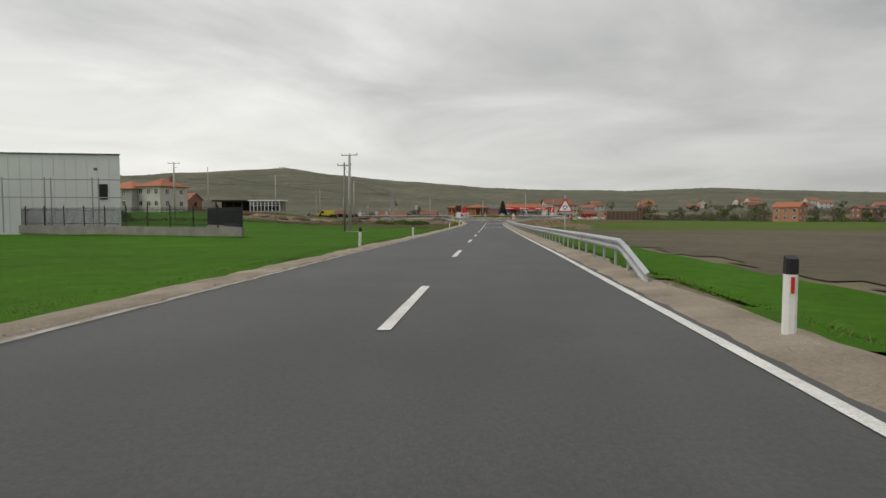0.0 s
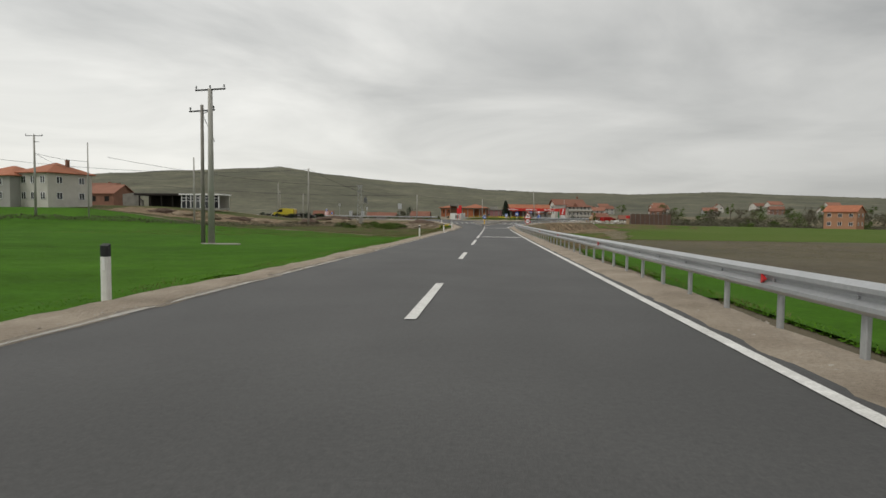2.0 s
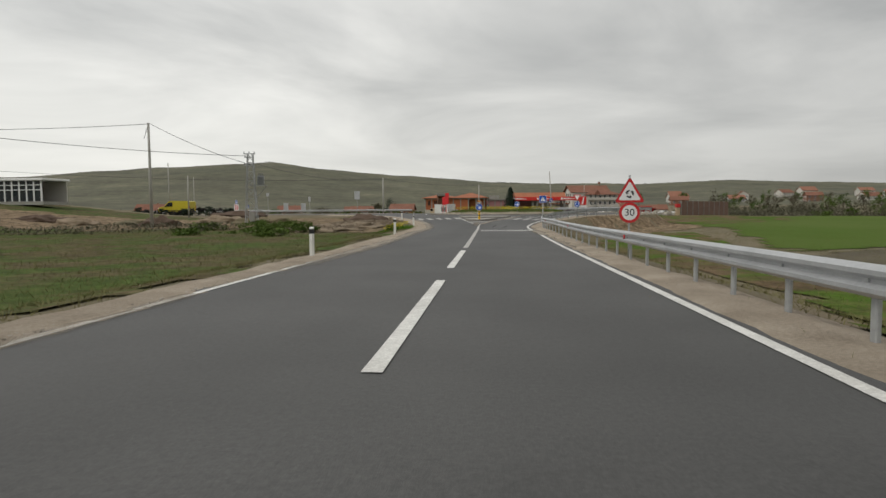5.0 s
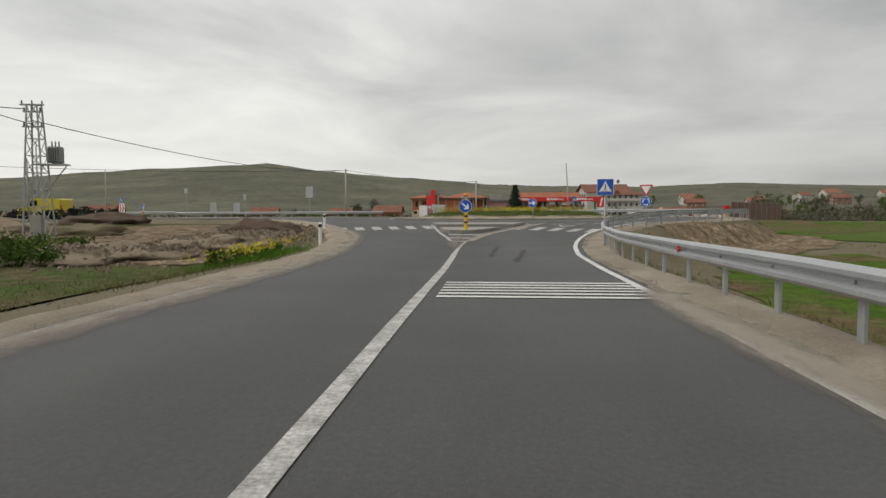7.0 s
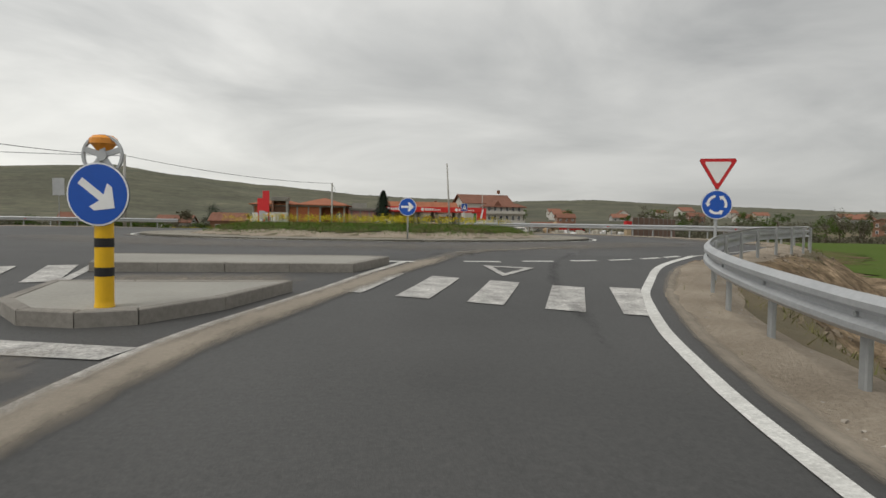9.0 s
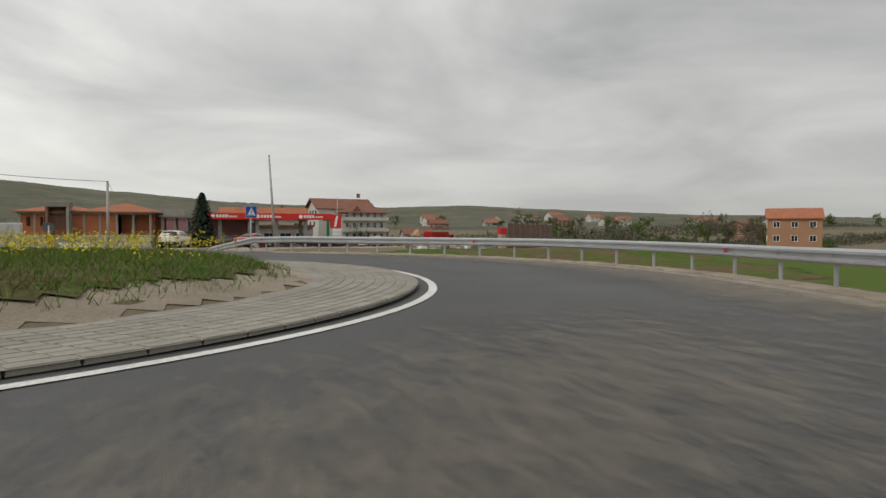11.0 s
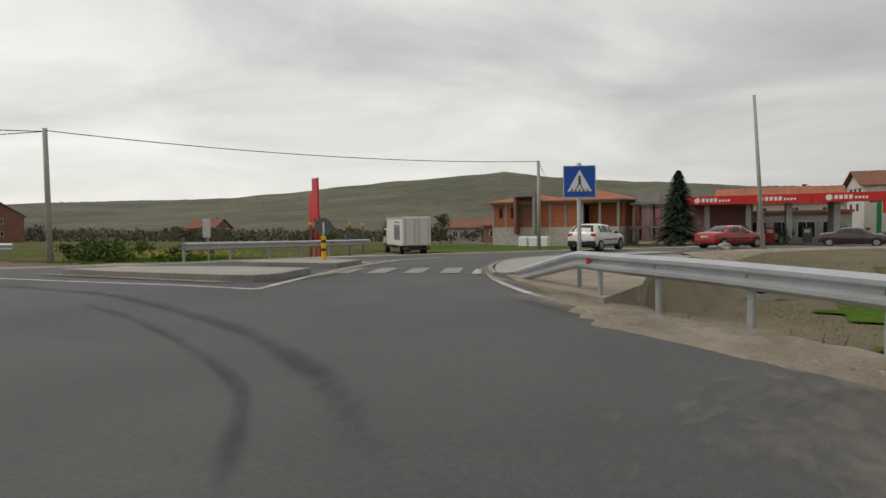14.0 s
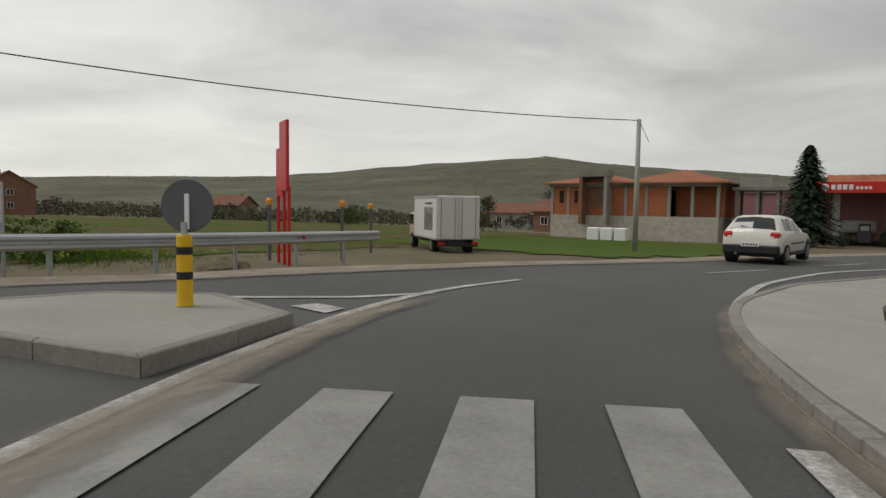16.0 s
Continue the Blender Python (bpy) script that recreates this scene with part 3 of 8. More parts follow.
# ---- road surface ----
def strip(name, left, right, n, up, material, label, category="road", parent=None, across=1):
    a, b = resample(left, n), resample(right, n)
    co, f = [], []
    for (x0, y0), (x1, y1) in zip(a, b):
        for k in range(across + 1):
            t = k / across
            x, y = x0 + (x1 - x0) * t, y0 + (y1 - y0) * t
            co.append((x, y, rz(y) + up))
    w = across + 1
    for i in range(n - 1):
        for k in range(across):
            f.append((i * w + k, i * w + k + 1, (i + 1) * w + k + 1, (i + 1) * w + k))
    me = bpy.data.meshes.new(name)
    me.from_pydata(co, [], f)
    me.materials.append(material)
    ob = new(name, me)
    if parent:
        ob.parent = parent
    elif label:
        tagged(ob, label, category, kind="structure")
    return ob


def rows_strip(name, left, right, ys, up, material, label):
    co, f = [], []
    lx, ly = zip(*left)
    rx_, ry_ = zip(*right)
    for y in ys:
        x0, x1 = np.interp(y, ly, lx), np.interp(y, ry_, rx_)
        for k in range(5):
            co.append((x0 + (x1 - x0) * k / 4, y, rz(y) + up))
    for i in range(len(ys) - 1):
        for k in range(4):
            f.append((i * 5 + k, i * 5 + k + 1, i * 5 + k + 6, i * 5 + k + 5))
    me = bpy.data.meshes.new(name)
    me.from_pydata(co, [], f)
    me.materials.append(material)
    return tagged(new(name, me), label, "road", kind="structure")


road = rows_strip("road", LEFT_EDGE, RIGHT_EDGE, np.concatenate([np.arange(-90, 120, 3.0), np.arange(120, 158.1, 0.5)]), 0.0, ASPHALT, "dark grey new asphalt carriageway of a country road")


def ring_mesh(name, r0, r1, up, material, label="", category="road", n=120, a0=0.0, a1=2 * math.pi, parent=None, cz=None, sunk=False):
    co, f = [], []
    m = max(1, int((r1 - r0) / 0.5))
    for i in range(n + 1):
        a = a0 + (a1 - a0) * i / n
        for k in range(m + 1):
            r = r0 + (r1 - r0) * k / m
            x, y = CX + r * math.cos(a), CY + r * math.sin(a)
            co.append((x, y, (rz(y) if cz is None else cz) + (up - 0.02 if sunk and k == m else up)))
    for i in range(n):
        for k in range(m):
            q = i * (m + 1) + k
            f.append((q, q + 1, q + m + 2, q + m + 1))
    me = bpy.data.meshes.new(name)
    me.from_pydata(co, [], f)
    me.materials.append(material)
    ob = new(name, me)
    if parent:
        ob.parent = parent
        return ob
    return tagged(ob, label, category, kind="structure")


ring_mesh("roundabout_road", RIN - 0.75, ROUT, 0.003, ASPHALT, "dark grey asphalt ring of a roundabout", sunk=True)
strip("exit_road", EXIT_L, EXIT_R, 130, -0.004, ASPHALT, "asphalt road that leaves the roundabout past a petrol station", across=4)
strip("side_road", WEST_S, WEST_N, 60, -0.008, ASPHALT, "asphalt side road that joins the roundabout", across=4)


# ---- road markings ----
def line_mark(name, pts, w, material, label, group="", n=None, up=0.009):
    """A painted line that follows pts."""
    p = np.array(dense(pts, 0.8) if n is None else smooth_line(pts, n))
    t = np.gradient(p, axis=0)
    t /= np.linalg.norm(t, axis=1)[:, None] + 1e-9
    nrm = np.stack([-t[:, 1], t[:, 0]], 1)
    jit = 1 + 0.06 * np.random.rand(len(p))[:, None]
    a, b = p + nrm * w / 2 * jit, p - nrm * w / 2 * jit
    co = [(x, y, rz(y) + up) for q in zip(a, b) for x, y in q]
    f = [(2 * i + 1, 2 * i + 3, 2 * i + 2, 2 * i) for i in range(len(p) - 1)]
    me = bpy.data.meshes.new(name)
    me.from_pydata(co, [], f)
    me.materials.append(material)
    return tagged(new(name, me), label, "road marking", group)


def quad_mark(name, poly, material, label, group="", up=0.011, cut=8):
    """A painted four-cornered mark, cut fine enough to lie on the road."""
    p = [Vector(q) for q in poly]
    co, f = [], []
    for i in range(cut + 1):
        for k in range(3):
            a, b = p[0].lerp(p[1], k / 2), p[3].lerp(p[2], k / 2)
            q = a.lerp(b, i / cut)
            co.append((q.x, q.y, rz(q.y) + up))
    ccw = (p[1] - p[0]).cross(p[3] - p[0]) > 0
    for i in range(cut):
        for k in range(2):
            q = (i * 3 + k, i * 3 + k + 1, i * 3 + k + 4, i * 3 + k + 3)
            f.append(q if ccw else q[::-1])
    me = bpy.data.meshes.new(name)
    me.from_pydata(co, [], f)
    me.materials.append(material)
    return tagged(new(name, me), label, "road marking", group)


line_mark("edge_line", [(3.45, -80), (3.45, 128), (3.6, 133), (3.95, 136.4), (4.33, 138.9), (4.85, 141.5), (5.5, 143.9), (6.45, 146.4), (6.9, 147.2), (7.45, 148.2), (8.03, 149.25), (8.42, 149.85), (8.9, 150.47), (9.48, 151.1), (10.0, 151.63), (10.5, 152.2)], 0.14, PAINT, "white edge line along the asphalt", n=900)
line_mark("edge_line", [(10.3, 151.95), (11.4, 152.85), (12.6, 153.85), (14.0, 155.05)], 0.12, WORN, "dusty white edge line at the mouth of the roundabout", n=16)
line_mark("edge_line", [(-3.65, -80), (-3.65, 100)], 0.12, PAINT, "white edge line along the asphalt", up=0.009)
line_mark("edge_line", [(-3.65, 100), (-3.65, 122), (-3.75, 128), (-4.0, 132.5), (-4.3, 136), (-5.1, 142.5), (-6.2, 145.5), (-8.2, 149.8), (-10.8, 154), (-13.2, 159), (-17.5, 167.5)], 0.15, WORN, "dusty white edge line along the asphalt", n=120)
DASH = [(-37.5, -32), (-24.7, -19.5), (-8.0, -3.6), (5.3, 9.7), (18.1, 22.3), (30.8, 35.2), (43.4, 47.9), (55.8, 60.0), (68.1, 75.9)]
for y0, y1 in DASH:
    quad_mark("lane_dash", [(-0.075, y0), (0.075, y0), (0.075, y1), (-0.075, y1)], PAINT, "white dash of the centre line", "centre line dashes")
for y0, y1 in ((80.0, 87.8), (90.5, 97), (99.5, 106)):
    quad_mark("lane_dash", [(-0.085, y0), (0.085, y0), (0.085, y1), (-0.085, y1)], PAINT, "long white dash of the centre line", "centre line dashes")
line_mark("centre_line", [(0, 107.5), (0, 128), (-0.1, 133.3)], 0.16, WORN, "continuous white centre line, scuffed", up=0.010)
line_mark("island_line", [(-0.1, 133.2), (-0.12, 136.6), (-0.08, 138.5), (0.25, 141.8), (0.5, 143.5), (0.95, 144.7), (1.68, 146.5), (2.2, 147.95), (2.52, 148.85), (3.05, 150.0), (3.24, 150.45)], 0.13, WORN, "dusty white line round the traffic island", n=40)
line_mark("island_line", [(-0.62, 139.3), (-0.72, 140.2), (-0.95, 141.6), (-1.6, 145), (-2.15, 148.5), (-2.5, 150.3)], 0.15, WORN, "dusty white line round the traffic island", n=40)
for q in ([(-0.95, 143.3), (0.33, 143.0), (0.48, 143.4), (-1.05, 143.8)], [(-0.8, 141.2), (0.2, 140.9), (0.25, 141.4), (-0.85, 141.75)], [(-0.55, 139.2), (0.05, 139.0), (0.1, 139.4), (-0.6, 139.65)]):
    quad_mark("hatching", q, WORN, "worn white hatching before the traffic island", "hatching stripes")
for yb in (82.45, 123.2):
    for i in range(6):
        y = yb + 0.37 * i
        quad_mark("rumble_stripe", [(0.25, y), (3.38, y - 0.06), (3.38, y + 0.12), (0.25, y + 0.18)], PAINT, "thin white rumble stripe across the lane", "rumble stripes")


def zebra(x0, y0, ux, uy, n, pitch, wid, lng, lx, ly, lab, paint=WORN):
    for i in range(n):
        a = (x0 + ux * pitch * i, y0 + uy * pitch * i)
        b = (a[0] + ux * wid, a[1] + uy * wid)
        quad_mark("crossing_stripe", [a, b, (b[0] + lx * lng, b[1] + ly * lng), (a[0] + lx * lng, a[1] + ly * lng)], paint, lab, "zebra crossing stripes")


quad_mark("crossing_stripe", [(5.48, 144.85), (5.74, 144.75), (6.66, 146.95), (6.22, 147.1)], WORN, "narrow last stripe of a zebra crossing", "zebra crossing stripes")
zebra(1.93, 146.74, 0.872, -0.49, 4, 1.03, 0.5, 2.2, 0.335, 0.942, "broad worn white stripe of a zebra crossing")
zebra(-2.04, 147.52, -0.964, -0.267, 6, 0.93, 0.48, 2.1, -0.27, 0.96, "broad worn white stripe of a zebra crossing")
zebra(3.5, 189.45, 0.912, 0.41, 4, 0.965, 0.5, 2.45, -0.39, 0.92, "thin grey-white stripe of a zebra crossing", GREYPAINT)
quad_mark("crossing_stripe", [(6.98, 190.8), (7.2, 190.88), (6.44, 192.75), (6.25, 192.68)], WORN, "narrow last stripe of a zebra crossing", "zebra crossing stripes")
for x, y, ang, half in ((3.25, 150.42, -3, .41), (4.85, 150.5, -2, .39), (6.08, 150.64, 3, .35), (7.15, 150.8, 10, .32), (8.1, 151.05, 18, .32), (9.0, 151.43, 25, .32), (9.7, 151.8, 30, .3)):
    c, sn = math.cos(radians(ang)), math.sin(radians(ang))
    quad_mark("give_way_dash", [(x + u * half * c - v * sn, y + u * half * sn + v * c) for u, v in ((-1, -.07), (1, -.07), (1, .07), (-1, .07))], PAINT, "white dash of the give-way line", "give-way dashes")
tri = [Vector((4.74, 149.85, 0)), Vector((5.7, 149.5, 0)), Vector((4.79, 148.3, 0))]
mid = sum(tri, Vector()) / 3
inn = [mid + (v - mid) * 0.6 for v in tri]
for i in range(3):
    j = (i + 1) % 3
    quad_mark("give_way_triangle", [tri[i][:2], tri[j][:2], inn[j][:2], inn[i][:2]], WORN, "side of a painted give-way triangle", "give-way triangle")
ring_mesh("island_edge_line", RIN - 0.0, RIN + 0.15, 0.013, PAINT, "white line round the roundabout island", "road marking")
line_mark("exit_line", [(-9.5, 183.6), (-4.9, 184.9), (-0.5, 185.1), (2.7, 185.38), (4.95, 185.38)], 0.16, WORN, "white line at the mouth of the exit island")
line_mark("exit_line", [(4.95, 185.38), (4.25, 187.05), (3.74, 188.3), (3.1, 190.0), (2.45, 191.5), (1.85, 193.2), (1.42, 194.7), (1.05, 196.4), (0.95, 198.2), (1.3, 200.2)], 0.17, WORN, "white line beside the exit island", n=30)
quad_mark("hatching", [(0.45, 194.75), (1.2, 194.6), (1.15, 195.05), (0.57, 195.15)], WORN, "worn white hatching before the traffic island", "hatching stripes")
line_mark("island_line", [(-2.0, 194.0), (-0.6, 195.0), (0.5, 196.0), (1.15, 197.2)], 0.18, WORN, "dusty white line round the traffic island")
line_mark("exit_edge_line", [(12.8, 183.9), (11.2, 185.3), (10.2, 186.4), (9.48, 187.37), (8.33, 189.14), (7.45, 190.8), (6.55, 193.05), (6.0, 194.7), (5.65, 196.3), (5.33, 198.9), (5.4, 203), (6.6, 208.0), (11.2, 216.5)], 0.16, WORN, "white edge line round the kerb of the exit", n=70)
for y in range(205, 240, 6):
    x = np.interp(y, [203, 210, 219, 229, 240], [3.2, 6.2, 9.6, 14.8, 24])
    quad_mark("lane_dash", [(x - .06, y), (x + .06, y), (x + 1.3, y + 2.6), (x + 1.18, y + 2.6)], WORN, "worn white dash of the centre line", "centre line dashes")


# ---- gravel shoulders ----
def shoulder(edge, sign, w0, w1, n, label, seed, over=0.07):
    rnd = random.Random(seed)
    p = np.array(resample(edge, n))
    t = np.gradient(p, axis=0)
    t /= np.linalg.norm(t, axis=1)[:, None] + 1e-9
    nrm = np.stack([t[:, 1], -t[:, 0]], 1) * sign
    co, f, cols = [], [], 7
    ragged_w = [rnd.random() for _ in range(n + 4)]
    for i in range(n):
        wide = w0 + (w1 - w0) * sum(ragged_w[i:i + 5]) / 5 + 0.12 * math.sin(i * 0.21) + 0.07 * math.sin(i * 0.57)
        lip = over + 0.09 * rnd.random()
        for k in range(cols):
            u = k / (cols - 1)
            x, y = p[i] + nrm[i] * (-lip + (wide + lip) * u)
            co.append((x, y, 0.0 if k == 0 else (0.03 + 0.05 * rnd.random()) * math.sin(math.pi * min(1, u * 1.1))))
    co = np.array(co)
    g = land(co[:, 0], co[:, 1])
    zr = np.interp(co[:, 1], ROAD_Y, ROAD_Z)
    col = np.tile(np.arange(cols), n)
    z = np.where(col == 0, zr - 0.006, np.where(col < cols - 2, g + 0.03 + co[:, 2], np.where(col == cols - 2, g + 0.008, g - 0.3)))
    co[:, 2] = np.where(col == 1, np.maximum(z, zr - 0.01), z)
    co = co.tolist()
    for i in range(n - 1):
        for k in range(cols - 1):
            q = (i * cols + k, i * cols + k + 1, (i + 1) * cols + k + 1, (i + 1) * cols + k)
            f.append(q if sign > 0 else q[::-1])
    me = bpy.data.meshes.new("gravel_shoulder")
    me.from_pydata(co, [], f)
    me.materials.append(GRAVEL)
    return tagged(new("gravel_shoulder", me), label, "shoulder", kind="structure"), p, nrm


SH = [shoulder([(-3.62, -60), (-3.62, 127), (-3.9, 132), (-4.45, 137), (-5.25, 142), (-6.35, 145.5), (-8.35, 149.8), (-11, 154), (-15, 163), (-21, 169.7)], -1, 1.1, 1.6, 420, "rough pale gravel shoulder beside the asphalt", 1),
      shoulder([(3.78, -60), (3.78, 128), (3.98, 133), (4.34, 136.4), (4.72, 138.8), (5.24, 141.35), (5.89, 143.65), (6.82, 146.1), (7.26, 146.92), (7.8, 147.95), (8.44, 149.0), (9.24, 150.18), (10.04, 150.98), (11.7, 152.35), (16.5, 157.6)], 1, 1.0, 1.4, 440, "pale gravel shoulder beside the asphalt", 2, 0.14),
      shoulder([(CX + ROUT * math.cos(a), CY + ROUT * math.sin(a)) for a in np.linspace(radians(-43), radians(62), 40)], 1, 1.1, 1.7, 140, "pale gravel shoulder round the roundabout", 3, 0.2),
      shoulder([(-160, 192.2), (-60, 184.7), (-30, 183.2), (-22, 183.7), (-14, 184.9), (-10, 186.2), (-7.7, 187.6), (-5.2, 191.4), (-3.7, 195.3), (-2.6, 198.7), (-0.7, 203.5), (2.8, 209.5), (6.5, 218), (12, 229)], -1, 1.3, 1.9, 200, "wide dusty gravel verge", 4),
      shoulder([(9.2, 208.9), (10.6, 212.4), (12.1, 216.5), (17.6, 226), (26.6, 235), (40, 244.6), (62, 257)], 1, 1.6, 2.4, 90, "pale gravel verge beside the road", 5)]


def chips(name, where, label, size, seed, material=STONE_CHIP):
    """Loose stones as one piece of scatter."""
    rnd = random.Random(seed)
    co, f = [], []
    for x, y, z in where:
        s = size * (0.35 + rnd.random() ** 2.2 * 1.4)
        pts = [Vector((rnd.uniform(-1, 1), rnd.uniform(-1, 1), 0)).normalized() * s * rnd.uniform(0.6, 1.2) for _ in range(4)]
        k = len(co)
        a0 = rnd.uniform(0, 6.28)
        for i in range(4):
            a = a0 + i * 1.57 + rnd.uniform(-.4, .4)
            r = s * rnd.uniform(0.6, 1.2)
            co.append((x + r * math.cos(a), y + r * math.sin(a), z - 0.01))
        for i in range(4):
            a = a0 + 0.5 + i * 1.57 + rnd.uniform(-.4, .4)
            r = s * rnd.uniform(0.35, 0.8)
            co.append((x + r * math.cos(a), y + r * math.sin(a), z + s * rnd.uniform(0.5, 1.1)))
        f += [(k + 4, k + 5, k + 6, k + 7)] + [(k + i, k + (i + 1) % 4, k + 4 + (i + 1) % 4, k + 4 + i) for i in range(4)]
    me = bpy.data.meshes.new(name)
    me.from_pydata(co, [], f)
    me.materials.append(material)
    return tagged(new(name, me), label, "stones", kind="stuff")


rnd = random.Random(11)
spots = []
for (ob, p, nrm), cnt, lo, hi in zip(SH, (17000, 16000, 7000, 6000, 1500), (0.05, 0.05, 0.0, 0.1, 0.1), (0.85, 0.75, 1.0, 2.6, 1.6)):
    pts = []
    for _ in range(cnt):
        i = rnd.randrange(1, len(p) - 1)
        q = p[i] + (p[i + 1] - p[i]) * rnd.random() + nrm[i] * rnd.uniform(lo, hi)
        if -10 < q[1] < 215 and q[0] > -40:
            pts.append(q)
    q = np.array(pts)
    spots += [(x, y, z + 0.035) for (x, y), z in zip(q, land(q[:, 0], q[:, 1]))]
chips("loose_gravel", spots, "loose pale stones on the shoulders", 0.021, 5)


# ---- dust and tyre marks on the asphalt ----
FILMS = []


def film(name, pts, w, cover, material, label, n=60, up=0.014, category="road dust", fade=True):
    """A thin film along pts, thickest along its middle."""
    p = np.array(smooth_line(pts, n))
    t = np.gradient(p, axis=0)
    t /= np.linalg.norm(t, axis=1)[:, None] + 1e-9
    nrm = np.stack([-t[:, 1], t[:, 0]], 1)
    co, cov, f = [], [], []
    FILMS.append(name)
    up = up + 0.0008 * len(FILMS)
    for i in range(n):
        ends = min(1.0, 6 * min(i, n - 1 - i) / n) if fade else 1.0
        for k in range(7):
            u = k / 3 - 1
            x, y = p[i] + nrm[i] * u * w / 2
            co.append((x, y, rz(y) + up))
            cov.append(cover * (1 - abs(u) ** 1.5) * ends)
    for i in range(n - 1):
        for k in range(6):
            f.append((i * 7 + k, (i + 1) * 7 + k, (i + 1) * 7 + k + 1, i * 7 + k + 1)[::-1])
    me = bpy.data.meshes.new(name)
    me.from_pydata(co, [], f)
    me.materials.append(material)
    me.attributes.new("cover", "FLOAT", "POINT").data.foreach_set("value", cov)
    return tagged(new(name, me), label, category, kind="stuff")


DUSTY = "thin pale dust blown over the asphalt"
film("road_dust", [(-3.55, 95), (-3.5, 127), (-3.75, 132), (-4.3, 137), (-5.1, 142), (-6.2, 145.5), (-8.2, 149.8), (-10.8, 154)], 1.1, 0.75, DUST, DUSTY, 120)
film("road_dust", [(-3.7, -20), (-3.65, 95)], 0.5, 0.6, DUST, DUSTY, 120, fade=False)
film("road_dust", [(3.85, 100), (3.82, 130), (3.9, 135)], 0.5, 0.6, DUST, DUSTY, 80)
film("road_dust", [(3.75, 116.5), (3.62, 119.5), (3.5, 122), (3.65, 125)], 1.0, 0.95, DUST, "fan of sand washed over the edge line", 30)
film("road_dust", [(4.15, 135), (4.62, 138.8), (5.14, 141.4), (5.8, 143.7), (6.75, 146.15), (7.7, 148.0), (8.36, 149.05), (9.16, 150.25), (10.0, 151.05)], 0.3, 0.8, DUST, DUSTY, 60)
film("road_dust", [(-0.05, 137.5), (0.12, 139.5), (0.5, 142), (0.85, 143.6), (1.35, 145), (1.85, 146.3), (2.45, 147.8), (2.8, 148.6), (3.35, 149.7), (4.15, 151.3), (4.9, 152.6)], 0.75, 1.0, DUST, "strip of pale sand beside the traffic island", 110)
film("road_dust", [(4.1, 151.2), (4.7, 152.4), (5.49, 153.55), (6.7, 154.4), (8.12, 155.4), (10, 156.5)], 1.0, 0.55, DUST, DUSTY, 80)
film("road_dust", [(-0.25, 135), (-0.4, 139), (-0.45, 141), (-0.3, 143.9)], 0.9, 0.62, DUST, DUSTY, 40)
film("road_dust", [(-1.9, 147.7), (1.7, 147.7)], 1.8, 0.55, DUST, DUSTY, 30)
film("road_dust", [(CX + 16.7 * math.cos(a), CY + 16.7 * math.sin(a)) for a in np.linspace(radians(-42), radians(56), 30)], 4.6, 0.56, DUST, "brown dust drifted along the outer edge of the roundabout", 120)
film("road_dust", [(CX + 17.15 * math.cos(a), CY + 17.15 * math.sin(a)) for a in np.linspace(radians(-42), radians(56), 30)], 1.1, 0.85, DUST, "sand caught along the gravel of the roundabout", 120)
film("road_dust", [(CX + 13.9 * math.cos(a), CY + 13.9 * math.sin(a)) for a in np.linspace(radians(-165), radians(-20), 30)], 6.5, 0.36, DUST, "faint dust over the asphalt of the roundabout", 140)
film("road_dust", [(CX + (RIN + 0.3) * math.cos(a), CY + (RIN + 0.3) * math.sin(a)) for a in np.linspace(radians(-170), radians(-60), 30)], 0.6, 0.6, DUST, DUSTY, 80)
film("road_dust", [(10.2, 186.9), (8.2, 189.5), (7.1, 191.4), (6.35, 193.2), (5.8, 195.2), (5.45, 197.2), (5.4, 199), (6.0, 202.3)], 0.5, 0.65, DUST, "brown dirt caught between line and kerb", 60)
film("road_dust", [(4.3, 187.2), (3.6, 189.2), (2.9, 191), (2.3, 192.6), (1.8, 194.2), (1.5, 195.6), (1.5, 197.2)], 0.7, 0.8, DUST, DUSTY, 50)
film("road_dust", [(-4.5, 186.2), (-1, 186.25), (2.5, 186.2), (4.2, 186.3)], 0.6, 0.75, DUST, DUSTY, 40)
film("road_dust", [(-7, 188.5), (-3.6, 195), (-2.4, 198.5), (-0.4, 203.5), (3.0, 209.5), (6.5, 218)], 0.9, 0.7, DUST, "dusty edge of the exit road", 70)
MARKS = "dark rubber mark left by tyres"
film("tyre_mark", [(1.3, 137.2), (1.13, 134.4), (0.98, 131)], 0.28, 0.5, RUBBER, MARKS, 30, 0.014, "tyre mark")
film("tyre_mark", [(2.15, 135.2), (1.95, 133.2), (1.6, 129.5)], 0.3, 0.55, RUBBER, MARKS, 30, 0.014, "tyre mark")
film("tyre_mark", [(4.1, 141.5), (4.8, 144), (5.3, 147), (6.2, 150), (8, 153.4)], 0.35, 0.33, RUBBER, MARKS, 40, 0.014, "tyre mark")
film("tyre_mark", [(-4, 183.6), (-0.6, 183.9), (3, 183.7), (6, 182.7), (8.3, 181.8), (10.6, 180.4), (12.3, 178.7)], 0.4, 0.48, RUBBER, MARKS, 60, 0.014, "tyre mark")
film("tyre_mark", [(3, 182.9), (6.2, 181.9), (8.6, 180.8), (10.2, 179.9), (12, 177.8)], 0.2, 0.48, RUBBER, MARKS, 50, 0.014, "tyre mark")
film("road_dust", [(14.2, 183), (12.6, 184.2), (11, 185.5), (9.9, 186.8)], 1.5, 0.7, DUST, DUSTY, 40)


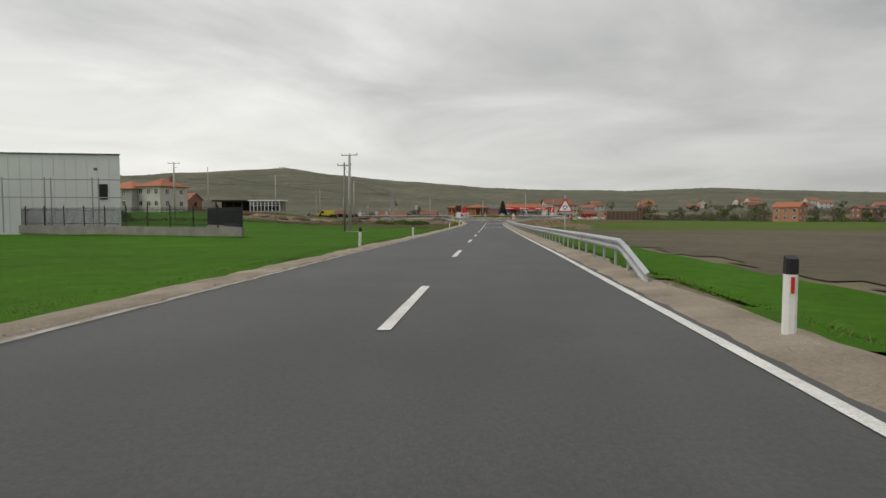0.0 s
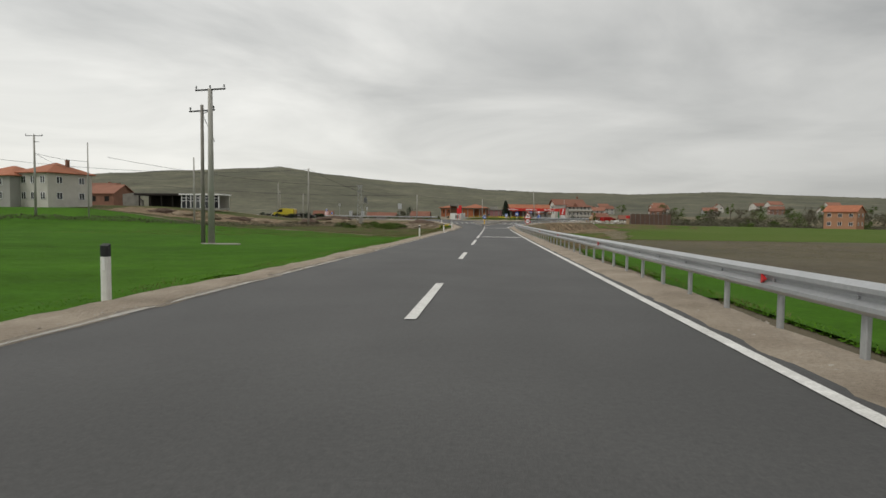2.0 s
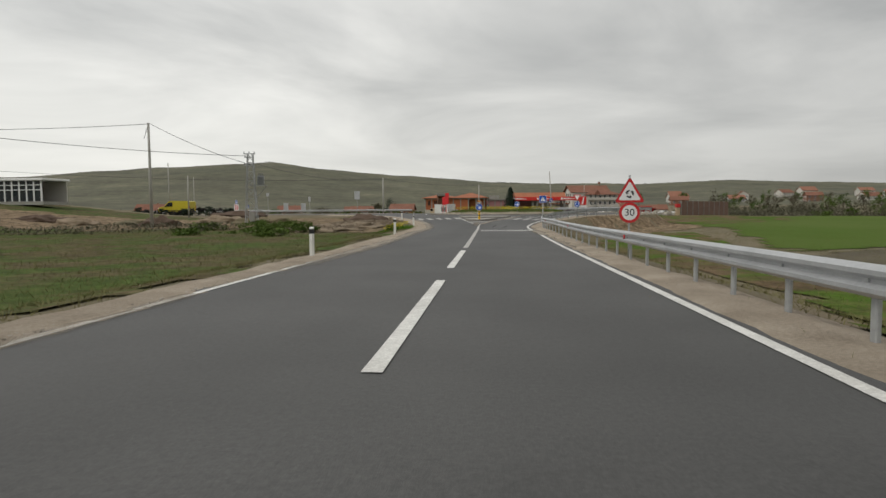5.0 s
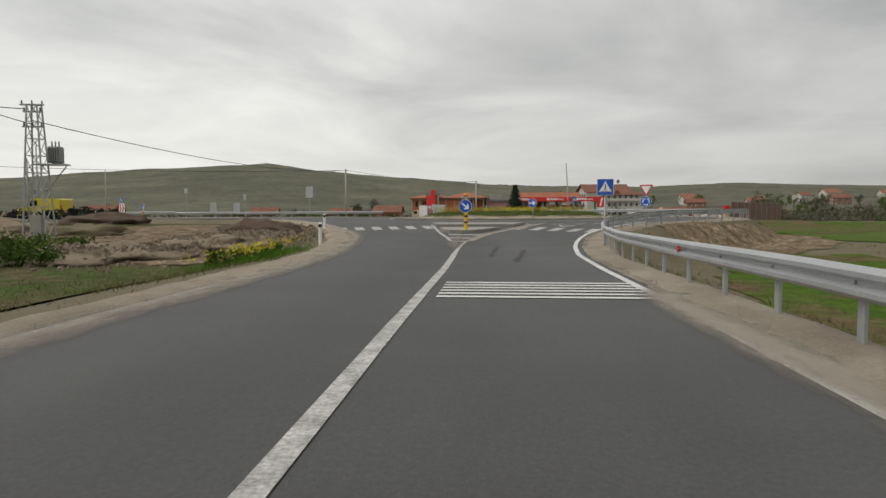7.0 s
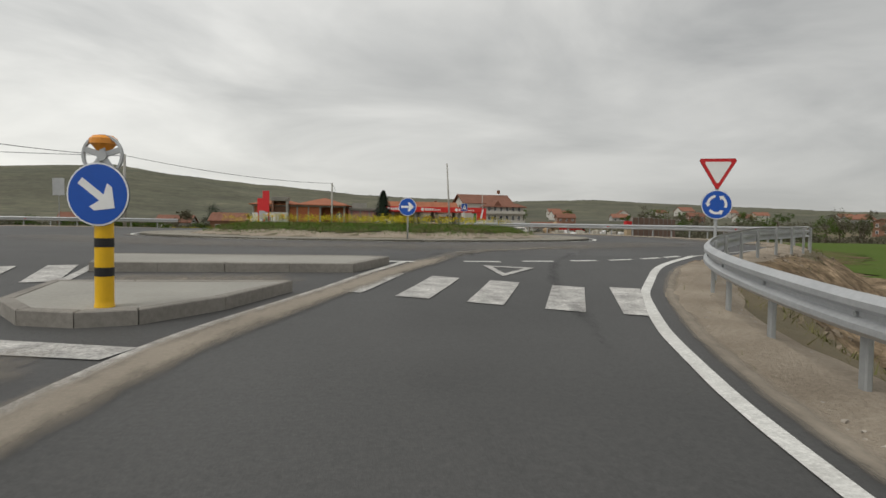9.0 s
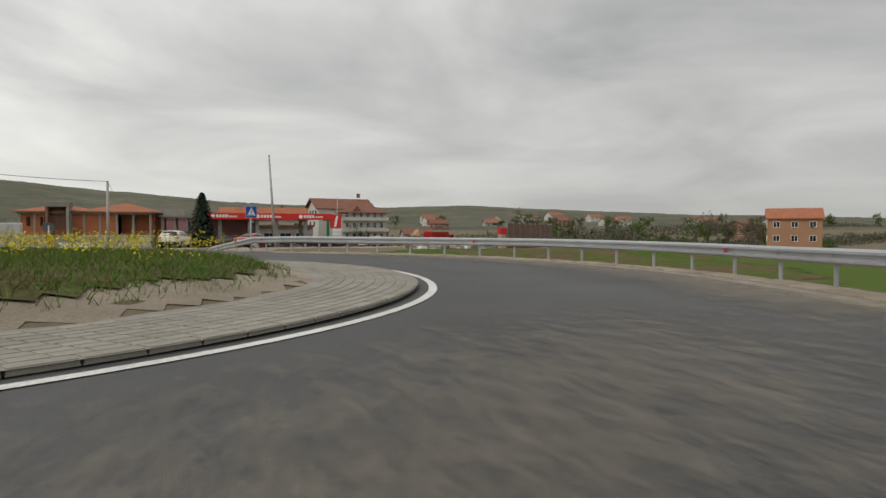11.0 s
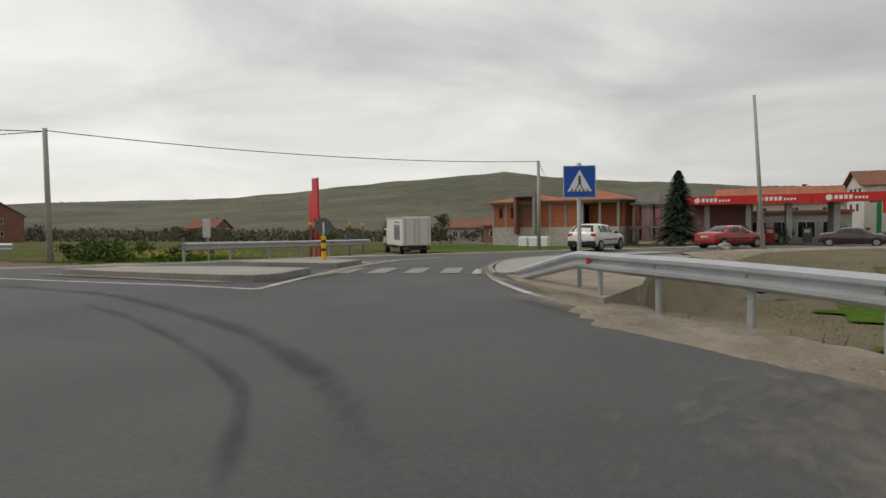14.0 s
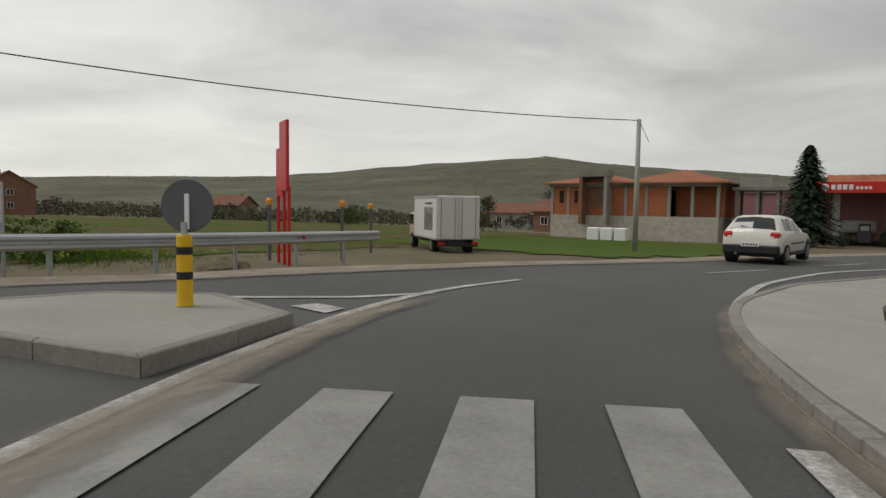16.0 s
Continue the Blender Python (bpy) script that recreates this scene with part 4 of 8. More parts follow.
# ---- guard rails ----
def w_beam(bm, pts, drop_start=True, drop_end=True):
    """The pressed steel beam of a guard rail, carried along pts (x, y, z of its middle)."""
    prof = [(-0.155, 0.0), (-0.145, 0.03), (-0.105, 0.075), (-0.06, 0.075), (-0.02, 0.012), (0.02, 0.012), (0.06, 0.075), (0.105, 0.075), (0.145, 0.03), (0.155, 0.0)]
    prof = prof + [(z, o - 0.008) for z, o in prof[::-1]]
    p = np.array(pts)
    t = np.gradient(p, axis=0)
    rows = []
    for q, d in zip(p, t):
        side = Vector((-d[1], d[0], 0)).normalized()
        upv = Vector(d).normalized().cross(side) * -1 if abs(d[2]) > 0.05 else Vector((0, 0, 1))
        if upv.z < 0:
            upv = -upv
        rows.append([bm.verts.new(Vector(q) + side * o + upv * z) for z, o in prof])
    n = len(prof)
    for a, b in zip(rows, rows[1:]):
        for i in range(n):
            bm.faces.new((a[i], b[i], b[(i + 1) % n], a[(i + 1) % n]))
    bm.faces.new(rows[0]); bm.faces.new(rows[-1][::-1])
    bmesh.ops.recalc_face_normals(bm, faces=bm.faces[:])
    return bm


bm = bmesh.new()
box(bm, 0, 0, 0, 0.10, 0.055, 1.0, bevel=0.012)
tmp = part("post", bm, POSTSTEEL)
POST_ME = tmp.data
bpy.data.objects.remove(tmp)
bm = bmesh.new()
for s in (0, 1):
    vs = [bm.verts.new(v) for v in ((0.0 + s * .03, -0.05, -0.055), (0.0 + s * .03, 0.06, 0.0), (0.0 + s * .03, -0.05, 0.055))]
    bm.faces.new(vs if s else vs[::-1])
bm.verts.ensure_lookup_table()
for i in range(3):
    bm.faces.new((bm.verts[i], bm.verts[(i + 1) % 3], bm.verts[3 + (i + 1) % 3], bm.verts[3 + i]))
tmp = part("reflector", bm, REDREF)
REFL_ME = tmp.data
bpy.data.objects.remove(tmp)
bm = bmesh.new()
cyl(bm, 0, 0, -0.012, 0.012, 0.02, seg=6, m=Euler((0, radians(90), 0)).to_matrix().to_4x4())
tmp = part("bolt", bm, POSTSTEEL)
BOLT_ME = tmp.data
bpy.data.objects.remove(tmp)


def guard_rail(line, label, h=0.60, ramp0=3.4, ramp1=3.4, pitch=1.67, refl=(7, 4), flip=1.0, inset=0.0):
    """flip: +1 where the traffic is on the left of the line's direction."""
    root = thing("guard_rail", label, "guard rail")
    total = sum(math.dist(a, b) for a, b in zip(line, line[1:]))
    n = int(total / 0.5)
    p = smooth_line(line, n)
    s = np.concatenate([[0], np.cumsum([math.dist(a, b) for a, b in zip(p, p[1:])])])
    pts = []
    for (x, y), d in zip(p, s):
        k = 1.0
        if ramp0:
            k = min(k, d / ramp0)
        if ramp1:
            k = min(k, (s[-1] - d) / ramp1)
        pts.append((x, y, rz(y) - 0.02 + 0.08 + (h - 0.08) * k))
    if flip < 0:
        pts_b = pts[::-1]
    else:
        pts_b = pts
    part("beam", w_beam(bmesh.new(), pts_b), STEEL, root, smooth=False)
    a = np.array(pts)
    d, k = ramp0 * 0.8, 0
    while d < s[-1] - ramp1 * 0.8:
        x, y, z = (np.interp(d, s, a[:, j]) for j in range(3))
        x2, y2 = np.interp(d + 0.3, s, a[:, 0]), np.interp(d + 0.3, s, a[:, 1])
        ang = math.degrees(math.atan2(y2 - y, x2 - x))
        off = Vector((math.sin(radians(ang)), -math.cos(radians(ang)))) * 0.06 * flip
        g = land1(x, y) - 0.1
        ht = z + 0.12 - g
        share("post", POST_ME, root, pose(x + off.x, y + off.y, g + ht / 2, 0, 0, ang) @ Matrix.Diagonal((1, 1, ht, 1)))
        nb = Vector((-math.sin(radians(ang)), math.cos(radians(ang)))) * 0.022 * flip
        share("bolt", BOLT_ME, root, pose(x + nb.x, y + nb.y, z, 0, 0, ang + 90))
        if k % refl[0] == refl[1]:
            nb = nb * 2.2
            share("reflector", REFL_ME, root, pose(x + nb.x + 0.2 * math.cos(radians(ang)), y + nb.y + 0.2 * math.sin(radians(ang)), z, 0, 0, ang + 90 * flip))
        d += pitch
        k += 1
    return root


guard_rail([(4.15, 10.6), (4.33, 14.0), (4.35, 60), (4.35, 126), (4.6, 132), (5.0, 136.5), (5.45, 139.6), (5.95, 142.2), (6.6, 144.5), (7.55, 146.7), (9.15, 149.0), (11.4, 151.4), (14.0, 153.6), (16.8, 156.2), (19.0, 159.6), (20.3, 163.2), (21.2, 167), (21.4, 170.5), (20.9, 174.0), (20.3, 176.0), (19.35, 177.75), (18.25, 179.15), (17.0, 180.5), (15.75, 181.65), (13.2, 184.6), (12.0, 185.65), (10.85, 187.1), (9.7, 188.55), (8.55, 190.0)],
           "long galvanised steel guard rail along the road and roundabout")
guard_rail([(-6.1, 192.9), (-5.5, 196.0), (-5.3, 200.0), (-5.5, 204.5)], "short galvanised steel guard rail beside the exit", ramp0=0.0, ramp1=0.0, pitch=2.0, flip=-1)
guard_rail([(-60, 192.3), (-36, 190.6), (-20, 190.0), (-12.5, 190.2)], "galvanised steel guard rail beyond the side road", ramp0=0.0, ramp1=0.0, pitch=2.0, flip=-1)
guard_rail([(-58, 187.4), (-48, 186.6), (-37, 186.0)], "galvanised steel guard rail beside the side road", ramp0=0.0, ramp1=0.0, pitch=2.0, flip=-1)


# ---- marker posts ----
def guide_post(x, y, side, tilt=0.0, h=0.88):
    root = thing("marker_post", "white plastic marker post with a black cap band and reflector", "marker post", pose(x, y, land1(x, y), tilt, tilt * 0.6, 0), "roadside marker posts")
    bm = bmesh.new()
    prism(bm, [(-.06, -.04), (-.03, -.055), (.03, -.055), (.06, -.04), (.06, .03), (-.06, .03)], -0.05, h - 0.17)
    part("body", bm, WHITEPL, root)
    bm = bmesh.new()
    prism(bm, [(-.062, -.042), (-.032, -.057), (.032, -.057), (.062, -.042), (.062, .032), (-.062, .032)], h - 0.17, h - 0.04)
    part("band", bm, BLACKPL, root, "black band")
    bm = bmesh.new()
    prism(bm, [(-.06, -.04), (-.03, -.055), (.03, -.055), (.06, -.04), (.06, .03), (-.06, .03)], h - 0.04, h - 0.01)
    bm.verts.ensure_lookup_table()
    for v in bm.verts:
        if v.co.z > h - 0.02 and v.co.y > 0:
            v.co.z += 0.03
    part("cap", bm, BLACKPL if side > 0 or y < 60 else WHITEPL, root)
    bm = bmesh.new()
    box(bm, 0.0, -0.058, h - 0.28, 0.035, 0.008, 0.17)
    part("reflector", bm, REDREF if side > 0 else SIGNWHITE, root, "red reflector" if side > 0 else "white reflector")
    return root


for x, y, s, t in ((4.25, 5.3, 1, 0), (-4.6, 5.0, -1, 3), (-4.7, 26.0, -1, 6), (-4.65, 44.5, -1, 1), (-4.5, 83.0, -1, 0), (-4.2, 103.2, -1, 1), (-4.35, 119.4, -1, 0), (-5.7, 138.2, -1, 1), (-8.0, 147.2, -1, -1)):
    guide_post(x, y, s, t)


# ---- traffic signs ----
def disc(bm, z, r, y0, y1, seg=32):
    m = pose(0, (y0 + y1) / 2, z, 90, 0, 0)
    bmesh.ops.create_cone(bm, cap_ends=True, segments=seg, radius1=r, radius2=r, depth=abs(y1 - y0), matrix=m)
    return bm


def flat_poly(bm, pts, y0, y1):
    """A plate in the x-z plane between y0 (front) and y1."""
    a = [bm.verts.new((x, y0, z)) for x, z in pts]
    b = [bm.verts.new((x, y1, z)) for x, z in pts]
    n = len(pts)
    bm.faces.new(a); bm.faces.new(b[::-1])
    for i in range(n):
        bm.faces.new((a[i], b[i], b[(i + 1) % n], a[(i + 1) % n]))
    bmesh.ops.recalc_face_normals(bm, faces=bm.faces[:])
    return bm


def tri_pts(z, s, up=True, k=1.0):
    h = s * 0.866
    c = z
    pts = [(-s / 2, -h / 3), (s / 2, -h / 3), (0, 2 * h / 3)]
    pts = [(x * k, (y if up else -y) * k + c) for x, y in pts]
    out = []
    for i in range(3):
        p, q, r = (Vector(pts[i - 1]), Vector(pts[i]), Vector(pts[(i + 1) % 3]))
        out += [tuple(q + (p - q) * 0.07), tuple(q + (r - q) * 0.07)]
    return out


def arrow_pts(z, s, ang):
    base = [(-0.42, -0.07), (0.10, -0.07), (0.02, -0.28), (0.14, -0.28), (0.42, 0.0), (0.14, 0.28), (0.02, 0.28), (0.10, 0.07), (-0.42, 0.07)]
    c, sn = math.cos(radians(ang)), math.sin(radians(ang))
    return [((x * c - y * sn) * s, (x * sn + y * c) * s + z) for x, y in base]


def sign_pole(root, z, r=0.03, z0=-1.2):
    part("pole", cyl(bmesh.new(), 0, 0.06, z0, z, r, seg=12), POSTSTEEL, root, smooth=True)


def blue_disc(root, z, r, ang=None):
    part("sign_plate", disc(bmesh.new(), z, r, 0.0, 0.02), SIGNBACK, root)
    part("rim", disc(bmesh.new(), z, r * 0.995, -0.003, 0.0), SIGNWHITE, root, "white rim")
    part("face", disc(bmesh.new(), z, r * 0.94, -0.007, -0.003), SIGNBLUE, root, "blue face")
    if ang is not None:
        part("arrow", flat_poly(bmesh.new(), arrow_pts(z, r * 1.75, ang), -0.011, -0.007), SIGNWHITE, root, "white arrow")
    else:
        for k in range(3):
            bm = bmesh.new()
            a0 = radians(100 + 120 * k)
            arc = [a0 + radians(72) * i / 8 for i in range(9)]
            pts = [(math.cos(a) * r * .67, math.sin(a) * r * .67 + z) for a in arc] + [(math.cos(a) * r * .5, math.sin(a) * r * .5 + z) for a in arc[::-1]]
            flat_poly(bm, pts, -0.011, -0.007)
            e = arc[-1]
            tip = (math.cos(e + .42) * r * .585, math.sin(e + .42) * r * .585 + z)
            flat_poly(bm, [(math.cos(e) * r * .78, math.sin(e) * r * .78 + z), tip, (math.cos(e) * r * .39, math.sin(e) * r * .39 + z)], -0.0112, -0.0068)
            part("arrow", bm, SIGNWHITE, root, "white curved arrow")


def crossing_face(root, z, s):
    part("sign_plate", box(bmesh.new(), 0, 0.01, z, s, 0.02, s, bevel=0.004), SIGNBACK, root)
    part("rim", box(bmesh.new(), 0, -0.0015, z, s * .99, 0.003, s * .99), SIGNWHITE, root, "thin white rim")
    part("face", box(bmesh.new(), 0, -0.005, z, s * .95, 0.004, s * .95), SIGNBLUE, root, "blue face")
    h = s * 0.72
    part("triangle", flat_poly(bmesh.new(), [(-s * .38, z - h * .42), (s * .38, z - h * .42), (0, z + h * .5)], -0.011, -0.007), SIGNWHITE, root, "white triangle")
    bm = bmesh.new()
    k = s
    disc(bm, z + k * .155, k * .034, -0.014, -0.011, 10)
    flat_poly(bm, [(-k * .035, z + k * .11), (k * .04, z + k * .11), (k * .035, z - k * .05), (-k * .03, z - k * .05)], -0.014, -0.011)
    flat_poly(bm, [(-k * .03, z - k * .05), (k * .005, z - k * .05), (-k * .07, z - k * .21), (-k * .105, z - k * .21)], -0.014, -0.011)
    flat_poly(bm, [(k * .0, z - k * .05), (k * .035, z - k * .05), (k * .095, z - k * .21), (k * .06, z - k * .21)], -0.014, -0.011)
    part("pictogram", bm, INK, root, "black walking figure shape")
    bm = bmesh.new()
    for i in range(-2, 3):
        flat_poly(bm, [(i * k * .13 - k * .03, z - k * .295), (i * k * .13 + k * .03, z - k * .295), (i * k * .11 + k * .02, z - k * .225), (i * k * .11 - k * .02, z - k * .225)], -0.0135, -0.0105)
    part("stripes", bm, INK, root)


def warning_face(root, z, s):
    part("sign_plate", flat_poly(bmesh.new(), tri_pts(z, s), 0.0, 0.02), SIGNBACK, root)
    part("border", flat_poly(bmesh.new(), tri_pts(z, s, k=.985), -0.003, 0.0), SIGNRED, root, "red border")
    part("face", flat_poly(bmesh.new(), tri_pts(z, s, k=.74), -0.007, -0.003), SIGNWHITE, root, "white face")
    for k in range(3):
        bm = bmesh.new()
        a0 = radians(95 + 120 * k)
        r = s * .135
        arc = [a0 + radians(60) * i / 6 for i in range(7)]
        flat_poly(bm, [(math.cos(a) * r, math.sin(a) * r + z) for a in arc] + [(math.cos(a) * r * .6, math.sin(a) * r * .6 + z) for a in arc[::-1]], -0.011, -0.007)
        e = arc[-1]
        flat_poly(bm, [(math.cos(e) * r * 1.25, math.sin(e) * r * 1.25 + z), (math.cos(e + .6) * r * .8, math.sin(e + .6) * r * .8 + z), (math.cos(e) * r * .35, math.sin(e) * r * .35 + z)], -0.0112, -0.0068)
        part("arrow", bm, INK, root, "black curved arrow")


def text_mesh(name, body, size, material, parent, m, label=""):
    cu = bpy.data.curves.new(name, "FONT")
    cu.body, cu.size, cu.extrude, cu.align_x, cu.align_y = body, size, 0.002, "CENTER", "CENTER"
    tmp_ob = bpy.data.objects.new(name, cu)
    scene.collection.objects.link(tmp_ob)
    dg = bpy.context.evaluated_depsgraph_get()
    me = bpy.data.meshes.new_from_object(tmp_ob.evaluated_get(dg))
    bpy.data.objects.remove(tmp_ob)
    me.materials.clear(); me.materials.append(material)
    ob = new(name, me)
    ob.parent = parent
    ob.matrix_local = m
    return tagged(ob, label) if label else ob


def sign_at(name, label, x, y, rzdeg=0.0, z=None):
    return thing(name, label, "traffic sign", pose(x, y, rz(y) if z is None else z, 0, 0, rzdeg))


s = sign_at("warning_sign", "red-bordered triangular warning sign for a roundabout on a steel pole", 5.15, 32.6, -4)
sign_pole(s, 2.5); warning_face(s, 1.86, 0.9)
s = sign_at("warning_sign", "triangular warning sign above a round speed limit sign on a pole", 4.95, 104.5, -4)
sign_pole(s, 2.3); warning_face(s, 1.75, 0.88)
part("sign_plate", disc(bmesh.new(), 1.2, 0.3, 0.0, 0.02), SIGNBACK, s)
part("border", disc(bmesh.new(), 1.2, 0.298, -0.003, 0.0), SIGNRED, s, "red ring")
part("face", disc(bmesh.new(), 1.2, 0.22, -0.007, -0.003), SIGNWHITE, s, "white face")
text_mesh("figures", "30", 0.3, INK, s, pose(0, -0.009, 1.2, 90, 0, 0), "black figures 30")
s = sign_at("crossing_sign", "square blue pedestrian crossing sign on a steel pole", 5.08, 137.0, -8)
sign_pole(s, 2.42, 0.035); crossing_face(s, 2.12, 0.58)
s = sign_at("roundabout_sign", "give-way triangle above a round blue roundabout sign", 9.57, 149.75, -20)
sign_pole(s, 2.15, 0.033); blue_disc(s, 1.3, 0.3)
part("sign_plate", flat_poly(bmesh.new(), tri_pts(2.02, 0.77, False), 0.0, 0.02), SIGNBACK, s)
part("border", flat_poly(bmesh.new(), tri_pts(2.02, 0.77, False, .985), -0.003, 0.0), SIGNRED, s, "red border")
part("face", flat_poly(bmesh.new(), tri_pts(2.02, 0.77, False, .70), -0.007, -0.003), SIGNWHITE, s, "white face")
s = sign_at("direction_sign", "round blue sign with a white arrow on a steel pole", 3.9, 159.4, -18, 0.36)
sign_pole(s, 1.15, 0.03, -0.2); blue_disc(s, 1.06, 0.315, 0)
s = sign_at("crossing_sign", "square blue pedestrian crossing sign on a steel pole", 10.55, 187.95, 24)
sign_pole(s, 2.35, 0.04); crossing_face(s, 2.0, 0.6)


def bollard(root, h=0.86, r=0.085):
    prof = [(0, r * 1.1), (0.05, r), (h - 0.02, r), (h, r * 0.9)]
    bm = bmesh.new()
    for (z0, r0), (z1, r1) in zip(prof, prof[1:]):
        cyl(bm, 0, 0, z0, z1, r0, r1, 20)
    part("tube", bm, YELLOWP, root, "yellow plastic tube", smooth=False)
    for z in (0.30, 0.58):
        bm = bmesh.new()
        cyl(bm, 0, 0, z, z + 0.085, r * 1.03, seg=20)
        part("band", bm, BLACKPL, root, "black band")
    bm = bmesh.new()
    cyl(bm, 0, 0, h - 0.01, h + 0.14, r * 0.4, seg=12)
    part("neck", bm, SILVERPL, root)


BX, BY = -0.25, 144.6
s = sign_at("island_bollard", "yellow and black bollard with blue arrow sign and lamp", BX, BY, -9, rz(BY) + 0.15)
s.scale = (1.07, 1.07, 1.07)
bollard(s)
part("sign_plate", disc(bmesh.new(), 1.08, 0.3, -0.1, -0.08), SIGNBACK, s)
part("rim", disc(bmesh.new(), 1.08, 0.299, -0.103, -0.1), SIGNWHITE, s, "white rim")
part("face", disc(bmesh.new(), 1.08, 0.283, -0.107, -0.103), SIGNBLUE, s, "blue face")
part("arrow", flat_poly(bmesh.new(), arrow_pts(1.08, 0.5, -38), -0.111, -0.107), SIGNWHITE, s, "white arrow pointing down to the right")
bm = bmesh.new()
bmesh.ops.create_cone(bm, cap_ends=False, segments=28, radius1=0.19, radius2=0.19, depth=0.03, matrix=pose(0.02, -0.05, 1.45, 90, 0, 0))
for k in range(28):
    a = 2 * math.pi * k / 28
    box(bm, 0.02 + 0.185 * math.cos(a), -0.05, 1.45 + 0.185 * math.sin(a), 0.022, 0.035, 0.044, 0, 0, 0, -math.degrees(a))
for k in range(5):
    a = 2 * math.pi * k / 5 + 0.3
    box(bm, 0.02 + 0.105 * math.cos(a), -0.055, 1.45 + 0.105 * math.sin(a), 0.17, 0.02, 0.055, 0, 0.006, 0, -math.degrees(a))
cyl(bm, 0, 0, -0.02, 0.02, 0.05, seg=14, m=pose(0.02, -0.055, 1.45, 90, 0, 0))
part("wheel_cover", bm, SILVERPL, s, "grey plastic wheel cover hung on the post")
bm = bmesh.new()
cyl(bm, 0.0, 0, 1.50, 1.56, 0.06, 0.11, 18); cyl(bm, 0, 0, 1.56, 1.61, 0.125, 0.125, 18); cyl(bm, 0, 0, 1.61, 1.64, 0.125, 0.09, 18)
part("lamp", bm, ORANGE, s, "amber warning lamp")
part("lamp_stem", cyl(bmesh.new(), 0, 0, 0.95, 1.52, 0.03), SILVERPL, s)
s = sign_at("island_bollard", "yellow and black bollard whose sign faces away", 0.28, 193.3, 30, rz(193.3) + 0.16)
bollard(s, 0.8)
part("sign_plate", disc(bmesh.new(), 1.12, 0.3, 0.09, 0.11), SIGNBACK, s, "dark grey back of a round sign")
part("bracket", box(bmesh.new(), 0, 0.08, 1.06, 0.05, 0.02, 0.4), SIGNWHITE, s)
s = sign_at("island_bollard", "yellow and black bollard with a round blue sign", -36, 177.5, -30, rz(177))
bollard(s, 0.85); blue_disc(s, 1.2, 0.3, -38)


# ---- overhead line poles ----
def pole(name, label, x, y, top, z0=None, r0=0.15, r1=0.09, lean=(0, 0), material=POLECONC, seg=10):
    g = land1(x, y) if z0 is None else z0
    root = thing(name, label, "utility pole", pose(x, y, g), "overhead line poles")
    h = top - g
    part("shaft", rod(bmesh.new(), (0, 0, -0.3), (lean[0], lean[1], h), r0, seg, r1), material, root, smooth=True)
    return root, h


def crossarm(root, h, w, ang=0, material=IRON, ins=3, drop=0.0):
    part("crossarm", box(bmesh.new(), 0, 0, h - drop, w, 0.09, 0.08, ang), material, root)
    for k in range(ins):
        t = (-0.47 + 0.94 * k / max(1, ins - 1)) * w
        c, sn = math.cos(radians(ang)), math.sin(radians(ang))
        bm = bmesh.new()
        cyl(bm, t * c, t * sn, h - drop + 0.04, h - drop + 0.12, 0.02, seg=8)
        cyl(bm, t * c, t * sn, h - drop + 0.12, h - drop + 0.25, 0.06, 0.04, 8)
        part("insulator", bm, SIGNBACK, root)


p0, h0 = pole("utility_pole", "tall grey concrete pole with a steel crossarm in the field", -15.65, 71.55, 8.7, None, 0.2, 0.13)
crossarm(p0, h0 - 0.05, 2.1, -14)
part("footing", box(bmesh.new(), 0.6, -0.1, 0.02, 2.2, 0.6, 0.14, 5, 0.03), CONCRETE, p0, "pale concrete footing")
p0b, h0b = pole("utility_pole", "dark weathered pole with a crossarm and stay", -16.4, 72.05, 7.85, None, 0.13, 0.09, material=OLDCONC)
crossarm(p0b, h0b - 0.35, 1.9, -18)
part("stay", rod(bmesh.new(), (0.1, 0, h0b - 0.7), (0.9, -0.3, h0b - 2.2), 0.02), IRON, p0b)
part("stay", rod(bmesh.new(), (0.1, 0, h0b - 0.5), (0.95, -0.3, h0b - 0.3), 0.02), IRON, p0b)
p1, h1 = pole("utility_pole", "slim concrete pole with a crossarm beside the houses", -60, 114.5, 11.4, None, 0.18, 0.11)
crossarm(p1, h1 - 0.1, 2.3, 5)
part("bracket", box(bmesh.new(), 0.3, 0, h1 - 0.9, 0.7, 0.06, 0.06), IRON, p1)
pB, _ = pole("utility_pole", "slim concrete pole without a crossarm", -45, 128.7, 9.8, None, 0.15, 0.09)
pA, hA = pole("utility_pole", "concrete pole that carries a cable", -30.8, 141.6, 9.1, None, 0.16, 0.1)
part("stay", rod(bmesh.new(), (0, 0, hA - 0.1), (-0.7, 0.4, hA - 1.4), 0.02), IRON, pA)
pC, _ = pole("utility_pole", "grey concrete pole beside the guard rail", -18.25, 194.9, 6.45, None, 0.15, 0.11)
pD, hD = pole("utility_pole", "grey concrete pole in front of the brick building", -1.85, 222.1, 6.05, None, 0.15, 0.11)
part("stay", rod(bmesh.new(), (0, 0, hD - 0.05), (0.55, -0.1, hD - 1.2), 0.015), IRON, pD)
pE, _ = pole("utility_pole", "leaning grey pole beside the petrol station road", 13.5, 217.1, 8.6, None, 0.14, 0.08, lean=(-0.55, 0.1))
for x, y, top in ((-54.9, 118, 10.8), (-49.7, 180, 8.4), (-39, 165, 5.5), (-58, 205, 7.5)):
    pole("utility_pole", "thin bare pole on waste ground", x, y, top, None, 0.1, 0.07)
pole("utility_pole", "pole beyond the petrol station forecourt", 28, 271, 7.5, None, 0.12, 0.08)


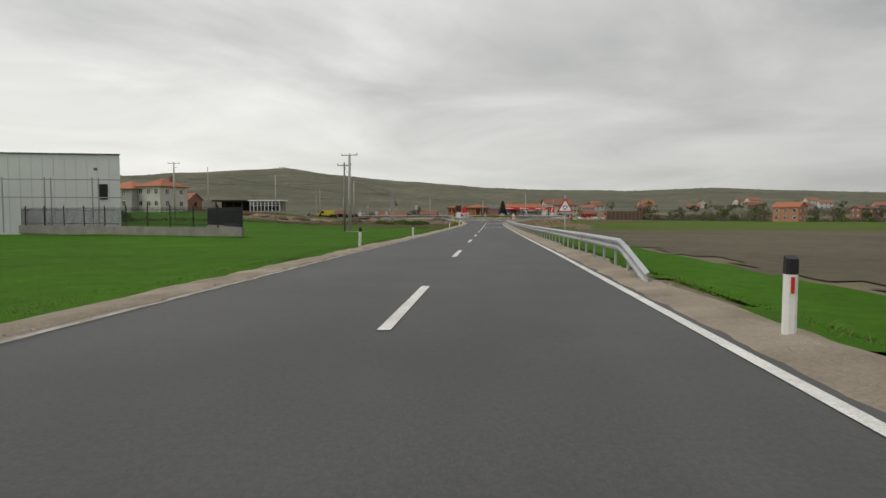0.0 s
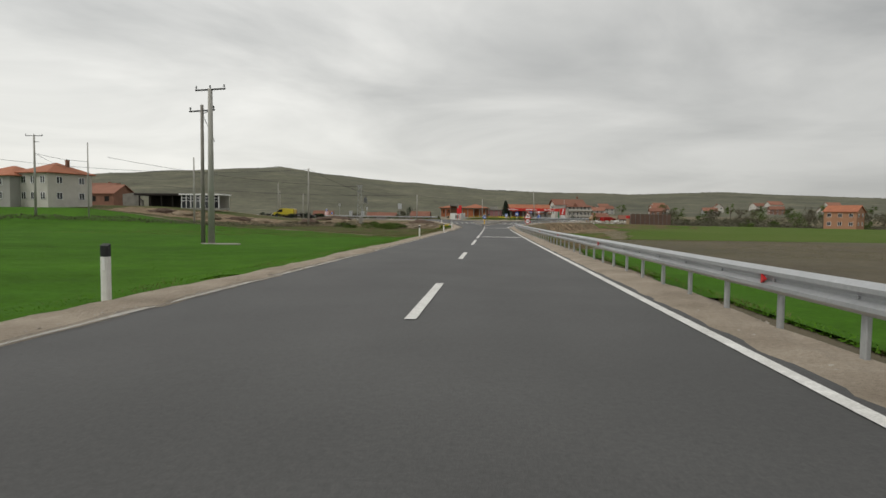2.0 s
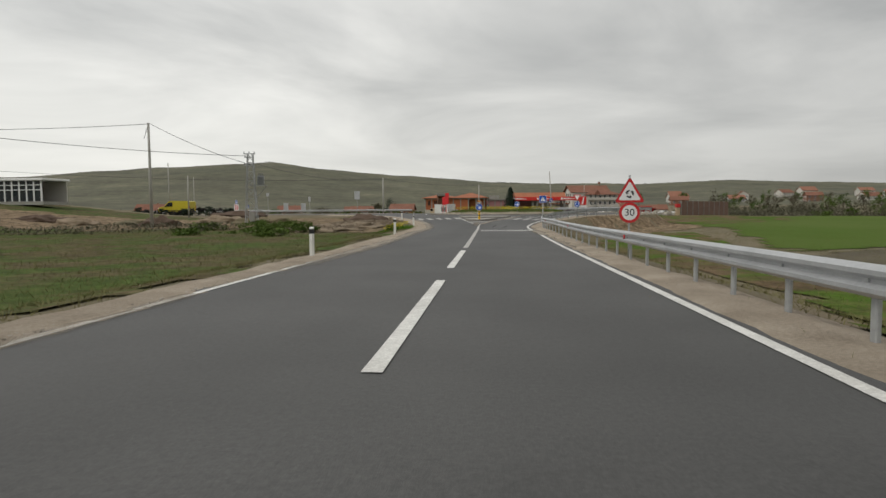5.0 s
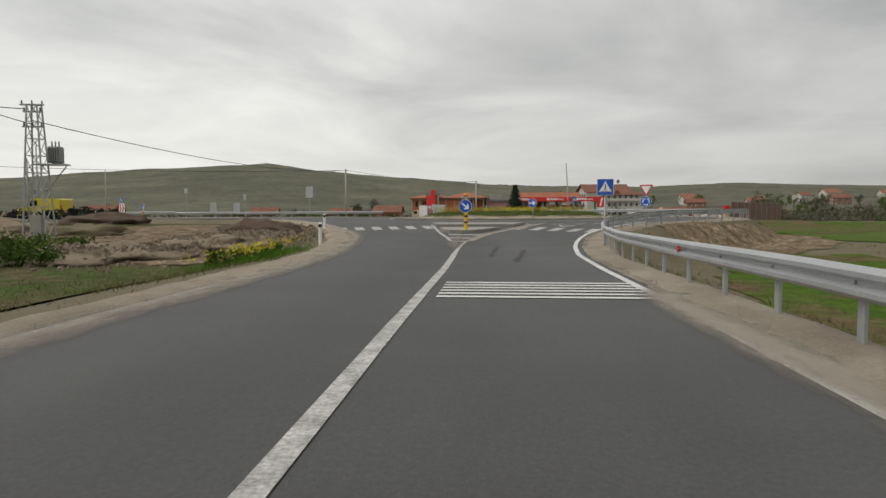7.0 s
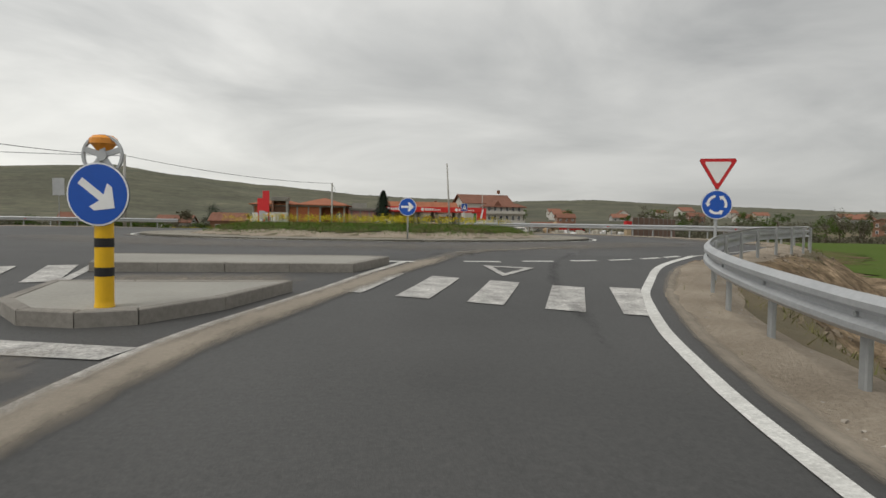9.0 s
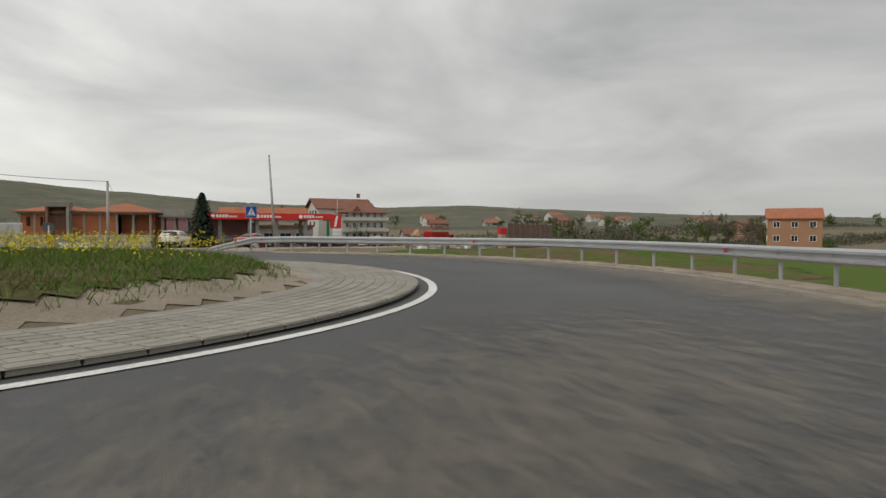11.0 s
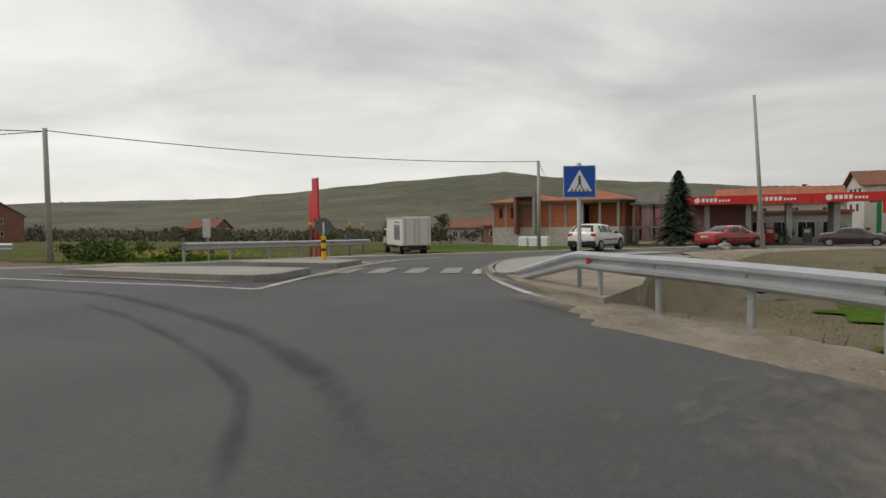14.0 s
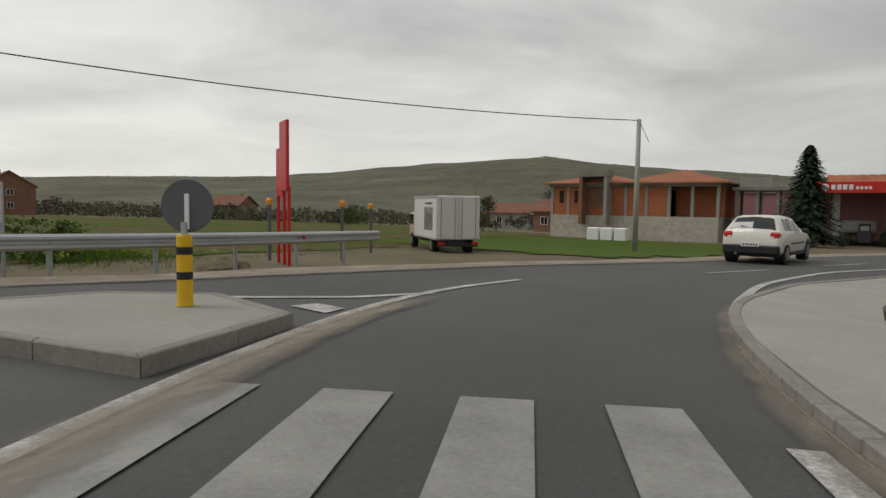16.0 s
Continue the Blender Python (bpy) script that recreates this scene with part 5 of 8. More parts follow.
def cable(a, b, sag, label="thin black overhead cable", r=0.022):
    a, b = Vector(a), Vector(b)
    bm = bmesh.new()
    n = 24
    side = Vector((b.y - a.y, a.x - b.x, 0)).normalized() * r
    rise = Vector((0, 0, r))
    rings = []
    for i in range(n + 1):
        p = a.lerp(b, i / n) - Vector((0, 0, 4 * sag * (i / n) * (1 - i / n)))
        rings.append([bm.verts.new(p + o) for o in (side, rise, -side, -rise)])
    for u, v in zip(rings, rings[1:]):
        for k in range(4):
            bm.faces.new((u[k], u[(k + 1) % 4], v[(k + 1) % 4], v[k]))
    return tagged(part("overhead_cable", bm, IRON), label, "cable", "overhead cables")


cable((-30.6, 141.6, 9.0), (-22.5, 144.7, 5.4), 0.3)
cable((-30.6, 141.6, 9.0), (-75, 125, 9.2), 1.2)
cable((-22.5, 144.7, 5.6), (-18.3, 194.9, 6.3), 0.9)
cable((-22.9, 144.7, 6.2), (-52, 118, 8.8), 0.8)
cable((-18.3, 194.9, 6.35), (-1.85, 222.1, 6.0), 0.5)
cable((-18.3, 194.9, 6.3), (-75, 172, 7.2), 0.8)
cable((-60, 114.5, 9.0), (-75, 150, 8.0), 0.6)
cable((-60, 114.5, 9.0), (-54.9, 118, 8.2), 0.2)


def lattice_tower(x, y):
    g = land1(x, y)
    root = thing("lattice_pole", "steel lattice pole that carries a transformer", "utility pole", pose(x, y, g, 0, 0, 12))
    h, a, b = 6.4 - g, 0.55, 0.24

    def corner(k, t):
        w = a + (b - a) * t
        return Vector(((-w, -w), (w, -w), (w, w), (-w, w))[k]).to_3d() + Vector((0, 0, h * t))
    for k in range(4):
        part("leg", rod(bmesh.new(), corner(k, 0), corner(k, 1), 0.045, 4), POSTSTEEL, root)
    for i in range(8):
        for k in range(4):
            q = (k + 1) % 4
            t0, t1 = i / 8, (i + 1) / 8
            bm = rod(bmesh.new(), corner(k, t0), corner(q, t1), 0.022, 4)
            part("brace", bm, POSTSTEEL, root)
            part("brace", rod(bmesh.new(), corner(k, t1), corner(q, t1), 0.018, 4), POSTSTEEL, root)
    part("platform", box(bmesh.new(), 0.75, 0, h * .56, 1.5, 0.7, 0.07), POSTSTEEL, root)
    part("platform_stay", rod(bmesh.new(), (0.4, 0, h * .36), (1.45, 0, h * .55), 0.03, 4), POSTSTEEL, root)
    bm = bmesh.new()
    box(bm, 0.95, 0, h * .56 + .5, 0.62, 0.5, 0.85, 0, 0.05)
    for k in range(5):
        box(bm, 0.74 + .1 * k, -0.3, h * .56 + .5, 0.03, 0.12, 0.7)
    part("transformer", bm, pmat("transformer_grey", (0.24, 0.25, 0.25), 0.6, 0.2, 10, 30, 0.05), root, "grey transformer tank")
    for k in range(3):
        bm = bmesh.new()
        cyl(bm, 0.78 + .17 * k, 0, h * .56 + .93, h * .56 + 1.2, 0.04, 0.03, 8)
        part("bushing", bm, SIGNBACK, root)
    for z, w in ((h, 1.15), (h - .35, .9), (h * .84, 1.0)):
        part("crossarm", box(bmesh.new(), -0.1, 0, z, w, 0.08, 0.08), POSTSTEEL, root)
        for k in range(3):
            bm = bmesh.new()
            cyl(bm, -0.1 + (-.42 + .42 * k) * w, 0, z + .04, z + .22, 0.045, 0.03, 8)
            part("insulator", bm, SIGNBACK, root)
    part("switch_cabinet", box(bmesh.new(), 0.1, -0.45, 0.75, 0.55, 0.3, 1.1, 0, 0.02), CONCRETE, root, "pale switch cabinet")


lattice_tower(-22.4, 144.7)


# ---- traffic islands ----
def island(name, poly, label, kerb=0.16, h=0.16):
    root = thing(name, label, "traffic island")
    p = dense(poly + [poly[0]], 0.9)[:-1]
    c = Vector((sum(x for x, y in p) / len(p), sum(y for x, y in p) / len(p)))
    inner = [tuple(c + (Vector(q) - c) * max(0.05, 1 - kerb / max(0.3, (Vector(q) - c).length))) for q in p]
    n = len(p)
    for i in range(n):
        a, b, ai, bi = p[i], p[(i + 1) % n], inner[i], inner[(i + 1) % n]
        g = 0.006
        v = (Vector(b) - Vector(a))
        if v.length < 0.05:
            continue
        v = v.normalized() * g
        bm = bmesh.new()
        prism(bm, [tuple(Vector(a) + v), tuple(Vector(b) - v), tuple(Vector(bi) - v), tuple(Vector(ai) + v)], lambda x, y: rz(y) - 0.05, lambda x, y: rz(y) + h)
        bm.edges.ensure_lookup_table()
        bmesh.ops.bevel(bm, geom=[e for e in bm.edges if all(q.co.z > rz(q.co.y) + h - .01 for q in e.verts)], offset=0.012, segments=1, affect="EDGES")
        part("kerb_stone", bm, OLDCONC, root)
    bm = bmesh.new()
    prism(bm, inner, lambda x, y: rz(y) - 0.05, lambda x, y: rz(y) + h - 0.008)
    part("slab", bm, CONCRETE, root, "pale concrete top")
    return root


island("traffic_island", [(-1.7, 146.65), (-1.55, 145.1), (-1.0, 144.4), (-0.4, 144.25), (0.15, 144.4), (0.82, 145.25), (1.42, 146.65)], "kerbed concrete island with a bollard before the zebra crossing")
island("traffic_island", [(-2.1, 148.7), (2.22, 148.72), (2.9, 149.95), (2.5, 150.1), (-2.45, 150.15)], "kerbed concrete island between the zebra crossing and roundabout")
island("traffic_island", [(-3.2, 186.5), (-1.0, 186.35), (2.8, 186.5), (3.6, 186.7), (3.8, 187.2), (2.95, 189.4), (0.5, 189.2), (-2.9, 188.2)], "kerbed concrete island at the exit mouth")
island("traffic_island", [(-2.1, 191.3), (-0.2, 191.2), (2.15, 191.55), (1.85, 192.7), (1.55, 193.7), (-0.4, 194.3), (-1.6, 193.4)], "kerbed concrete island with a bollard beyond the crossing")
SW_IN = [(7.95, 190.25), (7.2, 191.8), (6.45, 193.7), (5.85, 195.7), (5.55, 197.3), (5.5, 199), (6.1, 202.4), (8.75, 208)]
SW_OUT = [(8.15, 190.3), (8.4, 191.4), (7.9, 193.2), (7.5, 194.8), (7.2, 196.4), (7.1, 198), (7.2, 199.7), (7.9, 203), (10.1, 207.6)]
bm = bmesh.new()
ra, rb = resample(SW_IN, 26), resample(SW_OUT, 26)
for (a0, a1), (b0, b1) in zip(zip(ra, ra[1:]), zip(rb, rb[1:])):
    prism(bm, [a0, b0, b1, a1], lambda x, y: rz(y) - 0.3, lambda x, y: rz(y) + 0.095)
bmesh.ops.remove_doubles(bm, verts=bm.verts[:], dist=0.002)
tagged(part("sidewalk", bm, CONCRETE), "pale concrete pavement inside the bend", "pavement", kind="structure")
bm = prism(bmesh.new(), [(8.0, 190.5), (8.9, 189.0), (10.2, 187.4), (11.4, 186.2), (11.5, 189), (11.0, 193), (10.6, 198), (11.0, 204), (9.8, 206.5), (7.4, 200.5), (7.0, 196), (7.3, 194), (8.0, 191.8)], lambda x, y: rz(y) - 0.8, lambda x, y: rz(y) + 0.03)
bmesh.ops.triangulate(bm, faces=bm.faces[:])
tagged(part("gravel_yard", bm, GRAVEL), "pale gravel ground behind the pavement", "gravel", kind="structure")
kb = thing("kerb", "pale concrete kerb round the pavement", "kerb")
kp = dense(smooth_line([(7.9, 190.2), (7.1, 191.7), (6.35, 193.6), (5.8, 195.6), (5.48, 197.3), (5.42, 199), (6.0, 202.4), (8.65, 208.1)], 60), 0.9)
for a, b in zip(kp, kp[1:]):
    a, b = Vector(a), Vector(b)
    d = b - a
    if d.length < 0.1:
        continue
    m = (a + b) / 2
    bm = box(bmesh.new(), 0, 0, -0.02, d.length - 0.012, 0.14, 0.26, 0, 0.012)
    k = part("kerb_stone", bm, OLDCONC, kb)
    k.matrix_local = pose(m.x, m.y, rz(m.y), 0, 0, math.degrees(math.atan2(d.y, d.x)))
# the paved apron of the roundabout island
ring_mesh("island_apron_bed", RIN - 2.4, RIN - 0.2, 0.068, OLDCONC, "mortar bed of the paved apron", "paving", cz=0.22)
apron = thing("paved_apron", "pale concrete block paving round the roundabout island", "paving")
rest_co, rest_f = [], []
PAVERS = {}
for row in range(9):
    r0 = RIN - 0.22 - 0.2 * (row + 1)
    n = int(2 * math.pi * (r0 + 0.1) / (0.3 if row else 0.5))
    for k in range(n):
        a = 2 * math.pi * (k + 0.5 * (row % 2)) / n
        deg = (math.degrees(a) + 180) % 360 - 180
        w = 2 * math.pi * (r0 + 0.1) / n - 0.012
        x, y = CX + (r0 + 0.1) * math.cos(a), CY + (r0 + 0.1) * math.sin(a)
        dz = 0.004 * math.sin(k * 12.9 + row * 7.3)
        if -18 < deg < 48 and row < 6:
            key = round(w, 3)
            if key not in PAVERS:
                t = part("paver", box(bmesh.new(), 0, 0, 0, 0.19, key, 0.07, 0, 0.008), PAVER)
                PAVERS[key] = t.data
                bpy.data.objects.remove(t)
            share("paver", PAVERS[key], apron, pose(x, y, 0.265 + dz, 0, 0, math.degrees(a)))
        else:
            c, s_ = math.cos(a), math.sin(a)
            i0 = len(rest_co)
            for u, v, z in ((-1, -1, .24), (1, -1, .24), (1, 1, .24), (-1, 1, .24), (-.92, -.94, .30), (.92, -.94, .30), (.92, .94, .30), (-.92, .94, .30)):
                uu, vv = u * 0.095, v * w / 2
                rest_co.append((x + uu * c - vv * s_, y + uu * s_ + vv * c, z + dz))
            rest_f += [(i0 + 4, i0 + 5, i0 + 6, i0 + 7)] + [(i0 + q, i0 + (q + 1) % 4, i0 + 4 + (q + 1) % 4, i0 + 4 + q) for q in range(4)]
me = bpy.data.meshes.new("far_paving")
me.from_pydata(rest_co, [], rest_f)
me.materials.append(PAVER)
fp = new("far_paving", me)
fp.parent = apron
tagged(fp, kind="stuff")


# ---- buildings ----
def window_part(parent, x, y, z, w, h, face=0, frame_mat=None, glass=None, depth=0.10):
    """A window on a wall. face: degrees by which the wall is turned from looking towards -y."""
    m = pose(0, 0, 0, 0, 0, face)
    o = m @ Vector((x, y, 0))
    bm = bmesh.new()
    t = 0.07
    for cx, cz, sx, sz in ((0, h / 2 - t / 2, w, t), (0, -h / 2 + t / 2, w, t), (-w / 2 + t / 2, 0, t, h), (w / 2 - t / 2, 0, t, h), (0, 0, t * .8, h)):
        box(bm, cx, 0, cz, sx, depth, sz)
    ob = part("window", bm, frame_mat or SIGNWHITE, parent)
    ob.matrix_local = Matrix.Translation((o.x, o.y, z)) @ m
    g = part("pane", box(bmesh.new(), 0, 0.02, 0, w - t, 0.02, h - t), glass or GLASS, ob)
    return ob


def gable_roof(bm, w, d, z, h, over=0.4, t=0.16):
    """Two ribbed slopes of tiles as one shell, ridge along x."""
    n = max(6, int(w / 0.45)) // 2 * 2
    drop = over * h / (d / 2)
    rows = ((-d / 2 - over, z - drop), (0, z + h), (d / 2 + over, z - drop))
    top, low = [], []
    for i in range(n + 1):
        x = -w / 2 - over + (w + 2 * over) * i / n
        rib = t + (0.07 if i % 2 else 0.0)
        top.append([bm.verts.new((x, y, zz + rib)) for y, zz in rows])
        low.append([bm.verts.new((x, y, zz)) for y, zz in rows])
    for i in range(n):
        for k in range(2):
            bm.faces.new((top[i][k], top[i + 1][k], top[i + 1][k + 1], top[i][k + 1]))
            bm.faces.new((low[i][k], low[i][k + 1], low[i + 1][k + 1], low[i + 1][k]))
        for k in (0, 2):
            bm.faces.new((low[i][k], low[i + 1][k], top[i + 1][k], top[i][k]))
    for i in (0, n):
        for k in range(2):
            bm.faces.new((low[i][k], top[i][k], top[i][k + 1], low[i][k + 1]))
    bmesh.ops.recalc_face_normals(bm, faces=bm.faces[:])
    return bm


def hip_roof(bm, w, d, z, h, over=0.5, t=0.15):
    a = max(0.2, (w - d) / 2)
    b0 = [(-w / 2 - over, -d / 2 - over, z - .12), (w / 2 + over, -d / 2 - over, z - .12), (w / 2 + over, d / 2 + over, z - .12), (-w / 2 - over, d / 2 + over, z - .12)]
    v = [bm.verts.new(p) for p in b0]
    u = [bm.verts.new((x, y, zz + t)) for x, y, zz in b0]
    r0, r1 = bm.verts.new((-a, 0, z + h)), bm.verts.new((a, 0, z + h))
    bm.faces.new(v)
    for i in range(4):
        bm.faces.new((v[i], v[(i + 1) % 4], u[(i + 1) % 4], u[i]))
    bm.faces.new((u[0], u[1], r1, r0)); bm.faces.new((u[1], u[2], r1)); bm.faces.new((u[2], u[3], r0, r1)); bm.faces.new((u[3], u[0], r0))
    bmesh.ops.recalc_face_normals(bm, faces=bm.faces[:])
    return bm


def house(x, y, w, d, h, rh, rot=0, wall=PLASTER, roof=TILE, storeys=2, cols=3, hip=False, chimney=True, label="", z=None, balcony=False, bare=False, group="village houses"):
    g = land1(x, y) if z is None else z
    root = thing("house", label or "plastered house with a red tiled roof", "house", pose(x, y, g, 0, 0, rot), group)
    bm = box(bmesh.new(), 0, 0, h / 2 - 0.5, w, d, h + 1.0)
    if not hip:
        for s in (-1, 1):
            a = [bm.verts.new((s * w / 2, -d / 2, h)), bm.verts.new((s * w / 2, d / 2, h)), bm.verts.new((s * w / 2, 0, h + rh))]
            b = [bm.verts.new((s * (w / 2 - .2), -d / 2, h)), bm.verts.new((s * (w / 2 - .2), d / 2, h)), bm.verts.new((s * (w / 2 - .2), 0, h + rh))]
            bm.faces.new(a); bm.faces.new(b[::-1])
        bmesh.ops.recalc_face_normals(bm, faces=bm.faces[:])
    part("wall", bm, wall, root)
    part("roof", (hip_roof if hip else gable_roof)(bmesh.new(), w, d, h, rh), roof, root)
    sh = h / storeys
    for f, span, off in ((0, w, -d / 2), (90, d, -w / 2), (-90, d, -w / 2)):
        n = cols if f == 0 else max(1, cols - 1)
        for s in range(storeys):
            for c in range(n):
                px = -span / 2 + span * (c + 0.5) / n
                # bare houses: frame and pane painted near-black for the shade inside an opening
                window_part(root, px, off - 0.03, sh * (s + 0.55), min(1.2, span / n * .5), 1.25, f, SHADE if bare else SIGNWHITE, SHADE if bare else GLASS)
    if balcony:
        for s in range(1, storeys):
            bx = part("balcony", box(bmesh.new(), 0, -d / 2 - 0.6, sh * s, w * .75, 1.2, 0.18), wall, root)
            bm = bmesh.new()
            for k in range(15):
                box(bm, -w * .37 + w * .74 * k / 14, -d / 2 - 1.15, sh * s + 0.5, 0.06, 0.06, 0.8)
            box(bm, 0, -d / 2 - 1.15, sh * s + .95, w * .75, 0.08, 0.07)
            part("railing", bm, SIGNWHITE, bx)
    if chimney:
        bm = box(bmesh.new(), w * .22, d * .12, h + rh * .9, 0.5, 0.5, 1.3)
        box(bm, w * .22, d * .12, h + rh * .9 + .68, 0.62, 0.62, 0.12)
        part("chimney", bm, OLDBRICK, root)
    return root


# the white hall and its yard
hall = thing("warehouse", "long white clad warehouse with a steel canopy frame", "warehouse", pose(-35.4, 57.4, 0.0, 0, 0, 194))
part("wall", prism(bmesh.new(), [(0, 0), (40, 0), (40, -18), (13, -18)], -0.4, 7.5), WALLWHITE, hall)
bm = bmesh.new()
for i in range(41):
    box(bm, 1.0 * i, 0.012, 3.55, 0.05, 0.03, 7.8)
part("cladding_rib", bm, WALLWHITE, hall)
part("roof_edge", prism(bmesh.new(), [(-0.12, 0.12), (40.2, 0.12), (40.2, -18.1), (12.8, -18.1)], 7.5, 7.62), SIGNBACK, hall)
for i in range(7):
    for dx in (0, 0.55):
        part("canopy_post", box(bmesh.new(), 1.5 + 4.2 * i + dx, 1.4, 2.6, 0.09, 0.09, 5.2), POSTSTEEL, hall)
for z in (5.0, 3.3):
    part("canopy_beam", box(bmesh.new(), 14.5, 1.4, z, 30, 0.08, 0.1), POSTSTEEL, hall)
ob = part("window", box(bmesh.new(), 1.6, 0.03, 3.9, 0.9, 0.06, 1.5), SHADE, hall)
part("vent", box(bmesh.new(), 2.2, 0.04, 6.1, 0.3, 0.08, 0.25), SIGNBACK, hall)

fence = thing("yard_fence", "black iron railings on a low concrete wall", "fence", pose(-19.4, 48.6, 0.05, 0, 0, 165))
part("wall", box(bmesh.new(), 14, 0, 0.2, 28, 0.25, 0.75, 0, 0.015), OLDCONC, fence, "low stained concrete wall")
bm = box(bmesh.new(), 0, 0, 0, 0.025, 0.025, 1.75)
tmp = part("bar", bm, IRON); BAR_ME = tmp.data; bpy.data.objects.remove(tmp)
bm = box(bmesh.new(), 0, 0, 0, 0.07, 0.07, 2.0)
tmp = part("fence_post", bm, IRON); FPOST_ME = tmp.data; bpy.data.objects.remove(tmp)
for i in range(200):
    share("bar", BAR_ME, fence, pose(0.07 + 0.14 * i, 0, 1.4))
for i in range(12):
    share("fence_post", FPOST_ME, fence, pose(0.02 + 2.5 * i, 0, 1.45))
for z in (0.8, 2.05):
    part("rail", box(bmesh.new(), 14, 0, z, 28, 0.04, 0.05), IRON, fence)
side = thing("yard_fence", "black iron railings running back from the corner", "fence", pose(-19.4, 48.7, 0.05, 0, 0, 124))
part("wall", box(bmesh.new(), 9, 0, 0.2, 18, 0.25, 0.75, 0, 0.015), OLDCONC, side)
for i in range(128):
    share("bar", BAR_ME, side, pose(0.2 + 0.14 * i, 0, 1.4))
for z in (0.8, 2.05):
    part("rail", box(bmesh.new(), 9, 0, z, 18, 0.04, 0.05), IRON, side)

house(-86, 143, 9.5, 9, 4.8, 2.0, -14, GREYPL, TILE, 2, 2, True, False, "long grey plastered house with a hipped red tiled roof", z=2.6, group="roadside houses")
house(-78, 143, 6.8, 9, 5.6, 2.0, -14, PLASTER, TILE, 2, 3, True, True, "two-storey pale house with white windows and red hipped roof", z=2.4, group="roadside houses")
house(-81, 112, 9, 9, 6.5, 1.8, -10, OLDBRICK, DARKTILE, 2, 2, False, True, "unplastered brick house with a tiled roof", z=1.2, group="roadside houses", bare=True)
house(-92, 181, 7.5, 7, 3.0, 2.0, -8, OLDBRICK, VILLAGETILE, 1, 2, False, True, "low brick house with an orange tiled roof", z=2.6, group="roadside houses", bare=True)
house(-98, 186, 9, 8, 3.2, 2.4, -8, GREYPL, DARKTILE, 1, 2, False, True, "low grey house with a weathered tiled roof", z=2.6, group="roadside houses")
shed = thing("open_shed", "charred black timber shed with a flat roof", "shed", pose(-68, 163, 2.0, 0, 0, -4))
for x in (-5, -2.5, 0, 2.5, 5):
    part("post", box(bmesh.new(), x, -2, 1.4, 0.22, 0.22, 2.8), CHARRED, shed)
part("roof", box(bmesh.new(), 0, 0, 2.95, 12, 5, 0.45, 0, 0.05), CHARRED, shed)
part("back_wall", box(bmesh.new(), 0, 2, 1.4, 11, 0.2, 2.8), CHARRED, shed)
gab = thing("gable_wall", "bare grey concrete gable wall", "wall", pose(-75.5, 163, 2.0, 0, 0, -6))
part("wall", flat_poly(bmesh.new(), [(-2.4, -.5), (2.4, -.5), (2.4, 1.7), (0.2, 3.3), (-2.4, 3.0)], -0.15, 0.15), OLDCONC, gab)
pav = thing("glazed_pavilion", "white framed glass pavilion with a flat roof", "pavilion", pose(-58.6, 161, 1.9, 0, 0, -4))
part("roof", box(bmesh.new(), 0, 0, 3.05, 9.2, 4.6, 0.28, 0, 0.03), SIGNWHITE, pav)
part("floor_slab", box(bmesh.new(), 0, 0, 0.1, 8.8, 4.2, 0.4), CONCRETE, pav)
for i in range(9):
    x = -4.1 + 8.2 * i / 8
    part("mullion", box(bmesh.new(), x, -2, 1.6, 0.16, 0.14, 2.7), SIGNWHITE, pav)
    if i < 8:
        part("pane", box(bmesh.new(), x + .51, -1.98, 1.6, 0.86, 0.03, 2.5), GLASS, pav)
for z in (1.75, 2.35):
    part("transom", box(bmesh.new(), 0, -2.02, z, 8.2, 0.1, 0.1), SIGNWHITE, pav)
part("back_wall", box(bmesh.new(), 0, 2, 1.6, 8.6, 0.15, 2.7), PLASTER, pav)

# the unfinished brick building
bb = thing("brick_building", "unfinished red brick building on a pale stone plinth", "building", pose(-8.1, 247.2, -0.92, 0, 0, -3))
part("plinth", box(bmesh.new(), -0.6, 4.5, 0.35, 15.6, 9.2, 2.5), STONEWALL, bb, "pale stone faced plinth")
BM_BRICK = box(bmesh.new(), 0, 0, 0, 1, 1, 1)
tmp = part("brick_panel", BM_BRICK, BRICK); PANEL_ME = tmp.data; bpy.data.objects.remove(tmp)
def brick_panel(x0, x1, z0, z1, y=0.0, d=0.3):
    return share("brick_panel", PANEL_ME, bb, pose((x0 + x1) / 2, y + d / 2, (z0 + z1) / 2) @ Matrix.Diagonal((x1 - x0, d, z1 - z0, 1)))
cols_x = [-8.3, -6.6, -5.0, -2.4, -0.9, 1.0, 3.0, 5.0, 7.1]
for a, b in zip(cols_x, cols_x[1:]):
    if a in (-5.0,) or a >= 3.0:
        continue
    brick_panel(a + .1, b - .1, 1.6, 4.35)
brick_panel(3.1, 7.0, 1.6, 4.35, 2.2)
for x in cols_x:
    part("column", box(bmesh.new(), x, 0.1, 2.95, 0.26, 0.34, 2.75), CONCRETE, bb)
part("ring_beam", box(bmesh.new(), -0.6, 4.4, 4.5, 15.9, 9.4, 0.35), OLDCONC, bb, "rough concrete ring beam")
part("side_wall", box(bmesh.new(), -8.25, 4.5, 2.95, 0.3, 9, 2.7), BRICK, bb)
part("side_wall", box(bmesh.new(), 7.1, 5.5, 2.95, 0.3, 7, 2.7), BRICK, bb)
part("back_wall", box(bmesh.new(), -0.6, 8.9, 2.95, 15.4, 0.3, 2.7), BRICK, bb)
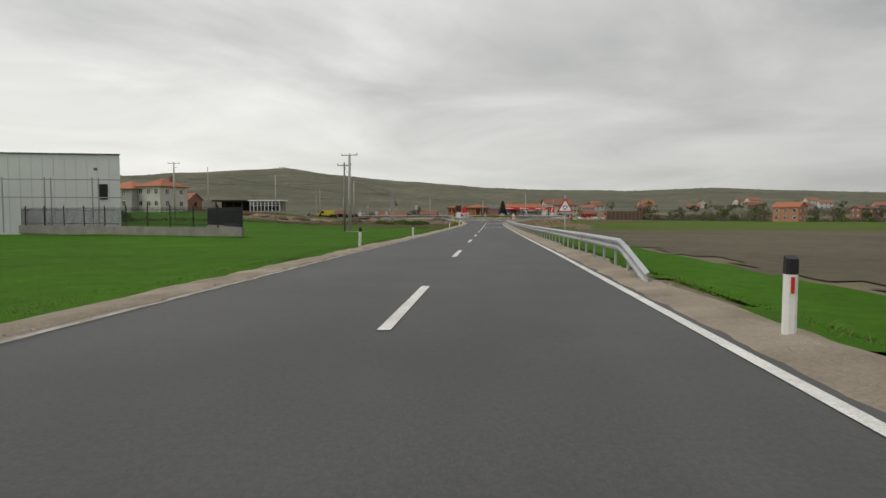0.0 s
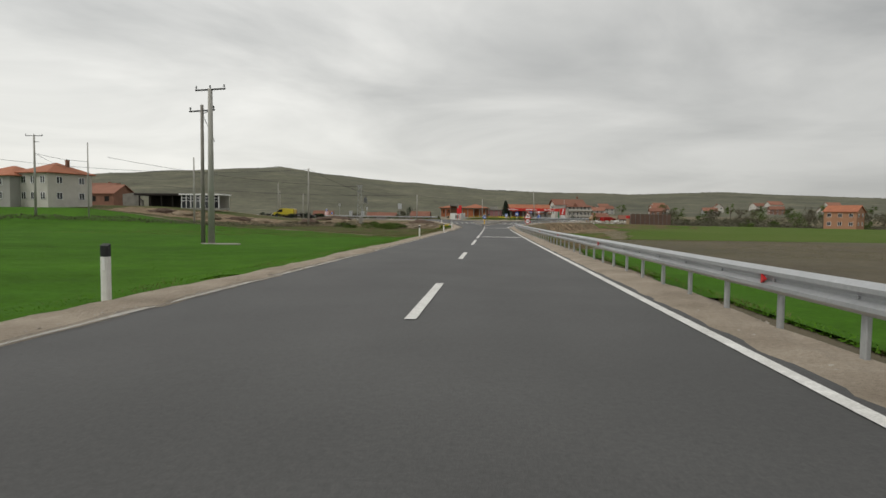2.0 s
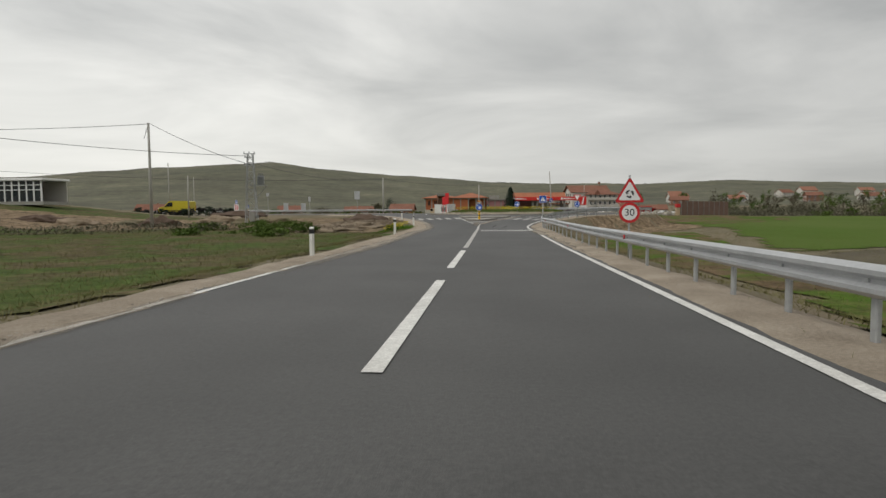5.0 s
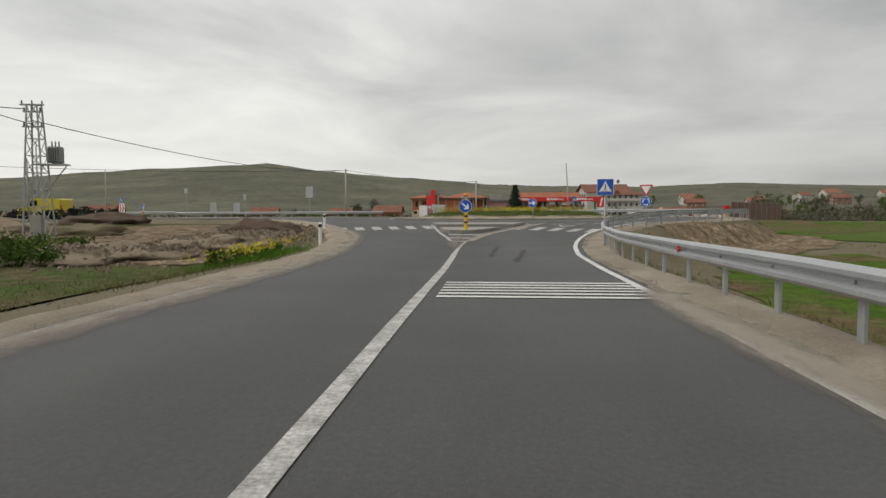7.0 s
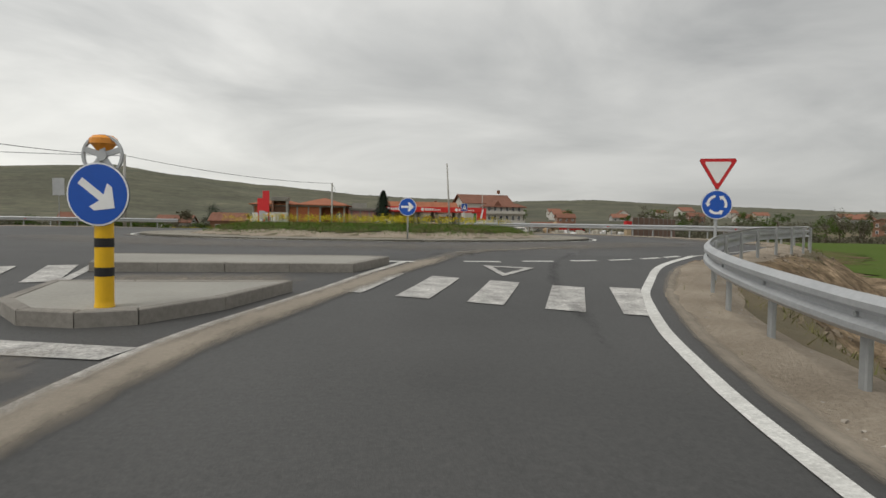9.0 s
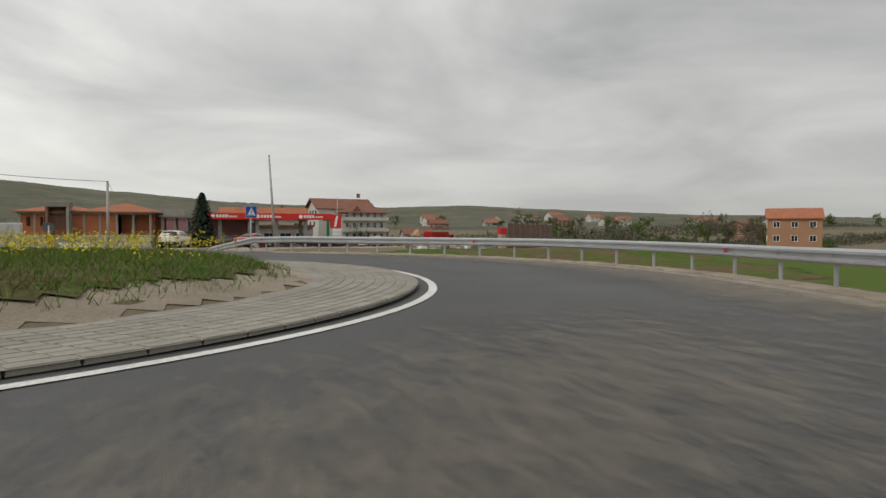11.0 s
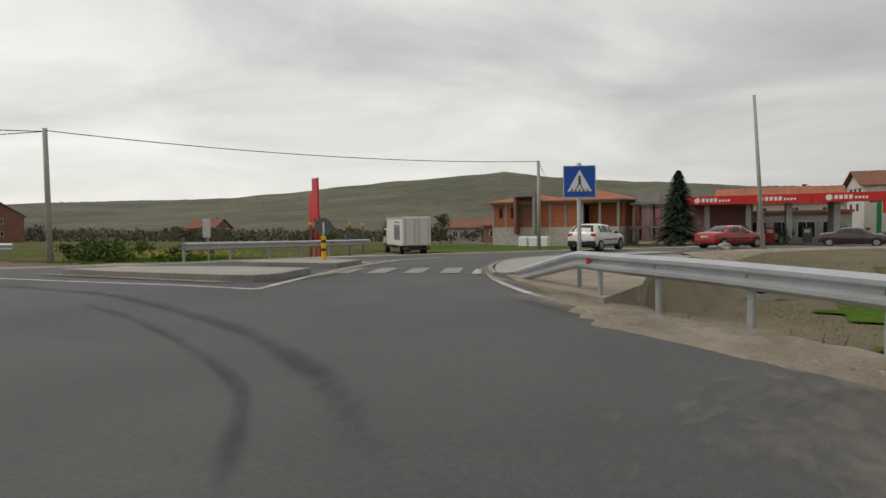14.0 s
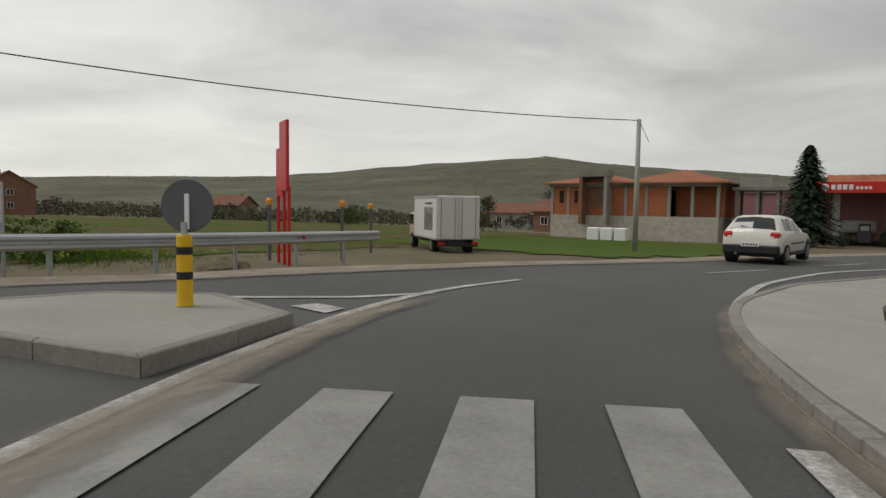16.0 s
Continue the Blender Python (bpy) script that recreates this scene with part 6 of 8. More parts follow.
# solid near-black panels paint the shade of window openings on the brick
for x, w in ((-7.3, .45), (-5.35, .3), (-5.8, .3)):
    part("window", box(bmesh.new(), x, -0.012, 3.35, w, 0.05, 1.2), SHADE, bb, "near-black panel painted as a shaded window opening")
part("portal_wall", box(bmesh.new(), -4.9, -0.5, 3.2, 0.3, 1.4, 4.9), OLDBRICK, bb)
part("portal_wall", box(bmesh.new(), -2.5, -0.5, 3.2, 0.3, 1.4, 4.9), CONCRETE, bb)
part("portal_top", box(bmesh.new(), -3.7, -0.4, 5.55, 2.9, 1.7, 0.65, 0, 0.02), OLDCONC, bb, "heavy concrete lintel")
part("portal_back", box(bmesh.new(), -3.7, 0.2, 3.0, 2.2, 0.2, 4.6), OLDBRICK, bb, "dark brick recess")
part("door", box(bmesh.new(), -3.7, 0.06, 1.15, 1.2, 0.1, 2.3), BRICK, bb, "bricked-up doorway")
bm = hip_roof(bmesh.new(), 8.2, 9.0, 4.68, 1.05, 0.5)
bmesh.ops.translate(bm, vec=(-4.4, 4.4, 0), verts=bm.verts[:])
part("roof", bm, TILE, bb, "orange tiled hipped roof")
bm = hip_roof(bmesh.new(), 8.4, 9.0, 4.68, 1.35, 0.5)
bmesh.ops.translate(bm, vec=(3.3, 4.4, 0), verts=bm.verts[:])
part("roof", bm, TILE, bb, "orange tiled hipped roof")
fr = thing("concrete_frame", "unfinished concrete frame beside the brick building", "building", pose(2.4, 249.5, -1.05))
for x in (-2.2, -0.6, 1.0, 2.6):
    for yy in (0, 4):
        part("column", box(bmesh.new(), x, yy, 2.1, 0.26, 0.26, 4.2), CONCRETE, fr)
part("slab", box(bmesh.new(), 0.2, 2, 4.3, 5.6, 5, 0.3), OLDCONC, fr)
part("slab", box(bmesh.new(), 0.2, 2, 1.6, 5.6, 5, 0.25), OLDCONC, fr)
part("parapet", box(bmesh.new(), -0.8, 2, 4.9, 2.6, 3, 0.9), CONCRETE, fr)
PINK = pmat("faded_pink_wall", (0.42, 0.22, 0.22), 0.85, 0.15, 4, 30, 0.1)
pw = thing("store_building", "low building with a faded pink wall", "building", pose(4.2, 262, -1.3))
part("wall", box(bmesh.new(), 0, 0, 2.2, 15, 6, 4.4), PINK, pw)
part("roof", box(bmesh.new(), 0, 0, 4.5, 15.4, 6.4, 0.25), OLDCONC, pw)

# petrol station
ps = thing("petrol_station_canopy", "red petrol station canopy on grey columns", "petrol station", pose(5.3, 251, -1.1))
part("roof", box(bmesh.new(), 9.4, 5, 4.55, 18.6, 10, 0.6), OLDCONC, ps)
for i in range(3):
    f = part("fascia", box(bmesh.new(), 3.1 + 6.25 * i, -0.06, 4.5, 6.2, 0.14, 0.95, 0, 0.02), PETROLRED, ps, "red fascia panel")
    bm = bmesh.new()
    disc(bm, 4.5, 0.3, -0.145, -0.135, 20)
    bmesh.ops.translate(bm, vec=(1.5 + 6.25 * i, 0, 0), verts=bm.verts[:])
    part("emblem", bm, SIGNWHITE, f, "plain white emblem")
    bm = bmesh.new()
    for k in range(4):
        box(bm, 2.1 + 6.25 * i + 0.42 * k, -0.14, 4.52, 0.3, 0.02, 0.42)
    for k in range(4):
        box(bm, 3.8 + 6.25 * i + 0.3 * k, -0.14, 4.45, 0.2, 0.02, 0.24)
    part("lettering_bar", bm, SIGNWHITE, f)
part("fascia", box(bmesh.new(), 18.75, 5, 4.5, 0.14, 10, 0.95), PETROLRED, ps)
part("fascia", box(bmesh.new(), -0.05, 5, 4.5, 0.14, 10, 0.95), PETROLRED, ps)
for x in (2.4, 6.6, 7.7, 10.5, 14.8):
    for yy in (1.2, 8.5):
        part("column", box(bmesh.new(), x, yy, 2.1, 0.55, 0.55, 4.3, 0, 0.03), GREYPL, ps, "grey column")
for x in (5, 9, 12.6):
    pm = thing("petrol_pump", "petrol pump with dark panel under the canopy", "petrol pump", pose(5 + x, 255, -1.4), "petrol pumps")
    part("cabinet", box(bmesh.new(), 0, 0, 0.85, 0.9, 0.5, 1.7, 0, 0.03), SIGNRED if x == 9 else SIGNBACK, pm)
    part("display", box(bmesh.new(), 0, -0.26, 1.3, 0.6, 0.03, 0.4), SIGNWHITE, pm)
shop = thing("petrol_station_shop", "low petrol station shop with pale walls", "shop", pose(14, 266, -1.8))
part("wall", box(bmesh.new(), 0, 0, 1.9, 17, 7, 3.8), PLASTER, shop)
part("roof", box(bmesh.new(), 0, 0, 3.9, 17.4, 7.4, 0.3), TILE, shop)
for i in range(6):
    window_part(shop, -6.5 + 2.6 * i, -3.53, 1.7, 1.9, 2.0)
house(15, 275, 15, 8, 5.6, 2.0, 0, PLASTER, TILE, 2, 4, False, True, "long pale building with a red roof behind the petrol station", z=-2.2, group="roadside houses")
tank = thing("gas_tank", "white horizontal gas tank on legs", "tank", pose(9.5, 258.5, -1.3, 0, 0, 10))
part("vessel", cyl(bmesh.new(), 0, 0, -1.5, 1.5, 0.62, seg=20, m=pose(0, 0, 1.25, 0, 90, 0)), SIGNWHITE, tank, smooth=False)
for x in (-1, 1):
    part("leg", box(bmesh.new(), x, 0, 0.35, 0.15, 0.8, 0.8), POSTSTEEL, tank)
tot = thing("price_totem", "tall price board in red, white and green", "sign", pose(26.9, 266, -1.75, 0, 0, -8))
part("board", box(bmesh.new(), 0, 0, 4.7, 2.0, 0.3, 2.4, 0, 0.03), PETROLRED, tot, "red board")
part("stripe", flat_poly(bmesh.new(), [(-.3, 3.7), (0.1, 3.7), (.45, 5.7), (.1, 5.7)], -0.17, -0.15), SIGNWHITE, tot, "white slanting stripe")
GREEN = pmat("green_panel", (0.02, 0.16, 0.06), 0.5, 0.1, 5, 20, 0)
part("side_panel", box(bmesh.new(), -1.35, 0, 3.0, 0.5, 0.3, 5.8), GREEN, tot, "green panel")
for k in range(4):
    part("price_row", box(bmesh.new(), 0.2, -0.02, 3.1 - .62 * k, 1.6, 0.3, 0.5, 0, 0.02), SIGNWHITE, tot)
for x in (-0.5, 0.9):
    part("leg", box(bmesh.new(), x, 0, 1.5, 0.14, 0.14, 3.4), POSTSTEEL, tot)

# the large white house
bh = thing("large_house", "large white three-storey house with red roof and balconies", "house", pose(32.2, 285, -1.1, 0, 0, 8) @ Matrix.Diagonal((.72, .72, .72, 1)))
part("wall", box(bmesh.new(), -1.5, 0, 4.8, 17, 12, 9.6), PLASTER, bh)
bm = bmesh.new()
gable_roof(bm, 16, 12, 9.7, 2.7, 0.9)
bmesh.ops.rotate(bm, verts=bm.verts[:], cent=(0, 0, 0), matrix=Matrix.Rotation(radians(0), 3, "Z"))
bmesh.ops.translate(bm, vec=(-2.0, 0.5, 0), verts=bm.verts[:])
part("roof", bm, DARKTILE, bh, "red-brown tiled main roof")
bm = hip_roof(bmesh.new(), 14, 4, 8.4, 1.2, 0.5)
bmesh.ops.translate(bm, vec=(2.5, -7.2, 0), verts=bm.verts[:])
part("roof", bm, DARKTILE, bh, "red-brown tiled lower roof")
gw = bmesh.new()
flat_poly(gw, [(-6.0, 9.0), (6.0, 9.0), (0, 12.2)], -0.15, 0.15)
g = part("gable_wall", gw, PLASTER, bh)
g.matrix_local = pose(-9.95, 0.5, 0.0, 0, 0, 90)
part("front_wall", box(bmesh.new(), 2.5, -7.0, 4.2, 13, 3.0, 8.4), PLASTER, bh)
for s_, z in enumerate((1.9, 4.9, 7.6)):
    for k in range(6):
        window_part(bh, -2.7 + 2.05 * k, -8.55, z, 1.0, 1.5)
for s_, z in enumerate((3.2, 6.2)):
    b = part("balcony", box(bmesh.new(), 2.5, -9.2, z, 13.4, 1.4, 0.22), PLASTER, bh)
    part("parapet", box(bmesh.new(), 2.5, -9.85, z + .5, 13.4, 0.14, 0.8), PLASTER, b)
# frame and pane both near-black, so the openings' shade is painted on
for yy, z in ((-3, 8.2), (0, 8.2), (3, 8.2), (-3, 5.2), (1.5, 5.2), (0, 10.9)):
    window_part(bh, yy, -10.05, z, 1.1, 1.4, -90, SHADE, SHADE)
part("chimney", box(bmesh.new(), 3.5, 0, 13.6, 0.8, 0.8, 1.2), OLDBRICK, bh)
part("dormer", flat_poly(bmesh.new(), [(-1.4, 8.6), (1.4, 8.6), (0, 10.4)], -9.2, -5), DARKTILE, bh)

# brick wall and stone yard
bw = thing("yard_wall", "tall red brick yard wall with concrete posts", "wall", pose(43, 228, land1(43, 228) - .2, 0, 0, 49))
for k in range(9):
    part("brick_panel", box(bmesh.new(), 1.5 + 3 * k, 0, 1.75, 2.8, 0.2, 3.5), DULLBRICK, bw)
    part("concrete_post", box(bmesh.new(), 3 * k, 0, 1.8, 0.28, 0.3, 3.7), OLDCONC, bw)
rnd = random.Random(21)
for k in range(64):
    x, y = rnd.uniform(31.5, 42), rnd.uniform(228.5, 236)
    zz = land1(x, y) - .05
    st = thing("stone_stack", "stack of pale cut stone on a pallet", "stone stack", pose(x, y, zz, 0, 0, rnd.uniform(0, 90)), "stone stacks")
    w, d, h = rnd.uniform(0.7, 1.5), rnd.uniform(0.6, 1.1), rnd.uniform(0.5, 1.4)
    for j in range(3):
        part("stone_layer", box(bmesh.new(), rnd.uniform(-.08, .08), rnd.uniform(-.06, .06), h * (j + .5) / 3, w * rnd.uniform(.85, 1.05), d, h / 3 - .03, rnd.uniform(-4, 4), 0.02), rnd.choice((SIGNWHITE, STONEWALL, STONEWALL, CONCRETE)), st)
kiosk = thing("gate_pillar", "red and orange painted pillar at the yard wall", "pillar", pose(42.2, 227.6, land1(42.2, 227.6) - .2, 0, 0, 10))
part("shaft", box(bmesh.new(), 0, 0, 1.0, .8, .7, 2.2, 0, .02), CABBEIGE, kiosk)
part("head", box(bmesh.new(), 0, 0, 2.5, .95, .8, .8, 0, .02), SIGNRED, kiosk, "red painted head")
arch = thing("rock_pile", "rough brown ornamental rocks at the yard gate", "rocks", pose(31.2, 231, land1(31.2, 231)))
for k in range(9):
    bm = bmesh.new()
    bmesh.ops.create_icosphere(bm, subdivisions=2, radius=rnd.uniform(.35, .6), matrix=pose(rnd.uniform(-.9, .9), rnd.uniform(-.5, .5), .3 + .2 * k, 0, 0, rnd.uniform(0, 90)))
    for v in bm.verts:
        v.co *= 1.0
        v.co += Vector((rnd.uniform(-.12, .12), rnd.uniform(-.12, .12), rnd.uniform(-.12, .12)))
    part("boulder", bm, pmat("brown_rock", (0.36, 0.25, 0.15), 0.9, 0.3, 10, 40, 0.4) if k == 0 else bpy.data.materials["brown_rock"], arch)

ORANGEWALL = pmat("orange_plaster", (0.36, 0.2, 0.115), 0.85, 0.12, 5, 30, 0.1, lo=(0.28, 0.15, 0.085))
house(118, 252, 9.5, 8, 5.6, 1.9, -45, ORANGEWALL, TILE, 2, 3, False, False, "orange plastered house with white windows and tiled roof", z=-1.7, group="roadside houses")

# houses of the far village
VILLAGE = [(112, 470, 16, 9, 5, 3.2, 10, 0, 0), (140, 455, 12, 9, 3.4, 2.6, -6, 1, 0), (84, 520, 11, 9, 6, 3, 14, 0, 0), (158, 492, 9, 9, 5.5, 3, 80, 0, 1), (186, 470, 12, 10, 8.5, 3, 6, 0, 0), (170, 430, 11, 8, 5, 2.4, -8, 2, 1),
           (210, 450, 14, 9, 4, 2.8, 12, 0, 1), (240, 480, 12, 9, 6, 2.6, -10, 0, 0), (265, 430, 13, 9, 4.5, 2.6, 4, 0, 0), (98, 420, 12, 8, 3.6, 2.4, -4, 2, 1), (72, 440, 12, 8, 4.5, 2.4, 8, 0, 1), (60, 400, 11, 9, 5, 2.4, -12, 1, 0),
           (300, 470, 14, 9, 5, 3, 10, 0, 0), (330, 520, 14, 9, 5, 3, -10, 0, 1), (130, 540, 12, 9, 6, 3, 0, 0, 0), (205, 540, 14, 10, 6, 3, 20, 0, 1), (44, 470, 12, 9, 6, 3, 4, 0, 0), (52, 350, 12, 9, 4.0, 2.4, 12, 2, 1),
           (66, 345, 14, 9, 3.2, 2.4, -6, 1, 1), (172, 312, 14, 9, 6.0, 1.4, 8, 2, 1), (225, 390, 12, 9, 4.0, 2.6, -8, 1, 0), (360, 480, 12, 9, 5, 3, 5, 0, 0), (270, 560, 14, 10, 6, 3, 0, 0, 0)]
WALLS = (PLASTER, GREYPL, OLDBRICK)
for vx, vy, w, d, h, rh, rot, wm, rm in VILLAGE:
    house(vx * 1.18, 100 + (vy - 100) * 1.18, w * .85, d * .85, h * .9, rh * .85, rot, WALLS[wm], (VILLAGETILE, DARKTILE)[rm], 2 if h > 4.2 else 1, 3, False, True, ("plastered village house with a red tiled roof", "grey village house with a tiled roof", "unplastered brick village house with a tiled roof")[wm])
for vx, vy, w, rot in ((-119, 221, 16, 72), (-128, 240, 9, 162), (-139, 253, 9, 162)):
    house(vx, vy, w, 9, 5.4, 3.0, rot, OLDBRICK, TILE if w > 15 else DARKTILE, 2, 5 if w > 15 else 2, False, True, "row house of dull red brick with an orange tiled roof", z=-1.2, group="row houses")
for vx, vy in ((-117, 293), (-60, 360), (-80, 330)):
    house(vx, vy, 9, 7, 3.6, 2.2, 10, OLDBRICK, DARKTILE, 2, 3, False, True, "lone brick house under the hill")
for vx, vy, w in ((-27, 280, 7), (-44, 300, 8)):
    house(vx, vy, w, 7, 3.2, 1.6, 0, GREYPL if w == 8 else OLDBRICK, DARKTILE, 1, 2, False, False, "low outbuilding with a weathered tiled roof")
rs = thing("roadside_totem", "two tall narrow red boards on posts", "sign", pose(-8.1, 202.6, -0.25, 0, 0, 52))
rs.matrix_world = pose(-7.75, 202.6, -0.15, 0, 0, -30)
part("board", box(bmesh.new(), -0.4, 0.08, 2.55, 0.75, 0.1, 1.5, 0, 0.02), SIGNRED, rs)
part("board", box(bmesh.new(), 0.36, 0, 3.0, 0.8, 0.1, 2.1, 0, 0.02), SIGNRED, rs)
for x in (-0.6, 0.1, 0.65):
    part("leg", box(bmesh.new(), x, 0.06, 0.9, 0.09, 0.09, 2.4), SIGNRED, rs)
for x, y in ((-7.1, 201.5), (-5.85, 203.2), (-7.4, 206.6)):
    ap = thing("warning_lamp_post", "dark post with an amber warning lamp on top", "lamp post", pose(x, y, rz(y) - 0.05), "amber lamp posts")
    part("post", cyl(bmesh.new(), 0, 0, -0.1, 1.5, 0.05, seg=10), SIGNBACK, ap)
    bm = cyl(bmesh.new(), 0, 0, 1.5, 1.62, 0.09, 0.1, 12)
    cyl(bm, 0, 0, 1.62, 1.7, 0.1, 0.05, 12)
    part("lamp", bm, ORANGE, ap, "amber lamp")
for x, y, ht, w, h in ((-6.55, 194.4, 1.9, 0.55, 0.75), (-34.8, 191.5, 2.3, 0.9, 1.2), (-31.7, 191.5, 2.3, 0.9, 1.2), (-30.6, 191.5, 3.4, 0.4, 0.8), (-22.3, 192, 4.3, 1.0, 1.4), (-37.1, 189, 4.0, 0.5, 0.6)):
    sb = thing("notice_board", "small pale sign board on a pole, seen from behind", "traffic sign", pose(x, y, land1(x, y), 0, 0, -10), "pale sign boards")
    part("plate", box(bmesh.new(), 0, 0, ht - h / 2, w, 0.03, h, 0, 0.008), STEEL, sb)
    part("pole", cyl(bmesh.new(), 0, 0.05, -0.2, ht, 0.035, seg=10), POSTSTEEL, sb)
cs = thing("chevron_sign", "red and white chevron board under a blue arrow sign", "traffic sign", pose(-36.5, 174.5, land1(-36.5, 174.5), 0, 0, -30))
part("board", box(bmesh.new(), 0, 0, 1.2, 1.0, 0.05, 0.9), SIGNWHITE, cs)
for k in range(2):
    part("chevron", flat_poly(bmesh.new(), [(-.4 + .45 * k, .8), (-.15 + .45 * k, 1.2), (-.4 + .45 * k, 1.6), (-.2 + .45 * k, 1.6), (.05 + .45 * k, 1.2), (-.2 + .45 * k, .8)], -0.04, -0.026), SIGNRED, cs)
sign_pole(cs, 2.3); blue_disc(cs, 2.0, 0.3, -38)
cul = thing("culvert_head", "pale concrete culvert pipe in the ditch", "culvert", pose(13.5, 202.2, -1.6, 0, 0, 4))
bm = bmesh.new()
ring = [(math.cos(a), math.sin(a)) for a in np.linspace(0, 2 * math.pi, 24, endpoint=False)]
for y0, y1 in ((-0.15, 0.35),):
    o = [[bm.verts.new((.72 * c, y, .72 * s_ + .6)) for c, s_ in ring] for y in (y0, y1)]
    i_ = [[bm.verts.new((.36 * c, y, .36 * s_ + .6)) for c, s_ in ring] for y in (y0, y1)]
    for k in range(24):
        q = (k + 1) % 24
        bm.faces.new((o[0][k], o[0][q], o[1][q], o[1][k])); bm.faces.new((i_[0][q], i_[0][k], i_[1][k], i_[1][q]))
        bm.faces.new((o[0][q], o[0][k], i_[0][k], i_[0][q])); bm.faces.new((o[1][k], o[1][q], i_[1][q], i_[1][k]))
part("pipe", bm, CONCRETE, cul)
# added near-black disc closes the pipe and paints the shade inside it
part("inner_shade_disc", disc(bmesh.new(), .6, .37, 0.3, 0.33), SHADE, cul)


# ---- vehicles ----
HATCH = [(0.00, .40, .70, .72, .76, .66), (0.05, .33, .90, .93, .83, .74), (0.12, .28, .97, 1.03, .86, .74), (0.30, .26, .99, 1.26, .87, .66), (0.47, .25, .99, 1.43, .875, .60), (0.75, .25, .985, 1.48, .88, .60), (1.5, .25, .965, 1.485, .88, .62),
         (2.25, .25, .945, 1.42, .88, .60), (2.62, .25, .935, 1.20, .88, .64), (2.98, .25, .925, .965, .88, .70), (3.6, .26, .86, .90, .86, .68), (3.98, .28, .74, .78, .82, .62), (4.15, .32, .62, .66, .74, .55), (4.2, .40, .56, .60, .66, .48)]
SALOON = [(0.00, .40, .72, .74, .74, .64), (0.05, .32, .90, .93, .82, .72), (0.35, .27, .96, 1.0, .86, .74), (0.85, .25, .97, 1.03, .87, .70), (1.15, .25, .97, 1.22, .87, .62), (1.5, .25, .96, 1.36, .87, .58), (2.2, .25, .95, 1.40, .87, .60),
          (2.75, .25, .94, 1.35, .87, .58), (3.1, .25, .93, 1.15, .87, .63), (3.45, .25, .92, .96, .87, .68), (4.0, .26, .86, .89, .85, .66), (4.3, .28, .74, .77, .80, .60), (4.42, .33, .62, .66, .72, .54), (4.47, .40, .56, .6, .64, .46)]


def section(st):
    x, zb, zt, zr, w, wr = st
    return [(w * .88, zb), (w * .985, zb + .12), (w, (zb + zt) / 2), (w * .985, zt - .06), (w * .95, zt), ((w * .95 + wr) / 2 + .01, (zt + zr) / 2 + .015), (wr, zr - .03), (wr * .75, zr + .012), (0.0, zr + .03)]


